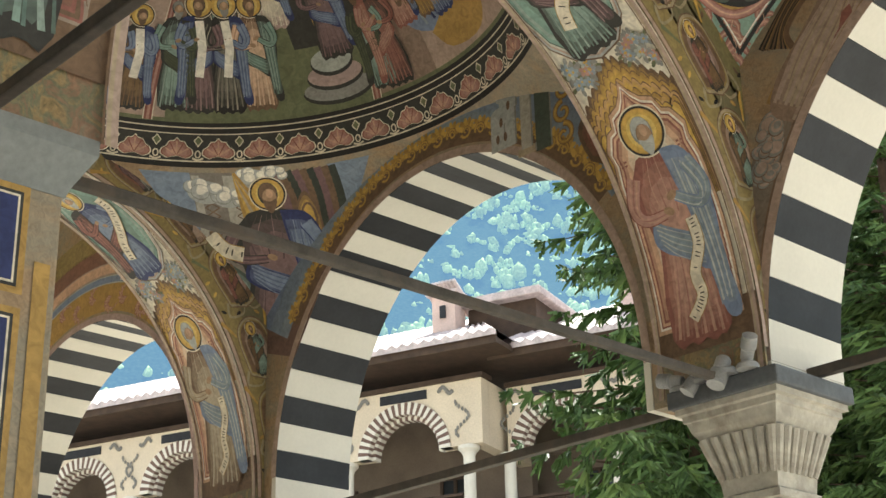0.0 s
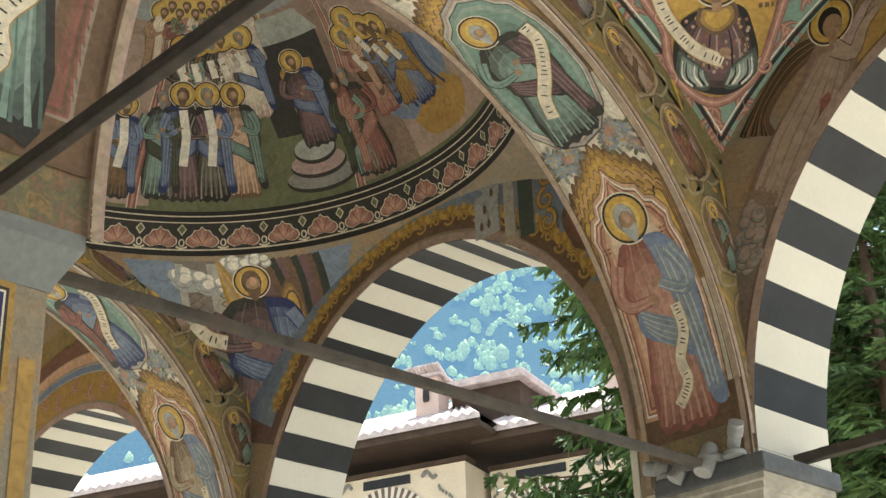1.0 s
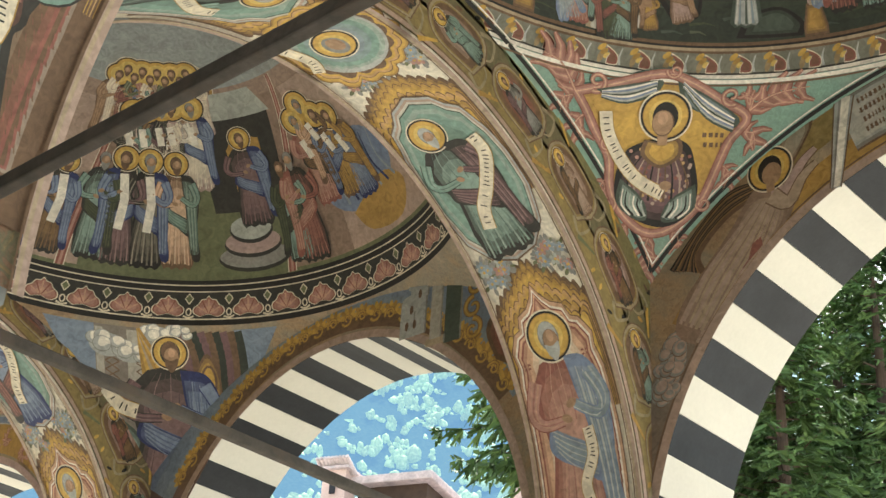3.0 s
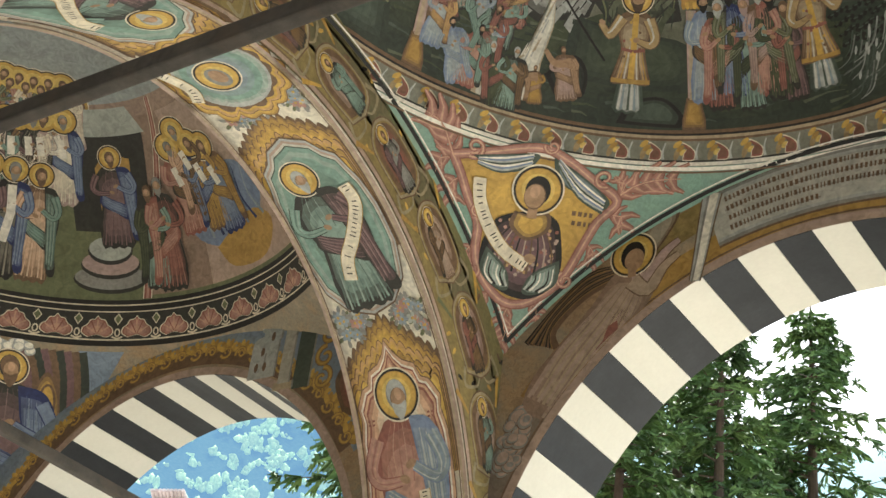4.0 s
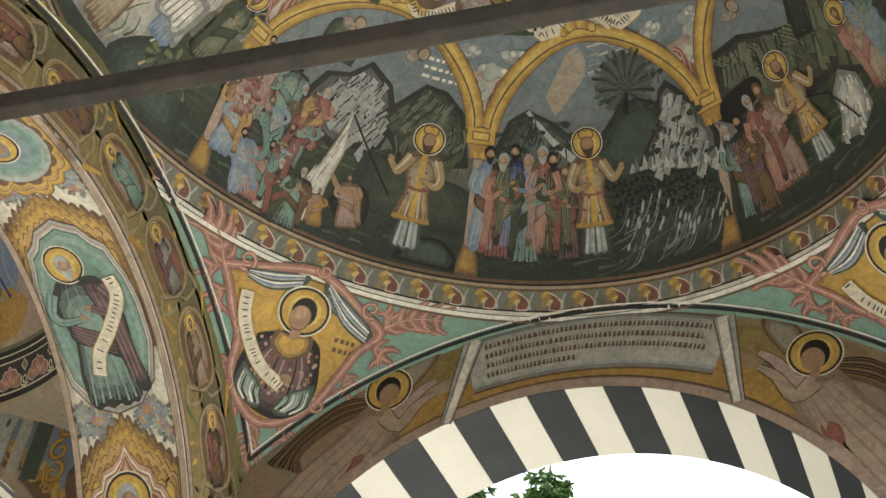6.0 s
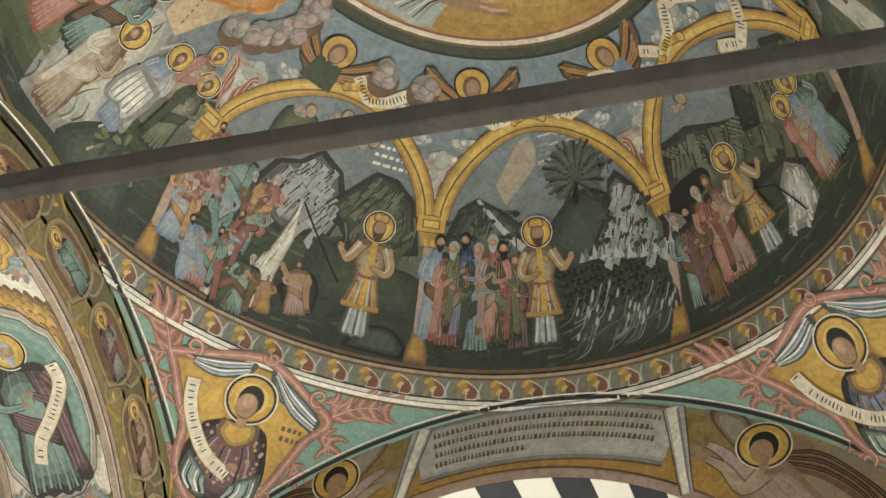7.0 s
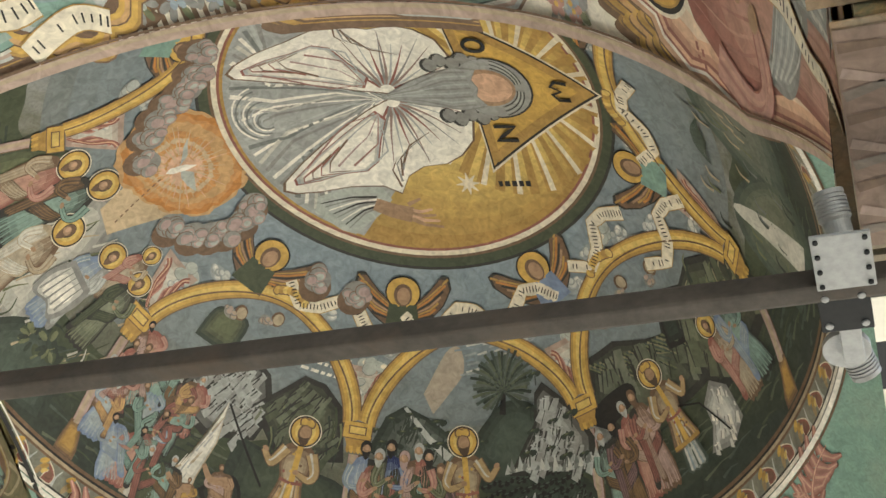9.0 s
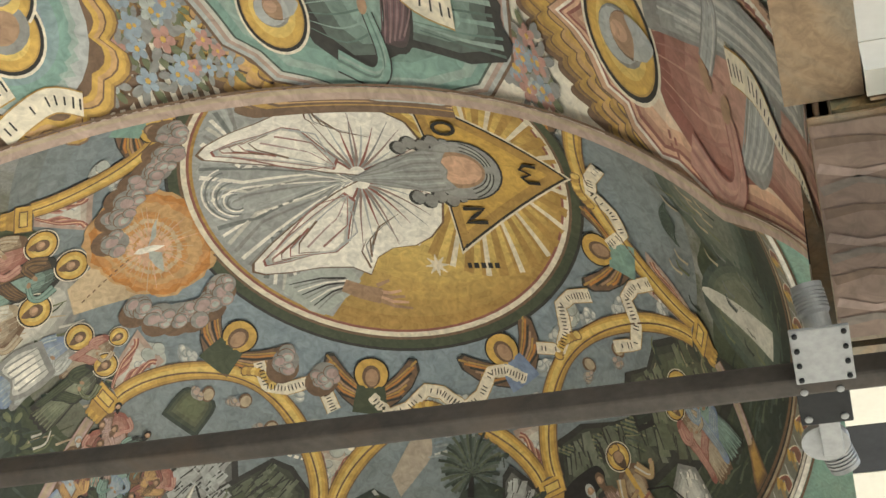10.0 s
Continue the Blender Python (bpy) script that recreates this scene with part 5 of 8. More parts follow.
def bishop(cv, u, v, h, layer, seed=0, reach=0, skirt="cool", tunic="tan"):
    """A plain robed shape in a knee-long gold tunic over a pale pleated skirt, with a broad halo and a low crown."""
    def T(a, b):
        return (u + a * h, v + b * h)
    rnd = random.Random(seed)
    skirt_pts = [(-0.085, 0.3), (-0.125, 0.04), (-0.09, 0.0), (-0.05, 0.018), (-0.01, -0.006), (0.04, 0.014), (0.09, 0.0), (0.125, 0.04), (0.085, 0.3)]
    shaded(cv, [T(*p) for p in skirt_pts], "slate", skirt, layer, 3)
    for i in range(9):
        a = -0.105 + 0.21 * i / 8
        cv.strip([T(a * 0.7, 0.27), T(a, 0.03)], (0.008 * h, 0.02 * h), ("slate", tone("cool", "white", 0.4), "azure", "cool")[i % 4], layer + 1.4 + 0.02 * i)
    body = eased([(-0.055, 0.80), (-0.12, 0.75), (-0.125, 0.62), (-0.095, 0.5), (-0.125, 0.36), (-0.155, 0.24), (-0.08, 0.225), (0.0, 0.235), (0.08, 0.225), (0.155, 0.24), (0.125, 0.36), (0.095, 0.5), (0.125, 0.62), (0.12, 0.75), (0.055, 0.80)])
    shaded(cv, [T(*p) for p in body], "brown", tunic, layer + 2.2, 4, T(0, 0.5))
    for i in range(11):
        a = -0.11 + 0.22 * i / 10
        cv.strip(eased([T(a * 0.6, 0.52), T(a * 0.8, 0.4), T(a * 1.15, 0.27)]), (0.004 * h, 0.014 * h), ("brown", "amber", "ochre", "parch")[i % 4], layer + 4.6 + 0.02 * i)
    for i in range(16):
        cv.oval(*T(rnd.uniform(-0.09, 0.09), rnd.uniform(0.3, 0.74)), 0.012 * h, 0.012 * h, ("red", "gold", "brown")[i % 3], layer + 4.9, 0, 8)
    cv.strip([T(-0.15, 0.255), T(0, 0.25), T(0.15, 0.255)], 0.035 * h, "ochre", layer + 5.2)
    cv.strip([T(-0.09, 0.5), T(0, 0.485), T(0.09, 0.5)], 0.024 * h, "red", layer + 5.2)
    cv.strip([T(0.0, 0.78), T(0.005, 0.5), T(0.0, 0.27)], 0.045 * h, "gold", layer + 5.0)
    for q in (-1, 1):
        arm = [(q * 0.1, 0.74), (q * 0.16, 0.6), (q * 0.13, 0.54), (q * 0.03, 0.57)]
        if q == reach:
            arm = [(q * 0.1, 0.74), (q * 0.17, 0.62), (q * 0.2, 0.6), (q * 0.27, 0.68)]
        cv.strip(eased([T(*p) for p in arm]), (0.1 * h, 0.05 * h), "brown", layer + 5.6 + 0.5 * q)
        cv.strip(eased([T(*p) for p in arm]), (0.085 * h, 0.036 * h), tone(tunic, "ochre", 0.5), layer + 6.4 + 0.5 * q)
        cv.strip(eased([T(p[0] - 0.01, p[1] + 0.008) for p in arm[:3]]), (0.02 * h, 0.01 * h), "parch", layer + 7 + 0.5 * q)
        cv.oval(*T(arm[-1][0] - q * 0.012, arm[-1][1] + 0.006), 0.026 * h, 0.02 * h, "flesh", layer + 7.6, 0.3 * q, 12)
    rayed_halo(cv, *T(0.0, 0.90), 0.118 * h, layer + 4)
    cv.oval(*T(0.0, 0.885), 0.056 * h, 0.074 * h, "brown", layer + 8, 0, 18)
    cv.oval(*T(0.004, 0.892), 0.044 * h, 0.056 * h, "flesh", layer + 8.6, 0, 16)
    cv.poly(eased([T(-0.042, 0.86), T(0.002, 0.848), T(0.045, 0.86), T(0.036, 0.81), T(0.004, 0.785), T(-0.03, 0.81)]), tone("brown", "ink", 0.5), layer + 9.2)
    cv.poly(eased([T(-0.055, 0.935), T(-0.062, 0.985), T(-0.03, 1.012), T(0.0, 1.0), T(0.03, 1.012), T(0.062, 0.985), T(0.055, 0.935), T(0.0, 0.945)]), "brown", layer + 9.6)
    cv.poly(eased([T(-0.046, 0.945), T(-0.052, 0.98), T(-0.026, 1.0), T(0.0, 0.99), T(0.026, 1.0), T(0.052, 0.98), T(0.046, 0.945), T(0.0, 0.953)]), "gold", layer + 10.2)


for th, v, h, reach in ((122.4, 0.25, 0.64, -1), (91.0, 0.29, 0.63, 1), (48.6, 0.32, 0.56, 1)):
    cv = Canvas(on_dome(th))
    bishop(cv, 0, v, h, 22, int(th), reach)
    cv.done("painted_figure", dome)
# the two companies on foot: bearing, foot, height, robe, mantle, headcloth
FIGS = ((110.2, 0.31, 0.55, "azure", "brown", "ink"), (107.4, 0.27, 0.56, "red", "rose", "cool"), (105.2, 0.33, 0.55, "blue", "leaf", "ink"), (102.6, 0.26, 0.57, "teal", "green", "mauve"), (99.8, 0.32, 0.55, "rose", "mauve", "cool"),
        (98.0, 0.29, 0.55, "green", "leaf", "ink"), (95.6, 0.27, 0.5, "violet", "red", "brown"),
        (64.0, 0.27, 0.48, "teal", "brown", "cool"), (61.0, 0.25, 0.52, "brown", "violet", "ink"), (57.5, 0.32, 0.5, "rose", "dusk", "cool"), (54.5, 0.32, 0.52, "mauve", "red", "brown"))
for i, (th, v, h, robe, mantle, cloth) in enumerate(FIGS):
    cv = Canvas(on_dome(th))
    figure(cv, 0, v, h, robe, mantle, 16 + 0.7 * (i % 3), None, wide=0.95, seed=i, hair=cloth)
    cv.done("painted_figure", dome)
for th, v, h, robe, mantle in ((32.0, 0.36, 0.44, "tan", "rose"), (27.5, 0.36, 0.48, "teal", "azure"), (177.0, 0.5, 0.52, "azure", "cool"), (168.5, 0.58, 0.46, "leaf", "green"), (172.0, 0.8, 0.36, "tan", "rose"), (-173.0, 0.28, 0.62, "tan", "parch"), (-167.0, 0.52, 0.6, "teal", "brown"), (-160, 0.4, 0.6, "rose", "tan")):
    cv = Canvas(on_dome(th))
    figure(cv, 0, v, h, robe, mantle, 16, "halo", wide=1.15, seed=int(th) % 17, halo_r=0.13)
    cv.done("painted_figure", dome)
cv = Canvas(on_dome(177))
cloth_pts = eased([(-0.1, 0.82), (-0.14, 0.7), (-0.12, 0.58), (-0.02, 0.6), (0.06, 0.56), (0.1, 0.7), (0.08, 0.8)])
shaded(cv, cloth_pts, "grey", "white", 27, 3)
for k in range(6):
    cv.strip(eased([(-0.08 + 0.03 * k, 0.79), (-0.09 + 0.032 * k, 0.7), (-0.1 + 0.035 * k, 0.61)]), (0.004, 0.012), "grey", 29)
cv.done("painted_cloth", dome)
# the seated and stooping crowd by the stream
CROWD = random.Random(5)
for i in range(17):
    f = (i * 0.618) % 1.0
    row = i % 4
    cv = Canvas(on_dome(156.5 - 15.5 * f))
    v = 0.24 + 0.13 * row + 0.02 * CROWD.random() - 0.10 * f + (0.06 if f < 0.3 else 0)
    figure(cv, 0, v, 0.33, CROWD.choice(("red", "teal", "rose", "parch", "green", "azure", "amber")), CROWD.choice(("red", "teal", "amber", "mauve", "brown", "azure")), 22 - 1.5 * row, None, wide=1.5, lean=CROWD.uniform(-40, 5), seed=40 + i, hair=CROWD.choice(("brown", "ink", "cool")))
    cv.done("painted_figure", dome)
for th, v, h, robe, lean in ((132.2, 0.27, 0.28, "mauve", -14), (137.2, 0.22, 0.2, "ochre", -10)):
    cv = Canvas(on_dome(th))
    figure(cv, 0, v, h, robe, "flesh", 18, None, wide=1.6, seed=int(th), lean=lean)
    cv.strip(eased([(-0.01, v + h * 0.7), (-0.09, v + h * 0.62), (-0.15, v + h * 0.82)]), (0.045, 0.022), "flesh", 27)
    cv.done("painted_figure", dome)

# ---- round medallion at the crown ----
MX, MY, MR = 0.125, -0.23, 0.985


def med(u, v, off):
    """Upright coordinates of the medallion, one unit for its radius."""
    return crown(MX + MR * v, MY - MR * u, off)


cv = Canvas(lambda u, v, off: crown(u, v, off))
for r, pig in ((0.985, "dark"), (0.97, "green"), (0.925, "brown"), (0.91, "cream"), (0.885, "red"), (0.872, "ochre")):
    cv.oval(MX, MY, r, r, pig, {"dark": 18, "green": 19, "brown": 20, "cream": 21, "red": 22, "ochre": 23}[pig], 0, 72)
for k in range(5):
    cv.oval(MX + 0.05 + 0.06 * k, MY, 0.80 - 0.10 * k, 0.81 - 0.08 * k, tone("ochre", "halo", 0.2 + 0.2 * k), 23.4 + 0.3 * k, 0, 48)
cv.done("medallion_field", dome, "gold ground in a green and red border")
cv = Canvas(med)
for i in range(34):
    q = 2 * math.pi * i / 34
    for k in (-0.012, 0.012):
        cv.strip([(0.16 * math.sin(q + k), 0.45 + 0.16 * math.cos(q + k)), (0.62 * math.sin(q + k * 1.8), 0.42 + 0.5 * math.cos(q + k * 1.8))], (0.012, 0.03), "cream" if k > 0 and i % 2 else "ochre", 25 + 0.01 * i + 0.3 * (k > 0))
cv.done("medallion_rays", dome)
cv = Canvas(med)
# triangle behind the head
tri = [(-0.46, 0.29), (0.46, 0.29), (0.0, 0.93)]
cv.poly([(a * 1.085, 0.48 + (b - 0.48) * 1.085) for a, b in tri], "cream", 26, 6)
cv.poly([(a * 1.045, 0.48 + (b - 0.48) * 1.045) for a, b in tri], "ink", 27, 6)
cv.poly(tri, "ochre", 28, 6)
cv.poly([(a * 0.8, 0.5 + (b - 0.5) * 0.8) for a, b in tri], "gold", 29, 6)
# letters on the triangle and beside it
cv.ring(0.27, 0.40, 0.04, 0.05, 0.02, "ink", 50, n=20)
for pts in (((-0.05, 0.80), (-0.055, 0.74), (-0.025, 0.71), (0.0, 0.76), (0.025, 0.71), (0.055, 0.74), (0.05, 0.80)), ((-0.23, 0.35), (-0.23, 0.46), (-0.31, 0.35), (-0.31, 0.46))):
    cv.strip(list(pts), 0.02, "ink", 50)
cv.done("medallion_triangle", dome)
cv = Canvas(med)
# grey robe below, white mantle with two hanging sleeves gathered at the breast
L = 30
low = [(0.87 * math.sin(radians(q)), -0.87 * math.cos(radians(q))) for q in range(-58, 59, 4)]
cv.poly(low + [(0.5, -0.2), (0.1, -0.08), (-0.1, -0.08), (-0.5, -0.2)], tone("cool", "grey", 0.4), L, 0, (0, -0.5))
fold = random.Random(8)
for i in range(30):
    q = -54 + 108 * i / 29
    e = (0.84 * math.sin(radians(q)), -0.84 * math.cos(radians(q)))
    m = (e[0] * 0.62 + 0.05 * math.sin(i * 1.3), -0.42 - 0.22 * math.cos(radians(q)))
    cv.strip([(0.02 * math.sin(q), -0.14), (e[0] * 0.32, -0.34), m, e], (0.004, 0.016 + 0.012 * fold.random()), ("cool", "grey", "white", "grey", "parch", "white", "mist")[i % 7], L + 0.5 + 0.03 * i)
for i in range(9):
    cv.ring(0.02 + 0.008 * i, -0.70, 0.03 + 0.017 * i, 0.03 + 0.014 * i, 0.009, ("cool", "mist", "white")[i % 3], L + 1.5 + 0.04 * i, 150 + 8 * i, 390 - 4 * i, 24)
SLEEVE = ((0.01, -0.10), (0.06, -0.24), (0.13, -0.38), (0.19, -0.5), (0.26, -0.63), (0.34, -0.755), (0.385, -0.77), (0.42, -0.72), (0.45, -0.6), (0.465, -0.45), (0.50, -0.29), (0.56, -0.21), (0.47, -0.15), (0.43, -0.06), (0.43, 0.06), (0.39, 0.15), (0.31, 0.23), (0.2, 0.26), (0.08, 0.24))
MOUTH = ((0.07, -0.2), (0.15, -0.36), (0.24, -0.53), (0.34, -0.70), (0.375, -0.70), (0.39, -0.58), (0.385, -0.46), (0.40, -0.34), (0.36, -0.27), (0.24, -0.22), (0.13, -0.16))
for s in (-1, 1):
    for k, pig in ((1.0, "brown"), (0.972, "white")):
        cv.poly([(s * (0.3 + (a - 0.3) * k), -0.2 + (b + 0.2) * k) for a, b in SLEEVE], pig, L + 3 + (pig == "white"), 0, (s * 0.3, -0.2))
    for k, pig, ly in ((1.0, "red", 5), (0.955, "cool", 5.3), (0.90, "parch", 5.6), (0.84, "white", 5.9)):
        cv.poly([(s * (0.29 + (a - 0.29) * k), -0.42 + (b + 0.42) * k) for a, b in MOUTH], pig, L + ly, 0, (s * 0.29, -0.42))
    # curved folds inside the sleeve's mouth
    for i in range(5):
        f = i / 4
        tip = (0.30 + 0.07 * f, -0.62 + 0.30 * f)
        bend = (0.16 + 0.20 * f, -0.40 + 0.14 * f)
        cv.strip([(s * 0.09, -0.19), (s * (bend[0] - 0.05), bend[1] + 0.05), (s * bend[0], bend[1] - 0.03), (s * tip[0], tip[1])], (0.004, 0.012), (tone("red", "mauve", 0.3), "cool", "mauve")[i % 3], L + 6.2 + 0.05 * i)
    for i in range(4):
        k = 0.1 + 0.2 * i
        cv.strip([(s * (0.2 + 0.03 * i), -0.38 - 0.05 * i), (s * (0.30 + 0.015 * i), -0.50 - 0.05 * i), (s * (0.355 + 0.005 * i), -0.52 - 0.045 * i), (s * 0.375, -0.42 - 0.05 * i)], (0.012, 0.004), "red" if i % 2 else "brown", L + 6.8 + 0.05 * i)
    # folds that fan from the breast over arm and shoulder
    for i in range(13):
        q = radians(-42 + 118 * i / 12)
        r1 = 0.25 + 0.15 * abs(math.sin(i * 2.3))
        bow = 0.28 * (1 if i < 6 else -1)
        pts = [(s * (0.03 + r * math.cos(q + bow * (r - 0.05))), -0.10 + r * 0.95 * math.sin(q + bow * (r - 0.05))) for r in (0.04, 0.14, 0.22, r1)]
        cv.strip(pts, (0.016, 0.002), ("red", "grey", tone("brown", "mauve", 0.5), "cool")[i % 4], L + 5.2 + 0.05 * i)
    for i in range(5):
        cv.strip([(s * (0.52 - 0.03 * i), -0.20 + 0.01 * i), (s * (0.42 - 0.03 * i), -0.22 + 0.03 * i), (s * (0.36 - 0.03 * i), -0.18 + 0.05 * i)], (0.012, 0.002), "grey" if i % 2 else "brown", L + 6 + 0.05 * i)
# under-sleeve with grey folds and the blessing hand
cv.poly([(-0.50, -0.30), (-0.58, -0.27), (-0.64, -0.34), (-0.72, -0.50), (-0.68, -0.56), (-0.55, -0.66), (-0.47, -0.62), (-0.46, -0.45)], "pale", L + 2, 0, (-0.58, -0.45))
for i in range(8):
    f = i / 7
    cv.strip([(-0.60 + 0.05 * f, -0.31 - 0.03 * f), (-0.62 + 0.1 * f, -0.42 - 0.04 * f), (-0.68 + 0.17 * f, -0.52 - 0.1 * f)], (0.014, 0.005), ("grey", "dark", "white")[i % 3], L + 2.4 + 0.05 * i)
cv.strip([(-0.585, -0.36), (-0.64, -0.28), (-0.68, -0.19)], (0.07, 0.085), "flesh", L + 3)
for k in range(4):
    cv.strip([(-0.655 - 0.015 * k, -0.2), (-0.67 - 0.024 * k, -0.14), (-0.665 - 0.034 * k, -0.085 + 0.012 * k)], (0.024, 0.013), "flesh" if k % 2 else "peach", L + 3.4 + 0.1 * k)
cv.strip([(-0.62, -0.2), (-0.60, -0.13)], (0.024, 0.014), "flesh", L + 3.9)
# beard, hair and head as plain rounded fields
HV = 0.38
cv.oval(0, HV + 0.03, 0.185, 0.20, "dark", L + 8)
cv.oval(0, HV + 0.03, 0.176, 0.19, tone("grey", "cool", 0.4), L + 9)
for s in (-1, 1):
    for j in range(5):
        cv.oval(s * (0.155 + 0.025 * (j % 2)), HV - 0.02 - 0.055 * j, 0.045, 0.042, "dark", L + 8.1 + 0.2 * j, 0, 12)
        cv.oval(s * (0.155 + 0.025 * (j % 2)), HV - 0.015 - 0.055 * j, 0.04, 0.037, "grey", L + 8.2 + 0.2 * j, 0, 12)
    for j in range(5):
        cv.ring(s * 0.01, HV + 0.0, 0.115 + 0.013 * j, 0.15 + 0.008 * j, 0.006, "pale" if j % 2 else "dark", L + 10 + 0.1 * j, 20 if s > 0 else 95, 85 if s > 0 else 160, 14)
cv.oval(0, HV, 0.112, 0.145, "flesh", L + 11)
cv.oval(0.0, HV + 0.015, 0.088, 0.115, "peach", L + 12)
beard = [(-0.115, HV - 0.02), (-0.05, HV - 0.06), (0, HV - 0.04), (0.05, HV - 0.06), (0.115, HV - 0.02), (0.135, HV - 0.13), (0.10, HV - 0.27), (0.075, HV - 0.36), (0.03, HV - 0.46), (0.0, HV - 0.53), (-0.03, HV - 0.46), (-0.075, HV - 0.36), (-0.10, HV - 0.27), (-0.135, HV - 0.13)]
cv.poly(beard, "grey", L + 13, 0, (0, HV - 0.2))
cv.poly([(a * 0.93, HV - 0.2 + (b - HV + 0.2) * 0.96) for a, b in beard], tone("grey", "cool", 0.5), L + 13.6, 0, (0, HV - 0.2))
for i in range(9):
    a = -0.1 + 0.2 * i / 8
    cv.strip([(a, HV - 0.08), (a * 1.05, HV - 0.2), (a * 0.5 + 0.012 * math.sin(i * 2.0), HV - 0.34), (a * 0.12, HV - 0.5)], (0.012, 0.005), "cool" if i % 2 else "grey", L + 14.2 + 0.05 * i)
cv.done("medallion_figure", dome)
cv = Canvas(med)
for k in range(8):
    q = k * math.pi / 4
    cv.strip([(-0.55, 0.13), (-0.55 + 0.06 * math.cos(q), 0.13 + 0.06 * math.sin(q))], (0.03, 0.004), "cream", 26)
cv.bars(lambda s, r: (-0.56 - 0.03 * r, 0.46 - s), 1, 0.2, 0.03, "ink", 26, 3, (0.02, 0.03))
cv.done("medallion_star", dome)

# ---- orange glory with a pale shape, and banks of cloud ----
cv = Canvas(lambda u, v, off: crown(u, v, off))
glow = random.Random(4)


def haze(k, pig, layer, du=0.0, dv=0.0):
    """One ragged wash of the glow, k times as wide as the whole."""
    wide = ((0, 0.26), (40, 0.30), (75, 0.30), (110, 0.27), (150, 0.24), (185, 0.28), (215, 0.34), (250, 0.37), (285, 0.36), (320, 0.30), (360, 0.26))
    pts = []
    for q in range(0, 360, 6):
        i = max(j for j in range(len(wide) - 1) if wide[j][0] <= q)
        f = (q - wide[i][0]) / (wide[i + 1][0] - wide[i][0])
        r = (wide[i][1] + (wide[i + 1][1] - wide[i][1]) * f) * k * (1 + glow.uniform(-0.05, 0.05))
        pts.append((-1.0 + du + r * math.cos(radians(q)), -0.18 + dv + r * math.sin(radians(q))))
    cv.poly(pts, pig, layer, 0, (-1.0 + du, -0.18 + dv))


cv.poly([(-0.98, -0.34), (-1.44, -0.2), (-1.47, -0.05), (-1.0, 0.08)], "apricot", 19, 0, (-1.2, -0.12))
for k, pig in ((1.0, "amber"), (0.95, "orange"), (0.86, "ember"), (0.76, "amber"), (0.62, "ember"), (0.54, "apricot"), (0.36, "peach")):
    haze(k, pig, 20 + 0.4 * (("amber", "orange", "ember").index(pig) if k > 0.8 else 3 + 2 * (0.8 - k)), 0.0 if k > 0.7 else -0.02, 0.0)
for k in range(46):
    q, r0, r1 = k * math.tau / 46 + glow.uniform(-0.04, 0.04), glow.uniform(0.06, 0.1), glow.uniform(0.15, 0.25)
    cv.strip([(-1.02 + r0 * math.cos(q), -0.19 + r0 * math.sin(q)), (-1.02 + r1 * math.cos(q), -0.19 + r1 * math.sin(q))], (0.008, 0.002), ("apricot", "peach", "amber")[k % 3], 23 + 0.01 * k)
for pts, pig in ((((-1.03, -0.2), (-0.97, -0.24), (-0.93, -0.335), (-0.965, -0.30), (-1.0, -0.24)), "pale"), (((-1.03, -0.18), (-0.98, -0.14), (-1.01, -0.03), (-1.035, -0.08), (-1.045, -0.14)), "pale"), (((-1.1, -0.2), (-1.07, -0.215), (-1.0, -0.2), (-0.95, -0.17), (-1.0, -0.165), (-1.07, -0.18)), "white")):
    cv.poly(list(pts), pig, 24 + 0.3 * (pig == "white"))
for k in range(9):
    cv.strip([(-1.13 - 0.033 * k, -0.185 + 0.011 * k), (-1.148 - 0.033 * k, -0.179 + 0.011 * k)], 0.007, "brown", 24)
for i, (a, b) in enumerate(((-0.66, -0.80), (-0.74, -0.68), (-0.82, -0.60), (-0.91, -0.56), (-1.0, -0.51), (-1.08, -0.43), (-1.15, -0.31), (-1.19, 0.08), (-1.11, 0.18), (-1.03, 0.22), (-0.95, 0.24), (-0.86, 0.22), (-0.79, 0.16), (-0.62, 0.66), (-0.45, 0.78))):
    cv.oval(a - 0.025, b - 0.02 if b < 0 else b + 0.035, 0.085, 0.075, "brown", 24.4 + 0.01 * i, 0, 14)
    cloud(cv, a, b, 0.082, 0.074, 25 + 0.02 * i, seed=i)
cv.done("painted_glory", dome, "orange glow among banks of grey cloud")

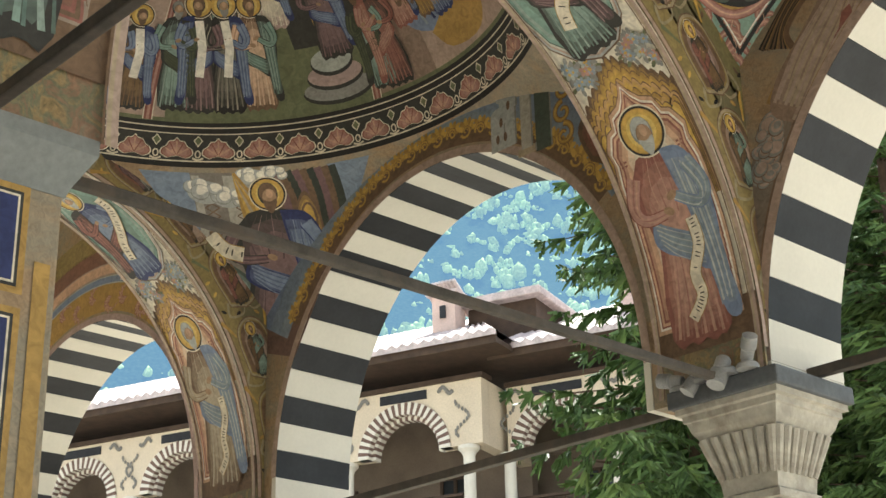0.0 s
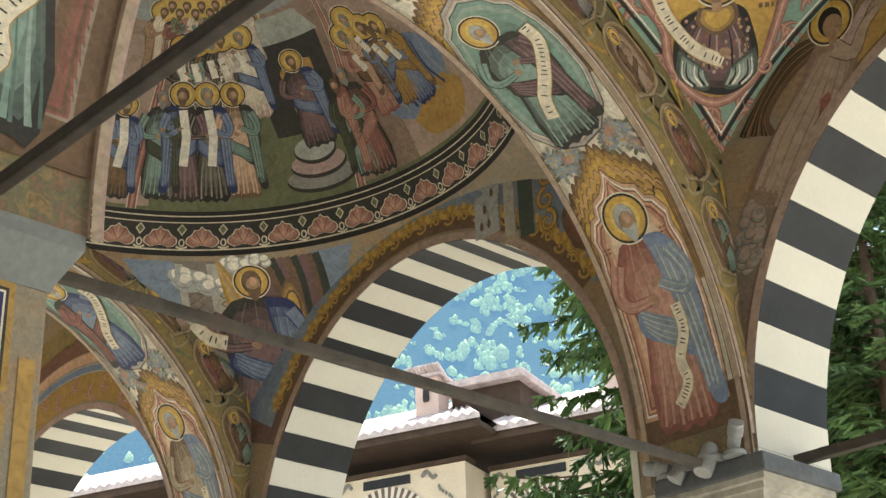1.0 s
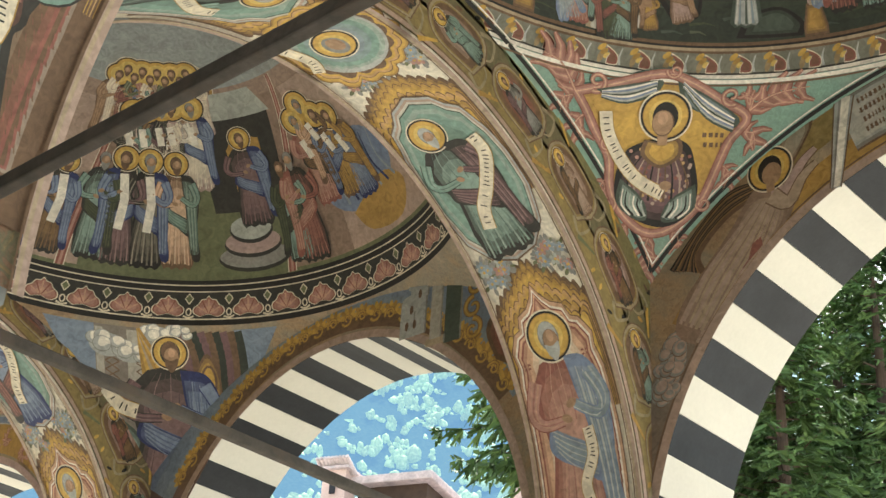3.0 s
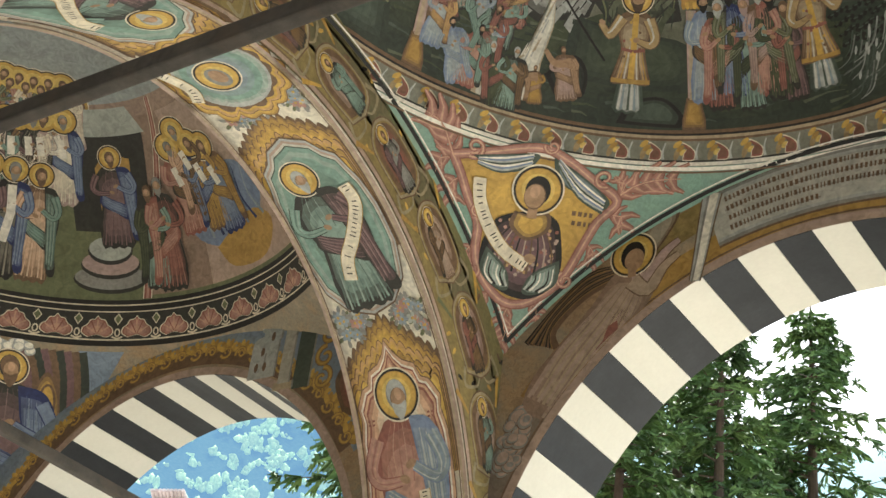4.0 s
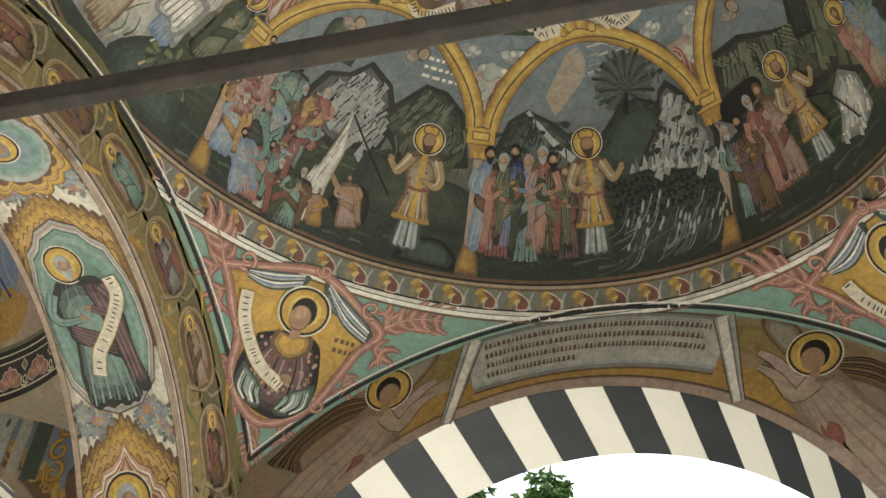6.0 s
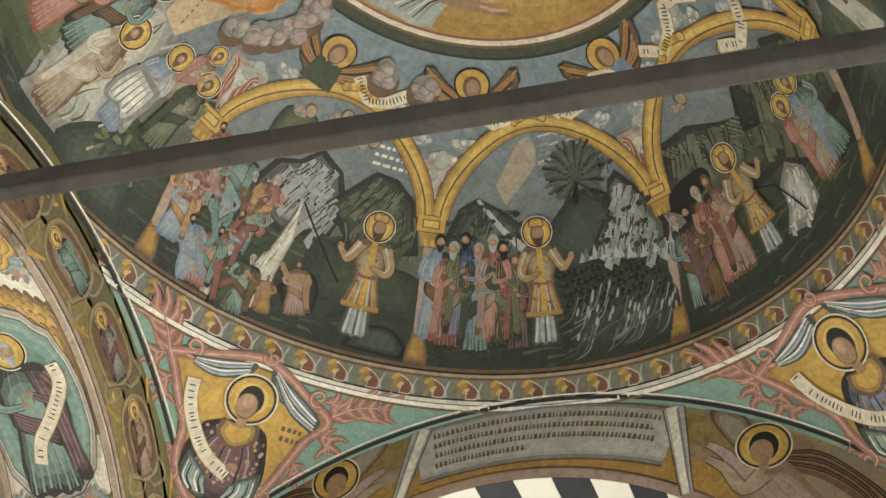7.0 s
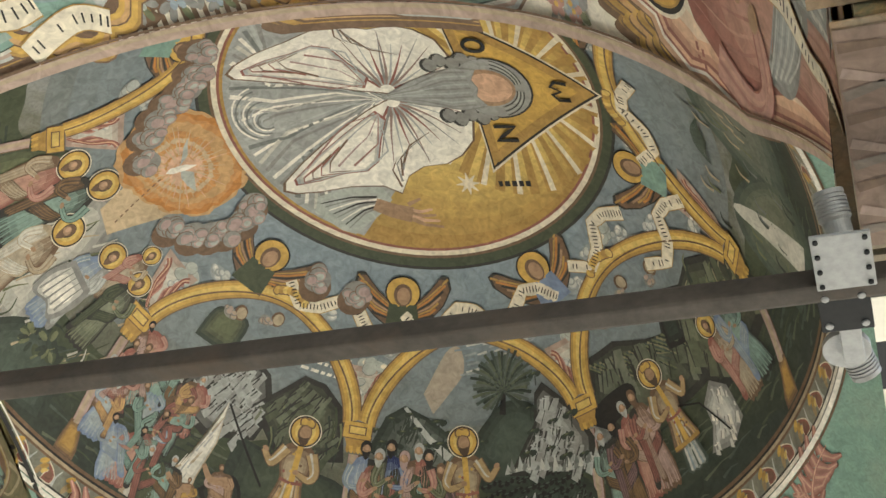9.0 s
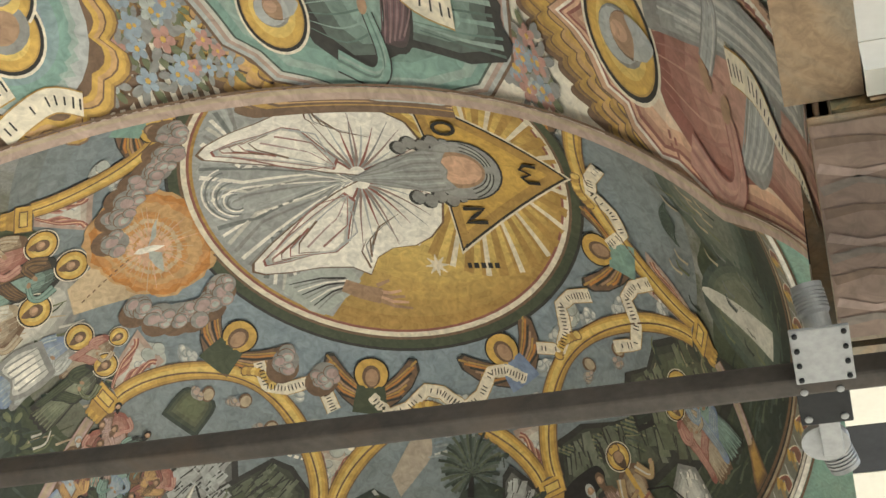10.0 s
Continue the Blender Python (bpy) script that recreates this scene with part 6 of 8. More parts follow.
# ---- angels round the medallion: plain winged busts with a ribbon between them ----
for i, (th, v) in enumerate(((104.5, 1.49), (57.5, 1.44), (8.5, 1.22), (-38, 1.15), (150, 1.43), (-85, 1.2), (-130, 1.25))):
    cv = Canvas(on_dome(th))
    for s in (-1, 1):
        wing = [(s * 0.03, v - 0.03), (s * 0.06, v + 0.07), (s * 0.12, v + 0.12), (s * 0.19, v + 0.2), (s * 0.23, v + 0.19), (s * 0.245, v + 0.13), (s * 0.21, v + 0.05), (s * 0.14, v - 0.02), (s * 0.08, v - 0.06)]
        cv.poly(wing, "dark", 18.1 + 0.05 * s, 0, (s * 0.13, v + 0.06))
        cv.poly([(s * 0.13 + (a - s * 0.13) * 0.9, v + 0.06 + (b - v - 0.06) * 0.9) for a, b in wing], "brown", 18.6 + 0.05 * s, 0, (s * 0.13, v + 0.06))
        for j in range(7):
            f = j / 6
            cv.strip([(s * 0.05, v + 0.04 - 0.06 * f), (s * (0.13 + 0.01 * f), v + 0.1 - 0.1 * f), (s * (0.225 - 0.07 * f), v + 0.18 - 0.17 * f)], (0.007, 0.013), ("ochre", "orange", "dark", "flesh")[j % 4], 19 + 0.1 * j + 0.03 * s)
    cv.poly([(-0.09, v - 0.08), (-0.07, v + 0.06), (0.07, v + 0.06), (0.09, v - 0.08)], ("green", "blue", "teal", "rose")[i % 4], 21)
    cv.oval(0, v + 0.12, 0.09, 0.09, "ink", 20)
    cv.oval(0, v + 0.12, 0.082, 0.082, "gold", 21)
    cv.oval(0, v + 0.11, 0.046, 0.058, "brown", 22)
    cv.oval(0.003, v + 0.105, 0.033, 0.045, "flesh", 23)
    cv.done("painted_angel", dome)
for k, th in enumerate((128, 92, 70, 36, 22, -4)):
    cv = Canvas(on_dome(th))
    b = (1.44, 1.44, 1.42, 1.40, 1.1, 1.22)[k]
    scroll(cv, [(-0.2, b + 0.06), (-0.12, b - 0.03), (-0.02, b), (0.08, b + 0.08), (0.16, b + 0.05), (0.24, b - 0.04)], 0.062, 20, k)
    cv.done("painted_ribbon", dome)
for i in range(14):
    cv = Canvas(on_dome(i * 26 + 7))
    cloud(cv, 0, 1.42 if i % 2 else 1.2, 0.09, 0.06, 12, ("grey", "pale", "pale", "cream"), i)
    cv.done("painted_cloud", dome)

# ---- pendentives ----
for th, seed in ((133.7, 1), (47.0, 2), (-137, 3), (-45, 4)):
    cv = Canvas(on_pend(CX, CY, 0.0, th))
    m = 1 if seed in (1, 3) else -1
    out = eased([(-0.46, 0.90), (-0.30, 0.96), (-0.05, 1.05), (0.10, 1.02), (0.26, 0.93), (0.40, 0.84), (0.33, 0.72), (0.29, 0.60), (0.22, 0.40), (0.08, 0.26), (-0.05, 0.24), (-0.18, 0.34), (-0.24, 0.46), (-0.26, 0.60), (-0.34, 0.72), (-0.40, 0.82), (-0.46, 0.90)], 5)[:-1]
    cv.poly([(a * 1.07, 0.62 + (b - 0.62) * 1.07) for a, b in out], tone("teal", "slate", 0.6), 1, 0, (0, 0.62))
    cv.poly([(a * 1.03, 0.62 + (b - 0.62) * 1.03) for a, b in out], "red", 2, 0, (0, 0.62))
    for k, pig in ((0.98, "ochre"), (0.90, tone("ochre", "gold", 0.5)), (0.78, tone("ochre", "gold", 0.8)), (0.6, "gold")):
        cv.poly([(a * k, 0.66 + (b - 0.66) * k) for a, b in out], pig, 2.6 + 2 * (1 - k), 0, (0, 0.66))
    # fleshy frame with rolled ends, spiny leaves outside it
    for wd, pig, ly in ((0.050, "red", 12), (0.038, tone("red", "rose", 0.6), 12.6), (0.018, "rose", 13.2), (0.006, "peach", 13.8)):
        cv.strip(out + out[:1], wd, pig, ly)
    for path, size in (([(-0.44, 0.86), (-0.50, 0.96), (-0.56, 1.03), (-0.65, 1.05)], 0.11), ([(-0.40, 0.80), (-0.45, 0.74), (-0.40, 0.66)], 0.075), ([(-0.46, 0.88), (-0.52, 0.86), (-0.53, 0.78)], 0.07),
                       ([(0.38, 0.84), (0.46, 0.92), (0.56, 0.96), (0.68, 0.97)], 0.10), ([(0.36, 0.76), (0.44, 0.76), (0.46, 0.68)], 0.075), ([(0.40, 0.86), (0.42, 0.93), (0.36, 0.97)], 0.06), ([(0.3, 0.6), (0.35, 0.56), (0.33, 0.47)], 0.06),
                       ([(0.0, 0.25), (-0.03, 0.16), (0.0, 0.08), (-0.02, 0.0)], 0.075), ([(0.08, 0.27), (0.13, 0.23), (0.14, 0.16)], 0.06), ([(-0.12, 0.28), (-0.16, 0.22), (-0.13, 0.13)], 0.06), ([(-0.25, 0.5), (-0.29, 0.44), (-0.25, 0.36)], 0.05)):
        acanthus(cv, path, size, 6, (tone("red", "brown", 0.3), tone("red", "rose", 0.6), "peach"))
    for u, v, r, st, t in ((-0.36, 0.97, 0.055, 250, 1), (0.31, 0.95, 0.05, 300, -1), (-0.24, 0.36, 0.045, 60, -1), (0.24, 0.40, 0.045, 120, 1), (-0.27, 0.66, 0.045, 30, 1), (0.02, 1.07, 0.04, 180, 1)):
        volute(cv, u, v, r, st, t, 14, ("red", tone("red", "rose", 0.7), "peach"))
    # two blue-white swags tied at the top
    for pts in (((-0.36, 0.93), (-0.2, 0.98), (-0.04, 1.02), (-0.05, 0.96), (-0.14, 0.90), (-0.26, 0.89)), ((0.04, 1.02), (0.18, 0.96), (0.36, 0.84), (0.33, 0.78), (0.27, 0.84), (0.15, 0.87), (0.07, 0.93))):
        shaded(cv, eased(list(pts) + [pts[0]])[:-1], "slate", "azure", 15, 3)
        (a, b), (c2, d2) = pts[0], pts[2]
        for j in range(8):
            f = j / 7
            cv.strip(eased([(a + 0.03, b - 0.005 - 0.03 * f), ((a + c2) / 2, (b + d2) / 2 - 0.015 - 0.075 * f), (c2 - 0.02, d2 - 0.01 - 0.06 * f)]), (0.007, 0.013), ("white", "blue", "cool", "slate")[j % 4], 17 + 0.05 * j)
    # half-length robed shape holding a scroll
    body = eased([(-0.06, 0.71), (-0.17, 0.65), (-0.215, 0.52), (-0.2, 0.38), (-0.1, 0.30), (0.05, 0.27), (0.17, 0.34), (0.205, 0.46), (0.17, 0.62), (0.13, 0.70), (0.04, 0.74)])
    shaded(cv, [(m * a, b) for a, b in body], "ink", "violet" if seed % 2 else "blue", 15, 4, (0, 0.5))
    rnd = random.Random(seed)
    for i in range(70):
        cv.oval(rnd.uniform(-0.16, 0.16), rnd.uniform(0.38, 0.66), 0.010, 0.010, rnd.choice(("rose", "dusk", "amber", "red")), 18, 0, 7)
    for s in (-1, 1):
        sleeve = eased([(s * 0.19, 0.50), (s * 0.2, 0.38), (s * 0.12, 0.31), (s * 0.04, 0.30), (s * 0.05, 0.38), (s * 0.10, 0.44)])
        shaded(cv, sleeve, "slate", tone("teal", "pale", 0.4), 18.6, 3)
        for i in range(6):
            cv.strip(eased([(s * (0.17 - 0.02 * i), 0.45 - 0.01 * i), (s * (0.17 - 0.02 * i), 0.37), (s * (0.12 - 0.015 * i), 0.32)]), (0.005, 0.012), ("white", "ink", "pale")[i % 3], 20.6 + 0.05 * i)
    for i in range(9):
        a = -0.14 + 0.28 * i / 8
        cv.strip(eased([(a * 0.4, 0.68), (a, 0.54), (a * 1.1, 0.40)]), (0.004, 0.012), ("ink", "dusk", "brown")[i % 3], 18.4)
    shaded(cv, eased([(-0.09, 0.71), (-0.1, 0.63), (0.0, 0.57), (0.1, 0.64), (0.085, 0.73), (0.0, 0.70)]), "brown", "gold", 21, 3)
    rayed_halo(cv, 0, 0.84, 0.122, 22)
    cv.oval(0.0, 0.835, 0.064, 0.078, "ink", 26, 0, 20)
    cv.strip([(-0.005, 0.77), (0.0, 0.69)], 0.05, "flesh", 26.3)
    cv.oval(-0.008, 0.803, 0.056, 0.068, "brown", 26.6, 0, 18)
    cv.oval(-0.010, 0.804, 0.051, 0.063, "flesh", 27.2, 0, 18)
    cv.oval(-0.012, 0.828, 0.026, 0.034, tone("flesh", "peach", 0.5), 27.8, 0, 14)
    scroll(cv, eased([(-0.30, 0.83), (-0.275, 0.72), (-0.20, 0.60), (-0.10, 0.50), (0.03, 0.44)]), 0.066, 24, seed)
    cv.oval(0.04, 0.485, 0.03, 0.024, "flesh", 29)
    cv.bars(lambda s, r: (0.19 + s, 0.75 - 0.05 * r), 2, 0.13, 0.024, "brown", 8, seed, (0.012, 0.022))
    cv.done("painted_cartouche", pend, "gold cartouche with rose leafwork on green ground")

# ---- the front wall over the striped arch: a scroll held by two winged shapes ----
cv = Canvas(on_front)
LX = -1.965
edge = [(-1.995 - 1.756 * math.cos(math.pi * i / 60), 3.679 + 1.756 * 1.081 * math.sin(math.pi * i / 60)) for i in range(61)]
cv.strip(edge, 0.05, "dusk", 4)
cv.strip([(LX + (a - LX) * 1.018, 3.679 + (b - 3.679) * 1.018) for a, b in edge], 0.010, "brown", 5)
for q0, q1, r, w, pig, ly in ((36, 64, 1.07, 0.24, tone("ochre", "brown", 0.4), 1), (116, 144, 1.07, 0.24, tone("ochre", "brown", 0.4), 1), (58, 122, 1.045, 0.14, "ochre", 2), (10, 40, 1.06, 0.2, tone("brown", "grey", 0.4), 1), (140, 170, 1.06, 0.2, tone("brown", "grey", 0.4), 1), (58, 122, 1.16, 0.16, tone("leaf", "ochre", 0.5), 1.4)):
    cv.strip([(LX - 1.77 * r * math.cos(radians(q0 + (q1 - q0) * i / 24)), 3.679 + 1.914 * r * math.sin(radians(q0 + (q1 - q0) * i / 24))) for i in range(25)], w, pig, ly)
cv.done("painted_band", wall_front)


def sc(s, t):
    """The scroll: s along it from -1 to 1, t across it from 0 to 1."""
    q = radians(90 - 16.8 * s)
    r = 1.985 + 0.285 * t
    return (LX + r * math.cos(q) * 1.02, 3.62 + r * 1.03 * math.sin(q))


cv = Canvas(on_front)
for t0, t1, pig, ly in ((-0.07, 1.06, "brown", 5), (-0.03, 1.03, "grey", 6), (0.04, 0.97, "cool", 7), (0.1, 0.9, tone("cool", "parch", 0.6), 8)):
    cv.strip([sc(-1 + i / 20, (t0 + t1) / 2) for i in range(41)], 0.29 * (t1 - t0), pig, ly)
for s in (-1, 1):
    for w0, w1, pig, ly, dx in ((0.11, 0.065, "brown", 9, 0.0), (0.095, 0.052, "cool", 10, 0.0), (0.055, 0.03, "white", 11, -0.012), (0.014, 0.008, "grey", 12, 0.03)):
        cv.strip([sc(s * (0.93 + dx), 1.05), sc(s * (1.05 + dx), 0.5), sc(s * (1.20 + dx), -0.1), sc(s * (1.30 + dx), -0.42)], (w0, w1), pig, ly)
for row in range(4):
    cv.bars(lambda d, r, k=row: sc(-0.88 + d / 0.66, 0.82 - 0.2 * k), 1, (1.16, 1.14, 1.16, 0.5)[row], 0.030, "brown", 13, 10 + row, (0.006, 0.017))
    cv.bars(lambda d, r, k=row: sc(-0.88 + d / 0.66, 0.80 - 0.2 * k), 1, (1.16, 1.14, 1.16, 0.5)[row], 0.008, tone("brown", "cool", 0.5), 12.6, 20 + row, (0.03, 0.08))
cv.done("painted_scroll", wall_front, "grey scroll with four lines of dark lettering")
for s in (-1, 1):
    cv = Canvas(on_front)
    bx, bz = LX + s * 1.045, 5.44

    def hold(a, b):
        """Keeps a point of the robe on the wall, clear of the arch's edge."""
        x, z = bx + s * a, bz + b
        reach = 1.756 * math.sqrt(max(0.0, 1 - ((z - 3.679) / 1.898) ** 2)) + 0.045
        return (-1.995 + s * max(s * (x + 1.995), reach), z)

    # far wing behind the head, near wing swept down, feather by feather
    far = eased([(-0.02, 0.22), (-0.08, 0.36), (-0.22, 0.44), (-0.24, 0.36), (-0.14, 0.2), (-0.06, 0.12)])
    shaded(cv, [(bx + s * a, bz + b) for a, b in far], "brown", tone("grey", "tan", 0.5), 4, 3)
    for k in range(15):
        f = k / 14
        a = eased([(0.08, 0.14 - 0.07 * f), (0.24 + 0.02 * f, 0.13 - 0.13 * f), (0.42 + 0.0 * f, -0.02 - 0.13 * f), (0.58 - 0.18 * f, -0.20 - 0.06 * f)])
        cv.strip([hold(*p) for p in a], (0.022, 0.036), ("ink", "brown", "ink", tone("brown", "ochre", 0.4), "brown")[k % 5], 6 + 0.12 * k)
    # long robe blown back, with tapering folds
    body = eased([(-0.10, 0.10), (-0.13, -0.02), (-0.05, -0.18), (0.08, -0.40), (0.20, -0.58), (0.30, -0.70), (0.42, -0.66), (0.56, -0.56), (0.52, -0.40), (0.38, -0.24), (0.22, -0.06), (0.12, 0.08), (0.04, 0.13)])
    shaded(cv, [hold(a, b) for a, b in body], tone("brown", "dusk", 0.4), tone("dusk", "tan", 0.5), 9, 3, hold(0.2, -0.28))
    for k in range(24):
        f = -1 + 2 * k / 23
        w = 0.35 + 0.6 * abs(math.sin(k * 2.1))
        cv.strip([hold(*q) for q in eased([(0.0 + 0.08 * f, 0.02), (0.12 + 0.10 * f, -0.17 + 0.06 * f), (0.27 + 0.12 * f, -0.36 + 0.08 * f), (0.29 + 0.15 * w + 0.11 * f, -0.38 - 0.22 * w + 0.07 * f)])], (0.004, 0.020), (tone("brown", "dusk", 0.6), tone("dusk", "tan", 0.6), tone("mauve", "tan", 0.4), "dusk", tone("dusk", "tan", 0.8))[k % 5], 12 + 0.04 * k)
    shaded(cv, [hold(*p) for p in eased([(0.02, -0.1), (-0.02, -0.28), (0.06, -0.4), (0.14, -0.3), (0.1, -0.14)])], "brown", "red", 11.5, 3)
    for k, (dz, pig) in enumerate(((0.07, "mauve"), (-0.01, tone("dusk", "tan", 0.5)))):
        arm_path = eased([(bx, bz + 0.04), (bx - s * 0.09, bz + dz - 0.02), (bx - s * 0.17, bz + dz + 0.09), (bx - s * 0.25, bz + dz + 0.15)])
        cv.strip(arm_path, (0.10, 0.04), "brown", 14 + k)
        cv.strip(arm_path, (0.085, 0.03), pig, 14.5 + k)
    rayed_halo(cv, bx, bz + 0.19, 0.118, 15)
    cv.oval(bx, bz + 0.185, 0.066, 0.08, "ink", 19)
    cv.strip([(bx, bz + 0.13), (bx, bz + 0.06)], 0.045, "flesh", 19.5)
    cv.oval(bx - s * 0.010, bz + 0.158, 0.054, 0.064, "flesh", 20)
    for k in range(3):
        cloud(cv, bx + s * (0.575 + 0.035 * k), bz - 0.66 - 0.09 * k, 0.085, 0.09, 5 + 0.07 * k, ("brown", "grey", "dusk", "grey"), k)
    cv.done("painted_winged_figure", wall_front)

# dark and pale lines where the pendentives meet the walls
cv = Canvas(lambda x, y, off: pend_point(CX, CY, 0.0, x, y, off))
for r, w, pig, ly in ((RING_R + 0.010, 0.016, "white", 8), (RING_R + 0.024, 0.008, "brown", 9)):
    cv.strip([(CX + r * math.cos(math.tau * i / 200), CY + r * math.sin(math.tau * i / 200)) for i in range(201)], w, pig, ly)
for off, w, pig, ly in ((0.0, 0.016, "ink", 8), (0.016, 0.006, "white", 9)):
    cv.strip([(-3.70 + off + 0.05 * i, 5.575 - off) for i in range(70)], w, pig, ly)
    cv.strip([(-3.70 + off, 5.575 - off - 0.05 * i) for i in range(70)], w, pig, ly)
cv.done("painted_border", pend)

# ---- the neighbouring bay: ring of palmettes, an assembly, a seated shape over the arch ----
cv = Canvas(lambda u, v, off: DOME2(u, v / ARC2, off))
for v0, v1, pig, ly in ((-0.01, 0.025, "ink", 3), (0.025, 0.034, "cream", 4), (0.034, 0.20, "dark", 2), (0.2, 0.207, "cream", 4), (0.207, 0.24, "ink", 3), (0.24, 0.248, "cream", 4), (0.248, 0.275, "ink", 3), (0.275, 0.42, "leaf", 1)):
    ring_band(cv, v0, v1, pig, ly)
cv.done("painted_ring_band", dome_far)
N_PALM = 44
for i in range(N_PALM):
    th = 360.0 * i / N_PALM
    if not 60 < th < 200:
        continue
    cv = Canvas(on_dome2(th))
    # a broad lobed fan with a pale edge, and a gilded lozenge between it and the next
    for e, pig, ly in ((1.0, "cream", 4), (0.92, "red", 4.6), (0.84, tone("red", "rose", 0.6), 5.2), (0.6, "rose", 5.8), (0.36, tone("rose", "peach", 0.5), 6.4)):
        fan = [(-0.062, 0.045), (-0.105, 0.07), (-0.10, 0.105), (-0.07, 0.125), (-0.05, 0.155), (-0.02, 0.16), (0.0, 0.18), (0.02, 0.16), (0.05, 0.155), (0.07, 0.125), (0.10, 0.105), (0.105, 0.07), (0.062, 0.045), (0.0, 0.06)]
        cv.poly(eased([(a * e, 0.09 + (b - 0.09) * e) for a, b in fan + fan[:1]])[:-1], pig, ly, 0, (0, 0.09))
    for k in range(5):
        q = radians(30 + 30 * k)
        cv.strip([(0, 0.065), (0.085 * math.cos(q), 0.065 + 0.09 * math.sin(q))], (0.004, 0.010), "red" if k % 2 else tone("rose", "peach", 0.6), 7)
    cv.poly([(0.135, 0.12), (0.165, 0.16), (0.135, 0.195), (0.105, 0.16)], "cream", 4)
    cv.poly([(0.135, 0.13), (0.157, 0.16), (0.135, 0.186), (0.113, 0.16)], "leaf", 5)
    cv.ring(0.135, 0.075, 0.016, 0.022, 0.009, "cream", 7, n=14)
    cv.strip(eased([(0.10, 0.05), (0.135, 0.038), (0.17, 0.05)]), 0.012, "cream", 7)
    cv.done("painted_palmette", dome_far)
cv = Canvas(lambda u, v, off: DOME2(u, v / ARC2, off))
ring_band(cv, 0.4, 0.9, "leaf", 1)
for k in range(6):
    ring_band(cv, 0.85 + 0.11 * k, 0.97 + 0.11 * k, tone("brown", "dusk", 0.2 + 0.1 * k), 1)
ring_band(cv, 1.5, 2.0, "haze", 1)
for a0, a1, pig in ((60, 88, "dusk"), (88, 104, tone("brown", "dusk", 0.5)), (104, 120, "leaf"), (150, 200, "dusk")):
    ring_band(cv, 0.3, 1.4, pig, 2, 40, radians(a0), radians(a1))
ring_band(cv, 0.7, 1.25, "teal", 3, 20, radians(100), radians(117))
cv.done("painted_ground", dome_far)
for th0, th1, v1 in ((153.5, 145.0, 1.6), (104.0, 88.0, 1.5)):
    cv = Canvas(lambda u, v, off: DOME2(u, v / ARC2, off))
    k = RAD2
    for w, pig, ly in ((0.036, "cream", 6), (0.028, "red", 7), (0.01, "rose", 8)):
        ids = []
        for i in range(17):
            t = radians(th0 + (th1 - th0) * (i / 16) ** 1.5)
            v = 0.28 + (v1 - 0.28) * i / 16
            ids.append((cv.put(t + w / 2, v, ly), cv.put(t - w / 2, v, ly)))
        for a, b in zip(ids, ids[1:]):
            cv.f.append((a[0], b[0], b[1], a[1]))
            cv.m.append(PIG_KEYS.index(pig))
    cv.done("painted_red_band", dome_far)
BACK = ((138.5, 0.82, "cream", "violet"), (133.5, 0.84, "brown", "cream"), (130.0, 0.85, "white", "dark"), (123.5, 0.85, "cream", "blue"), (142.5, 0.8, "dark", "teal"), (89.5, 0.62, "rose", "brown"), (82.0, 0.6, "ochre", "blue"), (85.0, 0.7, "brown", "peach"), (78.0, 0.55, "blue", "ochre"))
FRONT_ROW = ((157.5, 0.33, "brown", "blue", 0.66), (148.5, 0.35, "teal", "green", 0.72), (143.0, 0.34, "violet", "blue", 0.76), (136.5, 0.34, "dark", "blue", 0.76), (129.5, 0.35, "peach", "teal", 0.74), (97.0, 0.31, "red", "rose", 0.72), (100.5, 0.33, "teal", "green", 0.66), (163.0, 0.33, "blue", "brown", 0.66))
for i, (th, v, a, b) in enumerate(BACK):
    cv = Canvas(on_dome2(th))
    figure(cv, 0, v, 0.6, a, b, 9, "ochre" if i % 2 else "leaf", wide=1.25, seed=60 + i, halo_r=0.15, hair="grey" if i % 2 else "brown")
    cv.strip([(-0.02, v + 0.42), (0.0, v + 0.3)], 0.045, "white", 18)
    cv.done("painted_figure", dome_far)
for k in range(10):
    cv = Canvas(on_dome2(150 - 3.1 * k))
    figure(cv, 0, 1.13 + 0.05 * (k % 2), 0.5, ("brown", "rose", "teal", "dusk", "blue")[k % 5], ("flesh", "cream", "red", "leaf")[k % 4], 5, "ochre", wide=1.3, seed=120 + k, halo_r=0.16)
    cv.done("painted_figure", dome_far)
for i, (th, v, a, b, h) in enumerate(FRONT_ROW):
    cv = Canvas(on_dome2(th))
    figure(cv, 0, v, h, a, b, 20, ("leaf", "ochre")[i % 2] if i not in (5, 6, 1) else None, wide=1.15, seed=80 + i, halo_r=0.11, hair="grey" if i % 2 else "brown")
    if i in (0, 2, 3):
        cv.strip([(0.0, v + h * 0.78), (0.02, v + h * 0.55), (0.0, v + h * 0.3)], 0.055, "white", 29)
    cv.done("painted_figure", dome_far)
cv = Canvas(on_dome2(78))
cv.poly(eased([(-0.3, 0.9), (-0.34, 0.62), (-0.15, 0.5), (0.15, 0.52), (0.32, 0.7), (0.2, 0.92), (0.0, 0.98)]), "blue", 4)
cv.poly(eased([(-0.2, 0.5), (-0.1, 0.36), (0.2, 0.34), (0.34, 0.5), (0.2, 0.62), (0.0, 0.6)]), "ochre", 5)
for k in range(7):
    cv.strip(eased([(-0.25 + 0.08 * k, 0.9), (-0.22 + 0.07 * k, 0.72), (-0.2 + 0.08 * k, 0.56)]), (0.006, 0.02), ("sky", "navy")[k % 2], 5.5 + 0.1 * k)
cv.done("painted_drapery", dome_far)
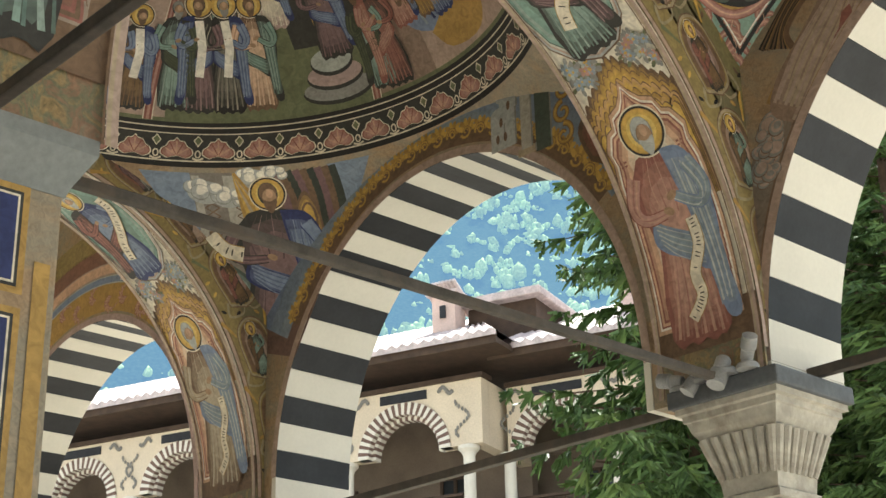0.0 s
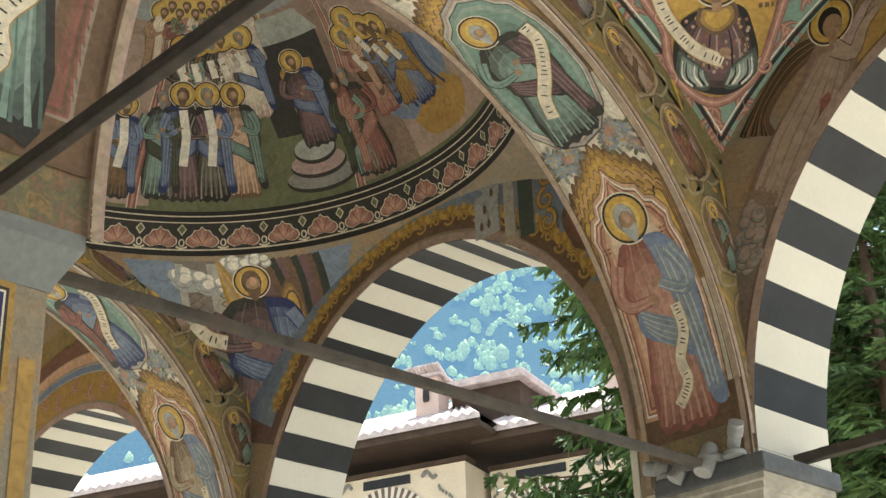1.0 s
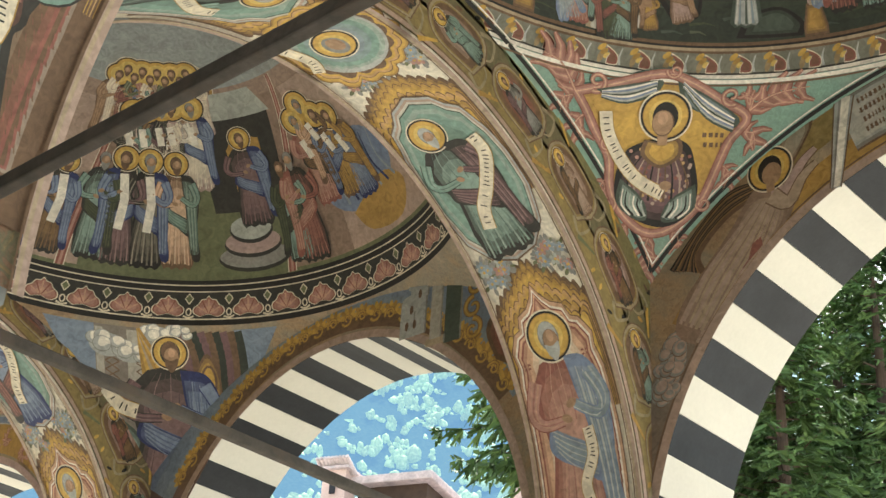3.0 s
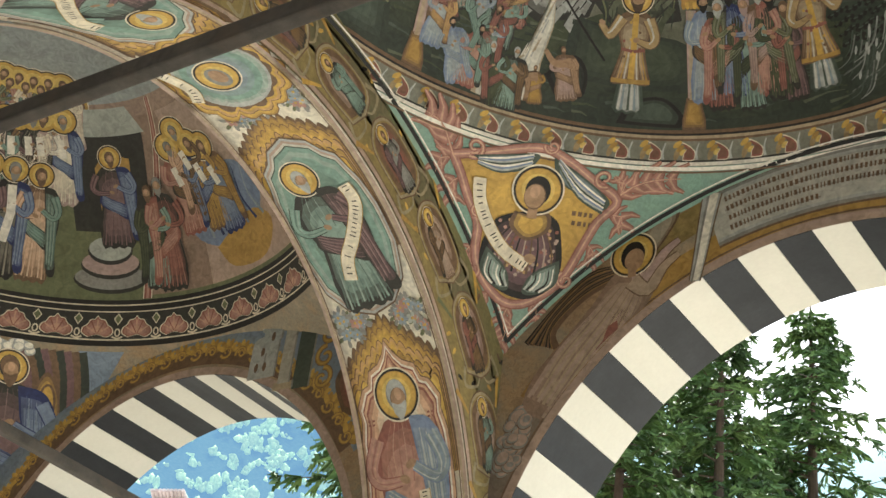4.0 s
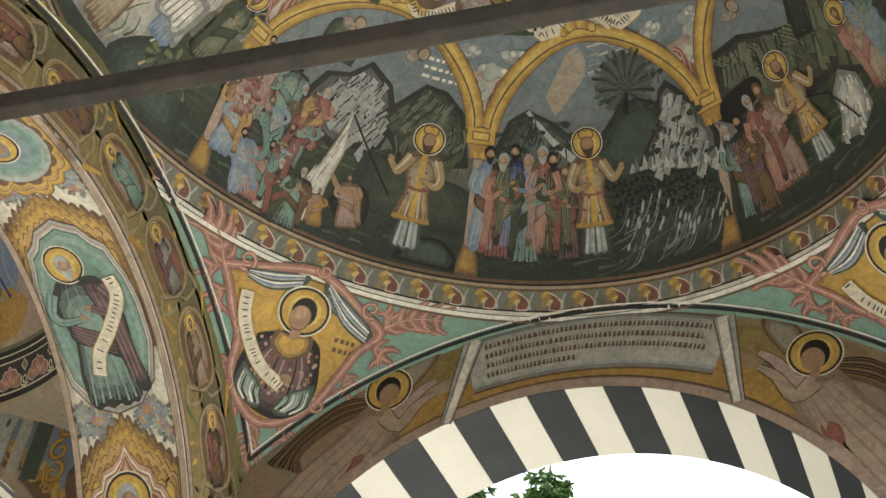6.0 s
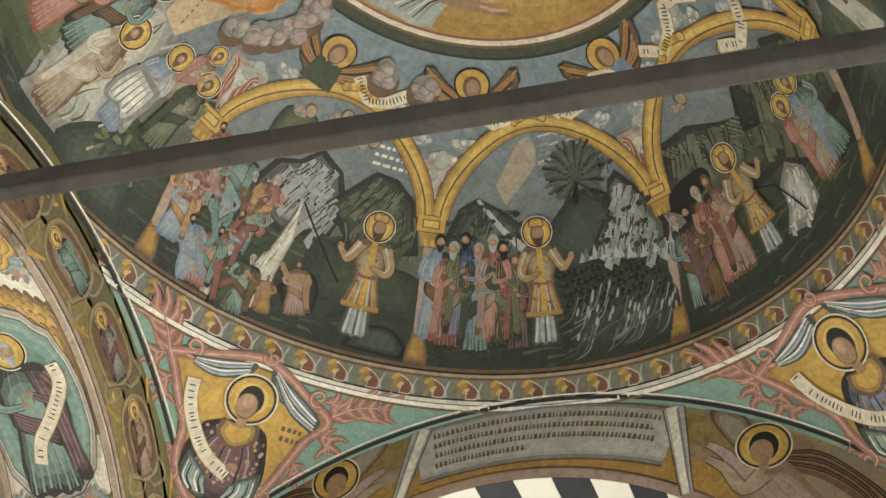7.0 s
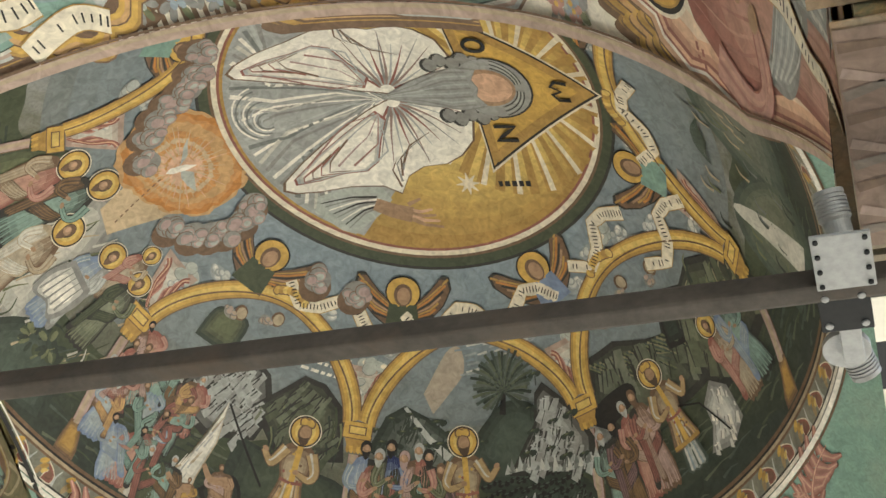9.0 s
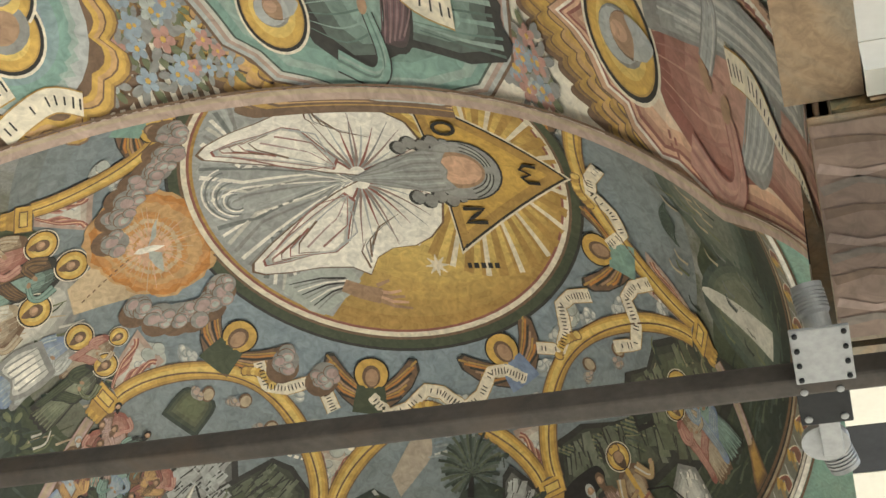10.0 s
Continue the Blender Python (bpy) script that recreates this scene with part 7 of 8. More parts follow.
for k in range(16):
    cv = Canvas(on_dome2(146 - 1.9 * k))
    v = 1.5 + 0.06 * (k % 3)
    for r, pig, ly in ((0.075, "cream", 3), (0.068, "ochre", 4), (0.05, "brown", 5)):
        cv.oval(0, v, r, r, pig, ly + k % 3, 0, 16)
    cv.done("painted_halo", dome_far)
cv = Canvas(on_dome2(111))
for k, (w, pig) in enumerate(((0.5, "grey"), (0.4, "mauve"), (0.3, "pale"))):
    cv.oval(-0.03, 0.4 + 0.09 * k, w / 2, 0.085, "dark", 8 + 2 * k, 0, 24)
    cv.oval(-0.03, 0.415 + 0.09 * k, w / 2 - 0.008, 0.075, pig, 9 + 2 * k, 0, 24)
cv.poly([(-0.06, 0.62), (-0.08, 1.1), (0.0, 1.2), (0.16, 1.15), (0.14, 0.62)], "ochre", 14)
cv.poly([(-0.25, 0.7), (-0.27, 1.3), (0.28, 1.3), (0.25, 0.7)], "dark", 7)
cv.poly([(-0.3, 1.3), (-0.2, 1.48), (0.2, 1.48), (0.3, 1.3)], "pale", 8)
figure(cv, 0.03, 0.6, 0.62, "violet", "blue", 15, "halo", wide=1.5, seed=9, halo_r=0.12)
cv.done("painted_throne", dome_far)

# over the next arch: blue sky, a gilded scroll border, towers and a lattice
cv = Canvas(on_front)
edge = [(-5.973 - 1.528 * math.cos(math.pi * i / 60), 3.85 + 1.528 * 1.081 * math.sin(math.pi * i / 60)) for i in range(61)]
cv.poly([(-7.6, 4.7), (-7.6, 5.95), (-6.7, 6.0), (-6.5, 5.6), (-6.9, 5.2), (-7.3, 4.6)], tone("brown", "violet", 0.5), 1)
for k, (r, pig) in enumerate(((1.70, tone("blue", "azure", 0.7)), (1.80, tone("blue", "azure", 0.4)), (1.92, "blue"), (2.04, "blue"))):
    cv.strip([(-5.973 - r * math.cos(radians(30 + 118 * i / 40)), 3.85 + (r + 0.16) * math.sin(radians(30 + 118 * i / 40))) for i in range(41)], 0.15, pig, 2 + 0.2 * k)
cv.strip(edge, 0.05, "dusk", 5)
cv.strip([(-5.973 - 1.60 * math.cos(radians(34 + 112 * i / 40)), 3.85 + 1.745 * math.sin(radians(34 + 112 * i / 40))) for i in range(41)], (0.10, 0.10), "brown", 4)
for i in range(26):
    q = radians(36 + 108 * i / 25)
    a, b = -5.973 - 1.625 * math.cos(q), 3.85 + 1.775 * math.sin(q)
    out = math.pi - q
    for k in range(6):
        e = out + (k - 2.5) * 0.5
        cv.oval(a + 0.05 * math.cos(e), b + 0.05 * math.sin(e), 0.04, 0.018, ("ochre", "gold")[k % 2], 6 + 0.1 * k, e, 10)
    volute(cv, a, b, 0.045, math.degrees(out) + 120, 1 if i % 2 else -1, 7, ("brown", "ochre", "gold"))
cv.done("painted_band", wall_front_2)
cv = Canvas(on_pend(CX2, CY2, -0.253, 130.5))
cv.poly([(-0.75, 0.95), (0.7, 0.95), (0.45, 0.5), (0.2, 0.1), (0.0, -0.2), (-0.2, 0.1), (-0.5, 0.5)], tone("brown", "violet", 0.4), 0)
cv.poly([(0.42, 1.0), (0.72, 1.0), (0.56, 0.66), (0.40, 0.6)], tone("blue", "azure", 0.4), 1)
cv.poly([(-0.8, 1.0), (-0.48, 1.0), (-0.46, 0.5), (-0.6, 0.6)], tone("blue", "azure", 0.4), 1)
cv.poly([(-0.48, 0.45), (-0.48, 1.0), (-0.10, 1.0), (-0.10, 0.3), (-0.3, 0.2)], tone("grey", "brown", 0.4), 1.2)
for x in (-0.45, -0.25, -0.2):
    cv.strip([(x, 0.35), (x, 0.98)], 0.05, tone("cool", "tan", 0.4), 2)
    for k in range(7):
        cv.strip([(x + 0.03, 0.45 + 0.06 * k), (x + 0.12, 0.51 + 0.06 * k)], 0.008, "brown", 2.4)
        cv.strip([(x + 0.03, 0.51 + 0.06 * k), (x + 0.12, 0.45 + 0.06 * k)], 0.008, "brown", 2.6)
for x, z, r in ((-0.40, 0.86, 0.14), (-0.26, 0.82, 0.12), (-0.08, 0.95, 0.12), (0.06, 0.98, 0.09)):
    cloud(cv, x, z, r, r * 0.7, 3, ("grey", "cool", "white", "white"), 4)
for k in range(7):
    cv.strip(eased([(-0.2, 1.0), (-0.19 + 0.012 * k, 0.86), (-0.17 + 0.03 * k, 0.68)]), (0.02, 0.03), ("ochre", "gold", "tan")[k % 3], 7 + 0.1 * k)
# dark hangings behind the throne
for k in range(9):
    cv.strip(eased([(0.05 + 0.05 * k, 0.99), (0.12 + 0.045 * k, 0.80), (0.14 + 0.045 * k, 0.5)]), (0.05, 0.07), ("violet", "brown", "gloom")[k % 3], 4 + 0.1 * k)
figure(cv, 0.0, -0.32, 1.27, "violet", "blue", 12, "halo", wide=1.6, seed=5, halo_r=0.09)
shaded(cv, eased([(0.18, 0.45), (0.16, 0.68), (0.24, 0.84), (0.33, 0.66), (0.34, 0.4)]), "brown", "gold", 8, 4)
cv.ring(0.25, 0.62, 0.05, 0.13, 0.016, "brown", 11)
cv.oval(0.33, 0.36, 0.09, 0.09, "brown", 22)
cv.oval(0.33, 0.36, 0.08, 0.08, "gold", 22.6)
cv.oval(0.33, 0.36, 0.05, 0.05, "red", 23.2)
shaded(cv, eased([(-0.52, 0.42), (-0.3, 0.34), (-0.18, 0.2), (-0.16, -0.1), (-0.28, 0.06)]), "slate", tone("teal", "grey", 0.4), 9, 3)
scroll(cv, eased([(-0.42, 0.56), (-0.34, 0.46), (-0.22, 0.42)]), 0.10, 24, 4)
shaded(cv, eased([(-0.04, -0.22), (0.0, -0.34), (0.1, -0.36), (0.14, -0.22), (0.04, -0.16)]), "ochre", "gold", 24, 3)
cv.done("painted_seated_figure", pend_far)
cv = Canvas(on_front)
for x, w, z0, z1, pig in ((-5.40, 0.10, 5.42, 5.52, "dusk"), (-5.36, 0.20, 5.36, 5.60, "cool"), (-5.32, 0.14, 5.60, 5.68, "cool"), (-5.18, 0.085, 5.30, 5.80, tone("cool", "tan", 0.4)), (-5.18, 0.14, 5.26, 5.31, "tan"), (-5.18, 0.13, 5.78, 5.83, "tan"), (-5.05, 0.12, 5.25, 5.85, "slate")):
    ly = 8 + 3 * abs(x + 5.0) + 2 * (z1 - 5.0)
    cv.poly([(x - w / 2, z0), (x - w / 2, z1), (x + w / 2, z1), (x + w / 2, z0)], pig, ly)
    cv.strip([(x + w / 2, z0), (x + w / 2, z1)], 0.012, "grey", ly + 1.5)
for x, z in ((-5.36, 5.60), (-5.32, 5.68)):
    cv.oval(x, z, 0.09, 0.035, "cool", 15 + z, 0, 16)
for x, z in ((-5.40, 5.43), (-5.34, 5.43), (-5.37, 5.53), (-5.31, 5.62)):
    cv.oval(x, z, 0.014, 0.03, "brown", 24, 0, 12)
for k in range(9):
    cv.strip([(-5.10, 5.28 + 0.06 * k), (-5.00, 5.34 + 0.06 * k)], 0.008, "tan", 9)
    cv.strip([(-5.10, 5.34 + 0.06 * k), (-5.00, 5.28 + 0.06 * k)], 0.008, "tan", 9.2)
for k in range(4):
    volute(cv, -4.90, 5.28 + 0.14 * k, 0.07, 90, 1 if k % 2 else -1, 9, ("brown", "ochre", "gold"))
shaded(cv, eased([(-4.72, 5.05), (-4.80, 5.25), (-4.70, 5.36), (-4.5, 5.2), (-4.46, 4.9)]), "brown", "red", 8, 3)
cv.done("painted_tower", wall_front_2)

cv = Canvas(on_front)
cv.strip([(ARCH3[0] - 1.625 * math.cos(math.pi * i / 60), 3.80 + 1.625 * 1.081 * math.sin(math.pi * i / 60)) for i in range(61)], 0.05, "mauve", 5)
cv.strip([(ARCH3[0] - 1.78 * math.cos(math.pi * i / 60), 3.80 + 1.78 * 1.081 * math.sin(math.pi * i / 60)) for i in range(61)], 0.24, "ochre", 2)
for i in range(24):
    q = math.pi * (i + 0.5) / 24
    leafwork(cv, ARCH3[0] - 1.78 * math.cos(q), 3.80 + 1.92 * math.sin(q), 0.14, 90 + math.degrees(q), 3 + i % 3, ("rose", "peach"), 1 if i % 2 else -1)
for r, w, pig, ly in ((1.93, 0.07, "cool", 8), (1.93, 0.05, "blue", 8.6), (2.02, 0.10, "dusk", 8), (2.02, 0.08, "peach", 8.6), (2.14, 0.14, tone("red", "brown", 0.5), 7), (2.30, 0.20, tone("leaf", "ochre", 0.5), 7)):
    cv.strip([(ARCH3[0] - r * math.cos(radians(70 + 92 * i / 30)), 3.80 + (r + 0.13) * math.sin(radians(70 + 92 * i / 30))) for i in range(31)], w, pig, ly)
cv.bars(lambda d, r: (ARCH3[0] + 1.93 * math.cos(0.5 + d / 1.93), 3.80 + 2.06 * math.sin(0.5 + d / 1.93)), 1, 1.6, 0.03, "cream", 10, 3, (0.03, 0.07))
scroll(cv, eased([(ARCH3[0] + 2.02 * math.cos(q), 3.80 + 2.15 * math.sin(q)) for q in (0.95, 0.85, 0.75, 0.65, 0.55)]), 0.13, 11, 6)
for k in range(7):
    q = 0.42 + 0.14 * k
    a, b = ARCH3[0] + 2.22 * math.cos(q), 3.80 + 2.36 * math.sin(q)
    rayed_halo(cv, a, b, 0.07, 11)
    cv.oval(a, b, 0.035, 0.045, "flesh", 15)
    shaded(cv, eased([(a - 0.09, b - 0.06), (a - 0.1, b - 0.2), (a + 0.1, b - 0.2), (a + 0.09, b - 0.06)]), "brown", ("teal", "rose", "blue", "ochre")[k % 4], 11, 3)
cv.done("painted_band", wall_front_3)
# blue panels on the square pier
for x0 in (0,):
    cv = Canvas(lambda u, v, off: (-3.67 + off, u, v))
    for z0, z1 in ((3.09, 3.42), (2.2, 3.05), (1.2, 2.1)):
        for m, pig, ly in ((0.0, "ochre", 1), (0.02, "dark", 2), (0.03, "cream", 3), (0.037, "navy", 4)):
            cv.poly([(1.25 + m, z0 + m), (1.25 + m, z1 - m), (1.845 - m, z1 - m), (1.845 - m, z0 + m)], pig, ly)
        cv.oval(1.6, (z0 + z1) / 2 + 0.1, 0.12, 0.12, "halo", 5)
        cv.oval(1.6, (z0 + z1) / 2 - 0.12, 0.14, 0.2, "red", 6)
    cv.strip([(1.90, 0.2 + 0.3 * i) for i in range(11)], 0.05, "ochre", 2)
    cv.done("painted_panel", wall_panel_owner)
# the wall over the pier: stone courses and a robed shape
cv = Canvas(lambda u, v, off: (-3.70 + off, u, v))
for r in range(9):
    for k in range(3):
        y = 1.1 + 0.32 * k + 0.16 * (r % 2)
        cv.poly([(y, SPRING + 0.16 * r + 0.01), (y, SPRING + 0.16 * r + 0.15), (min(1.98, y + 0.3), SPRING + 0.16 * r + 0.15), (min(1.98, y + 0.3), SPRING + 0.16 * r + 0.01)], "brown", 1)
cv.strip([(1.985, SPRING + 0.1 * i) for i in range(22)], 0.022, "brown", 3)
figure(cv, 1.55, SPRING + 0.25, 1.5, "teal", "red", 4, "halo", wide=1.1, seed=3)
for s in (-0.1, 0.1):
    cv.strip([(1.55 + s, SPRING + 0.5), (1.55 + s, SPRING + 0.28), (1.6 + s, SPRING + 0.2)], 0.09, "ochre", 12)
cv.done("painted_figure", wall_over_pier)

# ---- spotlights on the tie rod at the corner ----
M_ALU = plain("grey_lacquered_metal", (0.33, 0.33, 0.32), 0.5, 0.08, 8.0, 80.0, 0.05, 0.2, 0.5)
M_DARKMETAL = plain("dark_metal_plate", (0.02, 0.02, 0.02), 0.7, 0.2, 10.0, 80.0, 0.05, 0.3, 0.5)
M_LENS = plain("dull_lamp_glass", (0.25, 0.25, 0.24), 0.2, 0.1, 8.0, 60.0, 0.02)


def turned(prof, n=28):
    """A turned body: rings of (radius, height) about the z axis."""
    bm = bmesh.new()
    rings = [[bm.verts.new((r * math.cos(math.tau * i / n), r * math.sin(math.tau * i / n), z)) for i in range(n)] for r, z in prof]
    for p, q in zip(rings, rings[1:]):
        for i in range(n):
            bm.faces.new((p[i], p[(i + 1) % n], q[(i + 1) % n], q[i]))
    bm.faces.new(rings[0][::-1])
    bm.faces.new(rings[-1])
    bmesh.ops.recalc_face_normals(bm, faces=bm.faces)
    return bm


def spotlight(base, aim, size, material, label):
    """A lamp holder on a round foot, pointing along aim."""
    t = empty("spotlight", label, "spotlight", "spotlights of the gallery", base)
    part("foot", turned([(size * 0.75, 0), (size * 0.75, size * 0.25), (size * 0.62, size * 0.4), (size * 0.3, size * 0.45)]), material, t, smooth=False)
    part("joint", turned([(size * 0.22, size * 0.4), (size * 0.24, size * 0.7), (size * 0.22, size * 1.0)], 16), material, t)
    prof = [(size * 0.35, size * 0.1), (size * 0.42, size * 0.2), (size * 0.44, size * 0.9)]
    for k in range(6):
        z = size * (1.0 + 0.12 * k)
        prof += [(size * 0.52, z), (size * 0.52, z + size * 0.07), (size * 0.47, z + size * 0.075), (size * 0.47, z + size * 0.115)]
    prof += [(size * 0.5, size * 1.75), (size * 0.5, size * 1.9), (size * 0.2, size * 1.95)]
    body = part("housing", turned(prof), material, t)
    body.matrix_local = Matrix.Translation((0, 0, size * 0.8)) @ Vector(aim).to_track_quat("Z", "Y").to_matrix().to_4x4() @ Matrix.Translation((0, 0, -size * 0.3))
    lens = part("lens", turned([(size * 0.36, 0), (size * 0.36, size * 0.03), (size * 0.1, size * 0.05)]), M_LENS, body)
    lens.location = (0, 0, size * 0.08)
    return t


spotlight((0.085, 1.46, 3.418), (-0.15, -0.62, 0.75), 0.047, M_ALU, "grey metal spotlight on the tie rod, pointing upwards")
spotlight((0.068, 1.655, 3.43), (0.25, 0.75, -0.25), 0.048, M_ALU, "grey spotlight hanging beside the corner column")
plate = empty("lamp_bracket", "pierced metal bracket plates clamped to the tie rod", "bracket")
part("plate", box_bm(0.038, 0.114, 1.522, 1.60, 3.415, 3.421, 0.002), M_DARKMETAL, plate, "dark steel plate")
part("clamp", box_bm(0.042, 0.126, 1.405, 1.507, 3.404, 3.410, 0.002), M_ALU, plate, "light grey clamp plate")
part("strap", box_bm(0.062, 0.094, 1.60, 1.67, 3.417, 3.423, 0.002), M_ALU, plate, "grey strap")
for k in range(8):
    row, col = divmod(k, 2)
    b = part("bolt", turned([(0.004, 0), (0.004, 0.004), (0.002, 0.005)], 8), M_DARKMETAL, plate)
    b.matrix_local = pose(0.050 + 0.068 * col, 1.414 + 0.028 * row, 3.4045, 180)
for k in range(4):
    b = part("bolt", turned([(0.006, 0), (0.006, 0.003), (0.003, 0.004)], 8), M_ALU, plate)
    b.matrix_local = pose(0.050 + 0.052 * (k % 2), 1.532 + 0.055 * (k // 2), 3.4155, 180)
# floodlights on the slab of the column
for i, (x, y, aim, s) in enumerate(((-4.02, 5.45, (-0.5, -0.5, -0.9), 0.075), (-3.86, 5.41, (-0.1, -0.5, -1.0), 0.085), (-3.73, 5.41, (0.5, -0.4, 0.6), 0.07), (-4.16, 5.47, (-0.9, -0.2, 0.2), 0.07))):
    spotlight((x, y, SPRING + 0.0), aim, s, M_ALU, "small grey spotlight standing on the column's slab")

# ---- outside ----
M_TILE = plain("pale_clay_tiles", (0.50, 0.43, 0.42), 0.8, 0.25, 3.0, 12.0, 0.3)
M_RENDER = plain("cream_render", (0.62, 0.53, 0.40), 0.85, 0.1, 0.6, 20.0, 0.2)
M_PINK = plain("pink_render", (0.64, 0.49, 0.43), 0.85, 0.12, 1.0, 20.0, 0.2)
M_WOOD = plain("dark_brown_timber", (0.06, 0.038, 0.025), 0.7, 0.3, 3.0, 30.0, 0.3)
M_BRICK = plain("red_brown_brick", (0.15, 0.095, 0.075), 0.85, 0.2, 6.0, 30.0, 0.3)
M_ORN = plain("grey_painted_ornament", (0.20, 0.19, 0.17), 0.8, 0.2, 8.0, 40.0, 0.1)
# brown darkened to put the gallery's inner shade into the wall colour
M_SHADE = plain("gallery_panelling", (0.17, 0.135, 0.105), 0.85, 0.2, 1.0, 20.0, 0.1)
M_GLASS = plain("dark_window_glass", (0.03, 0.035, 0.04), 0.1, 0.2, 2.0, 20.0, 0.0, 0.0, 0.5)
ground = tagged(box("ground", -1500, 1500, -1500, 1500, -1.5, -0.2, M_FLOOR), "sunlit stone paved courtyard", "ground", kind="structure")

BU, BV = Vector((-0.943, -0.332, 0)), Vector((-0.332, 0.943, 0))
EAVE = 14.9


def house(label, corner, first, count, step, depth, length0, length1, dz=0.0):
    """A galleried wing: corner is the outer corner of its front, arches run to the left (positive) of it."""
    h = empty("monastery_wing", label, "building", "wings round the courtyard")
    org = Matrix((( BU.x, BV.x, 0, corner[0]), (BU.y, BV.y, 0, corner[1]), (0, 0, 1, dz), (0, 0, 0, 1)))

    def add(name, bm, m, par=h, lab=""):
        o = part(name, bm, m, par, lab)
        if par is h:
            o.matrix_local = org
        return o
    lo, hi = length0, length1
    top = EAVE - 1.0
    # front wall of the upper gallery with arched openings
    r, zs = 1.15, top - 1.85
    vs, fs = [], []
    xs = [lo] + sum([[first + step * i - r, first + step * i + r] for i in range(count)], []) + [hi]
    for i in range(0, len(xs), 2):
        a, b = xs[i], xs[i + 1]
        if b - a > 0.05:
            add("wall_pier", box_bm(a, b, 0, 0.45, zs, top), M_RENDER)
    for i in range(count):
        c = first + step * i
        n = 20
        vs, fs = [], []
        for y in (0, 0.45):
            for k in range(n + 1):
                q = math.pi * k / n
                vs.append((c - r * math.cos(q), y, zs + r * math.sin(q)))
                vs.append((c - r * math.cos(q), y, top))
        m = 2 * (n + 1)
        for k in range(n):
            fs += [(2 * k, 2 * k + 2, 2 * k + 3, 2 * k + 1), (m + 2 * k, m + 2 * k + 1, m + 2 * k + 3, m + 2 * k + 2), (2 * k, m + 2 * k, m + 2 * k + 2, 2 * k + 2)]
        o = mesh_ob("wall", vs, fs, M_RENDER, False, h)
        o.matrix_local = org
        # striped brick surround, two rings of wedges
        for ring, (r0, r1, dy, nn) in enumerate(((r - 0.02, r + 0.32, -0.05, 41), (r - 0.14, r - 0.02, 0.18, 35))):
            for col in (0, 1):
                v2, f2 = [], []
                for k in range(nn):
                    if k % 2 != col:
                        continue
                    a0, a1 = math.pi * k / nn, math.pi * (k + 1) / nn
                    b0 = len(v2)
                    for y in (dy, dy + 0.3):
                        for a in (a0, a1):
                            for rr in (r0, r1):
                                v2.append((c - rr * math.cos(a), y, zs + rr * math.sin(a)))
                    f2 += [tuple(b0 + q for q in f) for f in ((0, 2, 3, 1), (4, 5, 7, 6), (0, 4, 6, 2), (1, 3, 7, 5), (0, 1, 5, 4), (2, 6, 7, 3))]
                o = mesh_ob("arch_bricks", v2, f2, M_WHITE if col == 0 else M_BRICK, False, h)
                o.matrix_local = org
        # column between the arches, railing, back wall with a window
        bm = turned([(0.24, 0), (0.24, 0.12), (0.17, 0.2), (0.165, 1.9), (0.2, 2.0), (0.3, 2.1), (0.3, 2.2)], 16)
        bmesh.ops.translate(bm, vec=(c + step / 2, 0.2, zs - 2.2), verts=bm.verts)
        add("column", bm, M_WHITE)
        for k in range(9):
            add("baluster", box_bm(c - 1.1 + 0.27 * k - 0.02, c - 1.1 + 0.27 * k + 0.02, 0.18, 0.22, zs - 2.2, zs - 1.35), M_WOOD)
        add("handrail", box_bm(c - step / 2 + 0.2, c + step / 2 - 0.2, 0.14, 0.26, zs - 1.35, zs - 1.27), M_WOOD)
        w = add("window", box_bm(c - 0.45, c + 0.45, depth - 0.04, depth + 0.1, zs - 1.3, zs - 0.1), M_GLASS, h, "dark glazed gallery window")
        for a in (-0.45, 0.0, 0.45):
            part("window_frame", box_bm(c + a - 0.05, c + a + 0.05, depth - 0.1, depth - 0.03, zs - 1.35, zs - 0.05), M_WOOD, w)
        for z in (zs - 1.35, zs - 0.7, zs - 0.1):
            part("window_frame", box_bm(c - 0.5, c + 0.5, depth - 0.1, depth - 0.03, z, z + 0.08), M_WOOD, w)
        # frieze panels
        add("frieze_panel", box_bm(c - 0.75, c + 0.75, -0.03, 0.02, top - 0.36, top - 0.1), M_BLACK)
        for s in (-1, 1):
            bm = bmesh.new()
            for k in range(9):
                q = 0.7 * k
                bmesh.ops.create_icosphere(bm, subdivisions=1, radius=0.07, matrix=Matrix.Translation((c + s * (1.15 + 0.05 * k), -0.03, top - 0.22 + 0.1 * math.sin(q))) @ Matrix.Diagonal((1, 0.3, 1, 1)))
            for k in range(14):
                q = 0.55 * k
                bmesh.ops.create_icosphere(bm, subdivisions=1, radius=0.05, matrix=Matrix.Translation((c + s * (step / 2 - 0.08 - 0.2 * math.cos(q)), -0.03, top - 0.6 - 0.075 * k)) @ Matrix.Diagonal((1, 0.3, 1.4, 1)))
            add("ornament", bm, M_ORN)["kind"] = "stuff"
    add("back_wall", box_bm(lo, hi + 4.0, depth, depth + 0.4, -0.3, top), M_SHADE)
    add("end_wall", box_bm(lo, lo + 0.4, 0.46, depth, zs, top), M_RENDER)
    bm = turned([(0.24, 0), (0.24, 0.12), (0.17, 0.2), (0.165, 1.9), (0.2, 2.0), (0.3, 2.1), (0.3, 2.2)], 16)
    bmesh.ops.translate(bm, vec=(first - step / 2, 0.2, zs - 2.2), verts=bm.verts)
    add("column", bm, M_WHITE)
    add("gallery_floor", box_bm(lo, hi, 0, depth, zs - 2.5, zs - 2.2), M_WOOD)
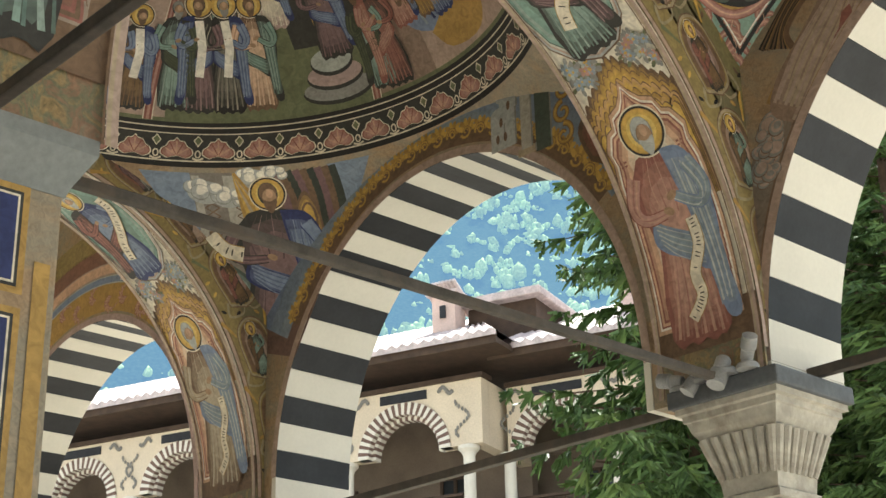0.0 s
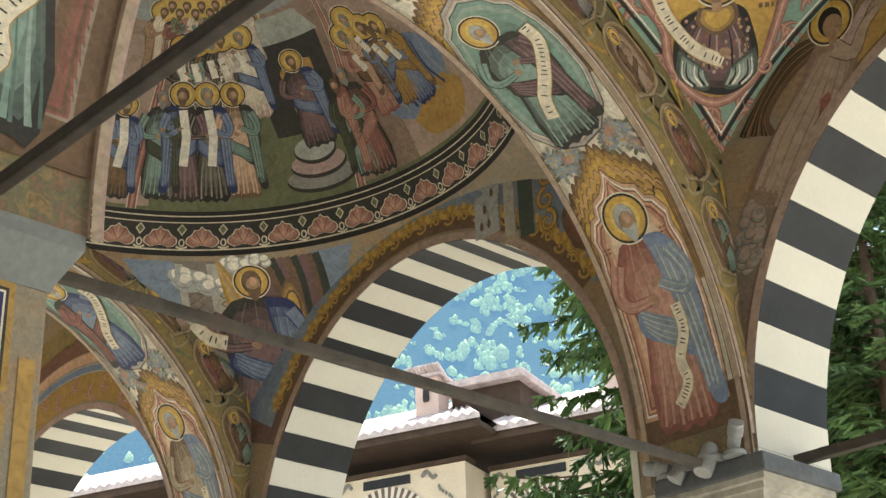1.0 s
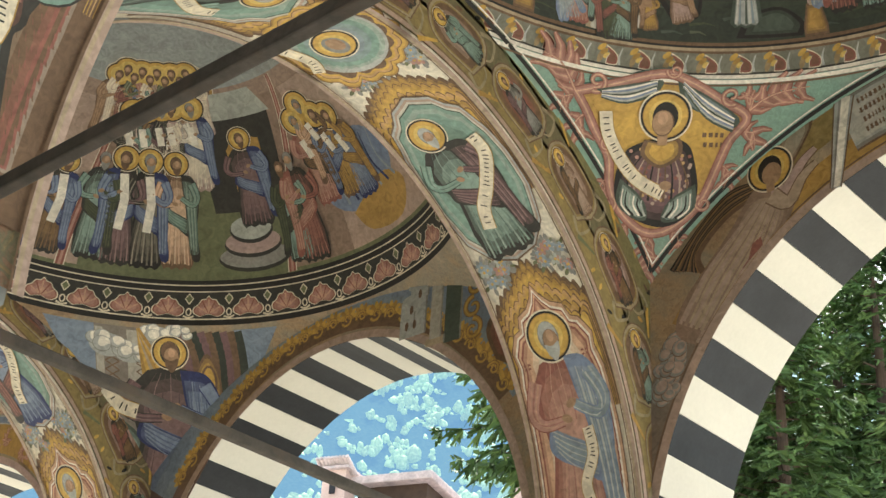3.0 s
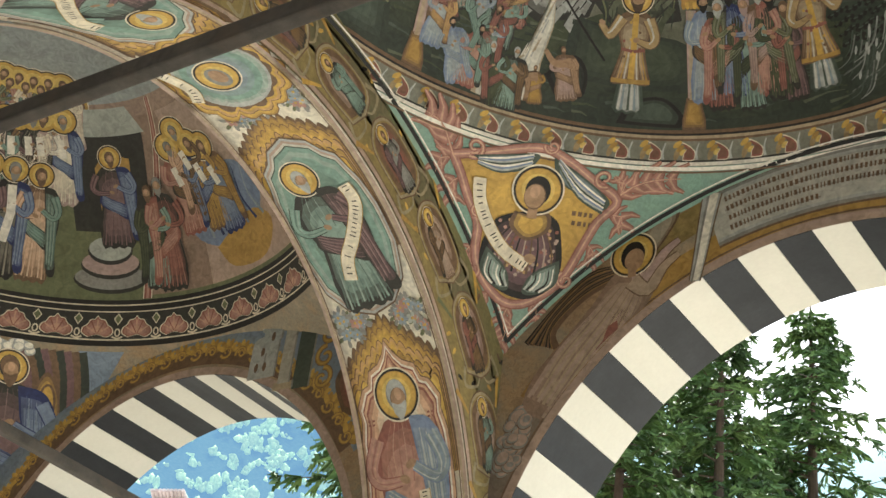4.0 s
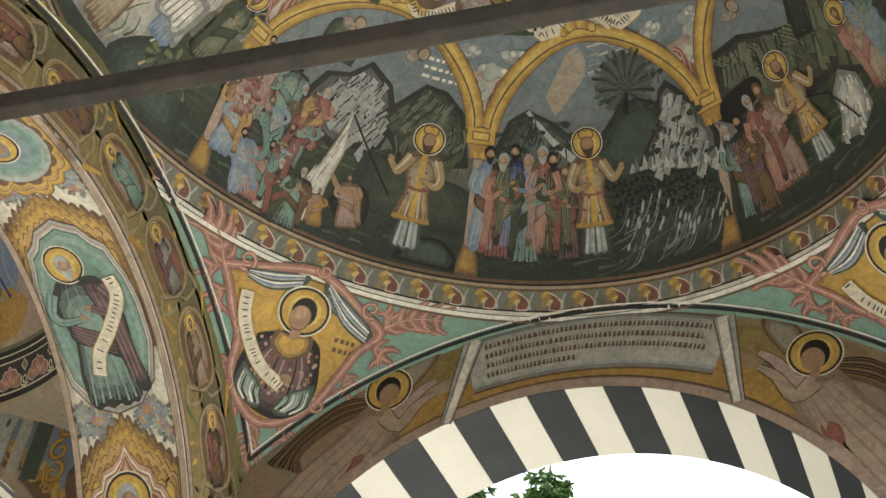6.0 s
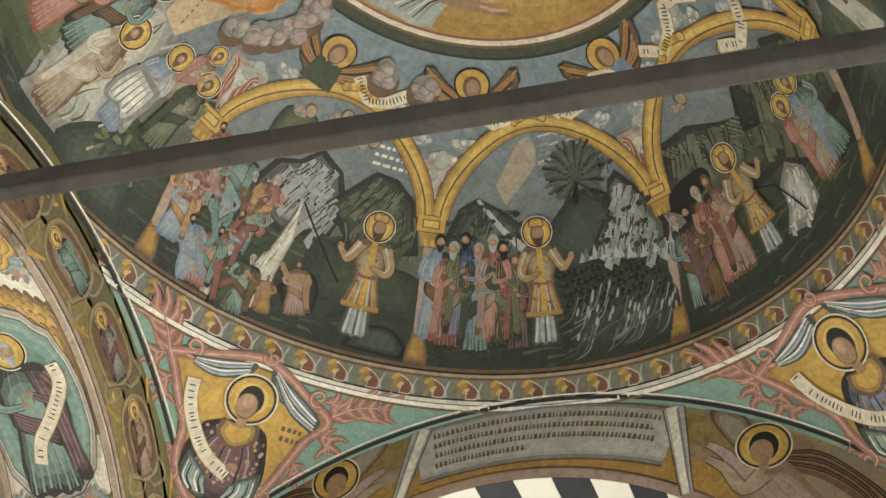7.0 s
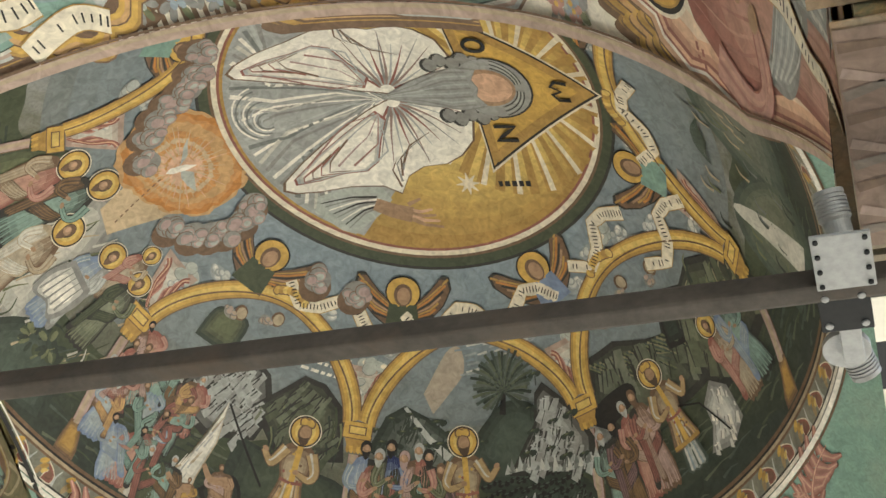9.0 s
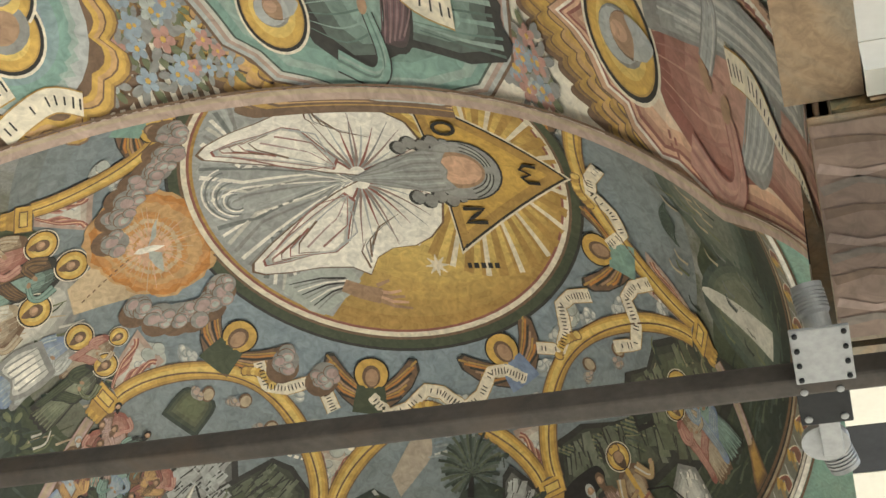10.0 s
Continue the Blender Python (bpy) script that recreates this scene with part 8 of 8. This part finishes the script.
    add("lower_wall", box_bm(lo, hi, 0.05, 0.5, -0.3, zs - 2.5), M_RENDER)
    # eaves, roof and rows of tiles
    add("cornice", box_bm(lo - 0.1, hi, -0.12, 0.5, top, top + 0.12), M_WOOD)
    add("eave", box_bm(lo - 1.0, hi, -1.1, depth, EAVE - 0.45, EAVE - 0.3), M_WOOD, h, "dark timber eaves")
    add("fascia", box_bm(lo - 1.05, hi, -1.16, -1.1, EAVE - 0.5, EAVE - 0.15), M_WOOD)
    rise, run = 2.7, depth + 3.2
    vs, fs = [], []
    n = int((hi - lo + 1.1) / 0.17)
    for k in range(n + 1):
        x = lo - 1.1 + 0.17 * k
        z = 0.10 * (k % 2)
        vs += [(x, -1.25, EAVE - 0.18 + z), (max(x, lo + 2.6), run - 1.2, EAVE + rise + z), (x, -1.25, EAVE - 0.3)]
    for k in range(n):
        a, b = 3 * k, 3 * k + 3
        fs += [(a, b, b + 1, a + 1), (a + 2, b + 2, b, a)]
    # hipped end
    b0 = len(vs)
    vs += [(lo - 1.1, -1.25, EAVE - 0.18), (lo - 1.1, 2 * run - 1.2, EAVE - 0.18), (lo + 2.6, run - 1.2, EAVE + rise)]
    fs.append((b0, b0 + 2, b0 + 1))
    o = mesh_ob("roof", vs, fs, M_TILE, False, h)
    o["label"] = "sun-bleached clay tile roof"
    o.matrix_local = org
    add("roof_back", box_bm(lo, hi, depth + 0.4, depth + 3.0, EAVE - 0.6, EAVE - 0.4), M_WOOD)
    return h, org


wing, wing_m = house("cream galleried wing with brick-striped arches and tiled roof", (-28.1, 28.0), 2.45, 6, 3.86, 3.2, 0.0, 26.0)
wing2, wing2_m = house("recessed galleried wing with brick-striped arches and tiled roof", (-28.1 - 0.332 * 1.2, 28.0 + 0.943 * 1.2), -1.75 - 3.2 * 4, 5, 3.2, 3.0, -17.5, -0.2, -0.05)


def chimney(par, m, x, y, z, label):
    c = part("chimney", box_bm(x - 0.38, x + 0.38, y - 0.35, y + 0.35, z - 1.4, z, 0.02), M_PINK, par, label)
    c.matrix_local = m
    part("flue_opening", box_bm(x - 0.1, x + 0.1, y - 0.43, y - 0.38, z - 0.75, z - 0.35, 0.03), M_BLACK, c)
    bm = bmesh.new()
    for k in range(9):
        g = bmesh.ops.create_cone(bm, cap_ends=True, segments=8, radius1=0.09, radius2=0.06, depth=0.7, matrix=Matrix.Translation((x - 0.48 + 0.12 * k, y - 0.3, z + 0.14)) @ Matrix.Rotation(radians(62), 4, "X"))
    box_bm(x - 0.52, x + 0.52, y - 0.5, y + 0.5, z, z + 0.08, 0.0, bm)
    part("tile_cap", bm, M_TILE, c, "clay tile cap")


chimney(wing, wing_m, 1.75, 1.6, 17.05, "pink rendered chimney with a tile cap")
chimney(wing2, wing2_m, -3.6, 2.0, 17.4, "pink rendered chimney with a tile cap")
dormer = part("roof_house", box_bm(-0.9, 1.3, 2.0, 4.5, 15.1, 16.7), M_WOOD, wing, "dark timber roof house")
dormer.matrix_local = wing_m
dr = part("roof_house_roof", box_bm(-1.2, 1.6, 1.6, 4.9, 16.7, 16.95, 0.05), M_TILE, wing)
dr.matrix_local = wing_m

# ---- spruces ----
def foliage(name, cols, rough=0.6):
    m, n, l, b = base_mat(name, rough, 0.0, 0.2)
    t = noise_node(n, l, 1.3, 5.0)
    c = ramp_node(n, l, t.outputs["Fac"], [(0.3, cols[0]), (0.5, cols[1]), (0.72, cols[2])]).outputs[0]
    g = n.new("ShaderNodeNewGeometry")
    k = ramp_node(n, l, g.outputs["Random Per Island"], [(0.0, (0.55,) * 3), (1.0, (1.35,) * 3)]).outputs[0]
    l.new(mixed(n, l, "MULTIPLY", 1.0, c, k), b.inputs["Base Color"])
    b.inputs["Subsurface Weight"].default_value = 0.0
    return m


M_NEEDLE = foliage("spruce_needles", [(0.05, 0.095, 0.035), (0.09, 0.16, 0.05), (0.17, 0.25, 0.08)])
M_BARK = plain("spruce_bark", (0.10, 0.07, 0.05), 0.9, 0.3, 6.0, 30.0, 0.5)


def spruce(label, height, spread, seed):
    t = empty("spruce_tree", label, "tree", "spruces in the courtyard")
    rnd = random.Random(seed)
    part("trunk", turned([(0.02 * height * (1 - k / 12) + 0.01, height * k / 12) for k in range(13)], 12), M_BARK, t)
    lv, lf, nv, nf = [], [], [], []

    def quad(v, f, a, b, w):
        a, b = Vector(a), Vector(b)
        d = b - a
        s = d.cross(Vector((rnd.uniform(-1, 1), rnd.uniform(-1, 1), rnd.uniform(-0.2, 1)))).normalized() * w
        k = len(v)
        v += [tuple(a - s), tuple(a + s), tuple(b + s * 0.45), tuple(b - s * 0.45)]
        f.append((k, k + 1, k + 2, k + 3))
    z = height * 0.1
    while z < height * 0.985:
        rel = z / height
        reach = spread * (1 - rel) ** 0.8
        for k in range(rnd.randint(5, 7)):
            a = rnd.uniform(0, math.tau)
            L = reach * rnd.uniform(0.6, 1.12) + 0.08
            droop = rnd.uniform(0.12, 0.34)
            prev = Vector((0, 0, z))
            steps = max(3, int(L / 0.2))
            for j in range(1, steps + 1):
                u = j / steps
                p = Vector((math.cos(a) * L * u, math.sin(a) * L * u, z + L * (0.14 * u - droop * u * u + 0.10 * u ** 4)))
                quad(lv, lf, prev, p, 0.012 * (1.2 - u) + 0.003)
                d = (p - prev).normalized()
                side = d.cross(Vector((0, 0, 1))).normalized()
                for q in (-1, 1):
                    for m in range(3):
                        tw = min(0.42, 0.1 + 0.30 * (1 - u * 0.75) * min(1.0, L)) * rnd.uniform(0.6, 1.15)
                        e = p + side * q * tw + d * tw * rnd.uniform(0.3, 0.8) - Vector((0, 0, tw * rnd.uniform(0.1, 0.6)))
                        for g in range(4):
                            s0 = p.lerp(e, g / 4)
                            quad(nv, nf, s0, s0.lerp(e, 0.75) + Vector((rnd.uniform(-0.05, 0.05), rnd.uniform(-0.05, 0.05), rnd.uniform(-0.06, 0.03))), rnd.uniform(0.012, 0.022))
                prev = p
        z += height * rnd.uniform(0.013, 0.022)
    mesh_ob("branchwork", lv, lf, M_BARK, False, t)
    mesh_ob("crown", nv, nf, M_NEEDLE, False, t)
    return t


def polar(az, d):
    return d * math.sin(radians(az)), d * math.cos(radians(az))


big = spruce("tall green spruce with drooping layered branches", 10.0, 2.5, 4)
for az, d, k, turn, lab in ((-36.6, 14.5, 1.0, 20, ""), (-28.5, 13.5, 0.95, 100, ""), (-24.5, 15.5, 1.10, 210, ""), (-20.8, 17.5, 1.215, 300, "slender spruce with a thin leading shoot against the sky"), (-32.0, 17.0, 1.05, 60, ""), (-27.0, 20.0, 1.1, 150, ""), (-22.6, 18.5, 1.12, 40, ""), (-26.2, 17.0, 1.18, 75, ""), (-18.6, 19.0, 0.9, 190, ""), (-30.4, 16.0, 1.05, 260, "")):
    x, y = polar(az, d)
    m = Matrix.Translation((x, y, -0.25)) @ Matrix.Rotation(radians(turn), 4, "Z") @ Matrix.Diagonal((k, k, k * (1.6 if az in (-36.6, -32.0) else 1.0), 1))
    o = big if az == -36.6 else copy_thing(big, Matrix())
    o.matrix_world = m
    if lab:
        o["label"] = lab

# ---- wooded mountain ----
RIDGE = 26.6      # height of the far ridge over the horizon, in degrees

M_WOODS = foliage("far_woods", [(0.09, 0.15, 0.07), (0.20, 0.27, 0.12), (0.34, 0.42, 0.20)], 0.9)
# haze of the air between, added as blue-green glow, far slopes only
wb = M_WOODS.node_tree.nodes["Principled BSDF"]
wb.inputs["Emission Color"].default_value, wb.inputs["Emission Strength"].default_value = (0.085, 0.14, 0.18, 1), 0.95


def slope(x, y):
    d = math.hypot(x, y)
    a = math.atan2(x, y)
    rim = 0.50 + 0.06 * math.sin(a * 5 + 1.0) + 0.03 * math.sin(a * 13)
    return max(-1.0, (d - 130) * (0.62 + 0.05 * math.sin(a * 9)) * min(1.0, max(0.0, (d - 130) / 160))) if d < 520 else None


vs, fs = [], []
NA, ND = 120, 46
for i in range(NA + 1):
    a = radians(-100 + 150 * i / NA)
    for j in range(ND + 1):
        d = 130 + 470 * j / ND
        lim = 520 + 60 * math.sin(a * 4 + 0.4) + 25 * math.sin(a * 11)
        rise = (min(d, lim) - 130) * 0.70 * min(1.0, (d - 130) / 140) * (1 - 0.62 * min(1.0, max(0.0, (math.degrees(a) + 31) / 7))) - max(0, d - lim) * 0.5
        n = noise.noise(Vector((d * math.sin(a) * 0.012, d * math.cos(a) * 0.012, 0))) * 16 * min(1, (d - 130) / 120)
        vs.append((d * math.sin(a), d * math.cos(a), -1.0 + max(0, rise) + n))
for i in range(NA):
    for j in range(ND):
        k = i * (ND + 1) + j
        fs.append((k, k + 1, k + ND + 2, k + ND + 1))
# forest floor darkened for shade between crowns, blue haze added as glow
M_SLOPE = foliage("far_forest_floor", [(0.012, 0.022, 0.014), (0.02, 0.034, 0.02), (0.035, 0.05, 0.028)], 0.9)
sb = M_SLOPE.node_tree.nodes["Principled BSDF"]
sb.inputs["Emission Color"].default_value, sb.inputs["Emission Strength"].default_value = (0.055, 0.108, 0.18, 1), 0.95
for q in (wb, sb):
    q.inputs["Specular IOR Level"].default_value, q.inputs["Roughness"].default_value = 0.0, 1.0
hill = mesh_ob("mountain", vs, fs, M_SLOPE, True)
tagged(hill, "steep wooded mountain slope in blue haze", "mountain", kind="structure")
# a far ridge; its pale haze is put in as a glow
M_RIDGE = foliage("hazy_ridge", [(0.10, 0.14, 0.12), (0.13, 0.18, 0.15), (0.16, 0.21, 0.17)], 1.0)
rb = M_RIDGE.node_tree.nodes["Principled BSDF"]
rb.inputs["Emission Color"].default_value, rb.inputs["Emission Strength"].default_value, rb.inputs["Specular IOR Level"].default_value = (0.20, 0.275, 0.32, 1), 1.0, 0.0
rv, rf = [], []
for i in range(161):
    a = radians(-45 + 100 * i / 160)
    for j in range(13):
        d, k = 1300 + 500 * j / 12, math.sin(math.pi * min(1.0, 1.3 * j / 12) / 2)
        top = 1800 * math.tan(radians(RIDGE + 1.2 * math.sin(a * 7 + 0.6) + 0.5 * math.sin(a * 23)))
        rv.append((d * math.sin(a), d * math.cos(a), -1.2 + top * k * (d / 1800) + 14 * noise.noise(Vector((a * 30, d * 0.01, 2.0))) * k))
for i in range(160):
    for j in range(12):
        k = i * 13 + j
        rf.append((k, k + 1, k + 14, k + 13))
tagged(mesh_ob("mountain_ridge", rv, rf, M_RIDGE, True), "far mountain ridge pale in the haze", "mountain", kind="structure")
rnd = random.Random(12)
ico = bmesh.new()
bmesh.ops.create_icosphere(ico, subdivisions=1, radius=1.0)
iv, jf = [v.co.copy() for v in ico.verts], [tuple(v.index for v in f.verts) for f in ico.faces]
ico.free()
tv, tf = [], []
for i in range(13000):
    a, j = rnd.uniform(-62, -6), rnd.uniform(0.12, 0.95)
    ia, jd = (a + 100) / 150 * NA, j * ND
    base = vs[int(ia) * (ND + 1) + int(jd)]
    d = 130 + 470 * j
    x, y = d * math.sin(radians(a)), d * math.cos(radians(a))
    # stands of trees with open, shaded gaps between them
    if noise.noise(Vector((x * 0.045, y * 0.045, 3.0))) < -0.75:
        continue
    s = rnd.choice((1.2, 1.6, 2.0, 2.6)) * rnd.uniform(0.8, 1.2)
    tall = rnd.uniform(1.0, 2.2)
    for g in range(6):
        cx, cy, cz = rnd.gauss(0, 0.45) * s, rnd.gauss(0, 0.45) * s, rnd.uniform(0.2, 1.6) * s * tall * 0.8
        b0, k = len(tv), s * rnd.uniform(0.22, 0.55)
        for v in iv:
            r = k * (1 + rnd.uniform(-0.35, 0.35))
            tv.append((x + cx + v.x * r, y + cy + v.y * r, base[2] - 0.5 + cz * 0.8 + v.z * r * 1.3))
        tf += [tuple(b0 + q for q in f) for f in jf]
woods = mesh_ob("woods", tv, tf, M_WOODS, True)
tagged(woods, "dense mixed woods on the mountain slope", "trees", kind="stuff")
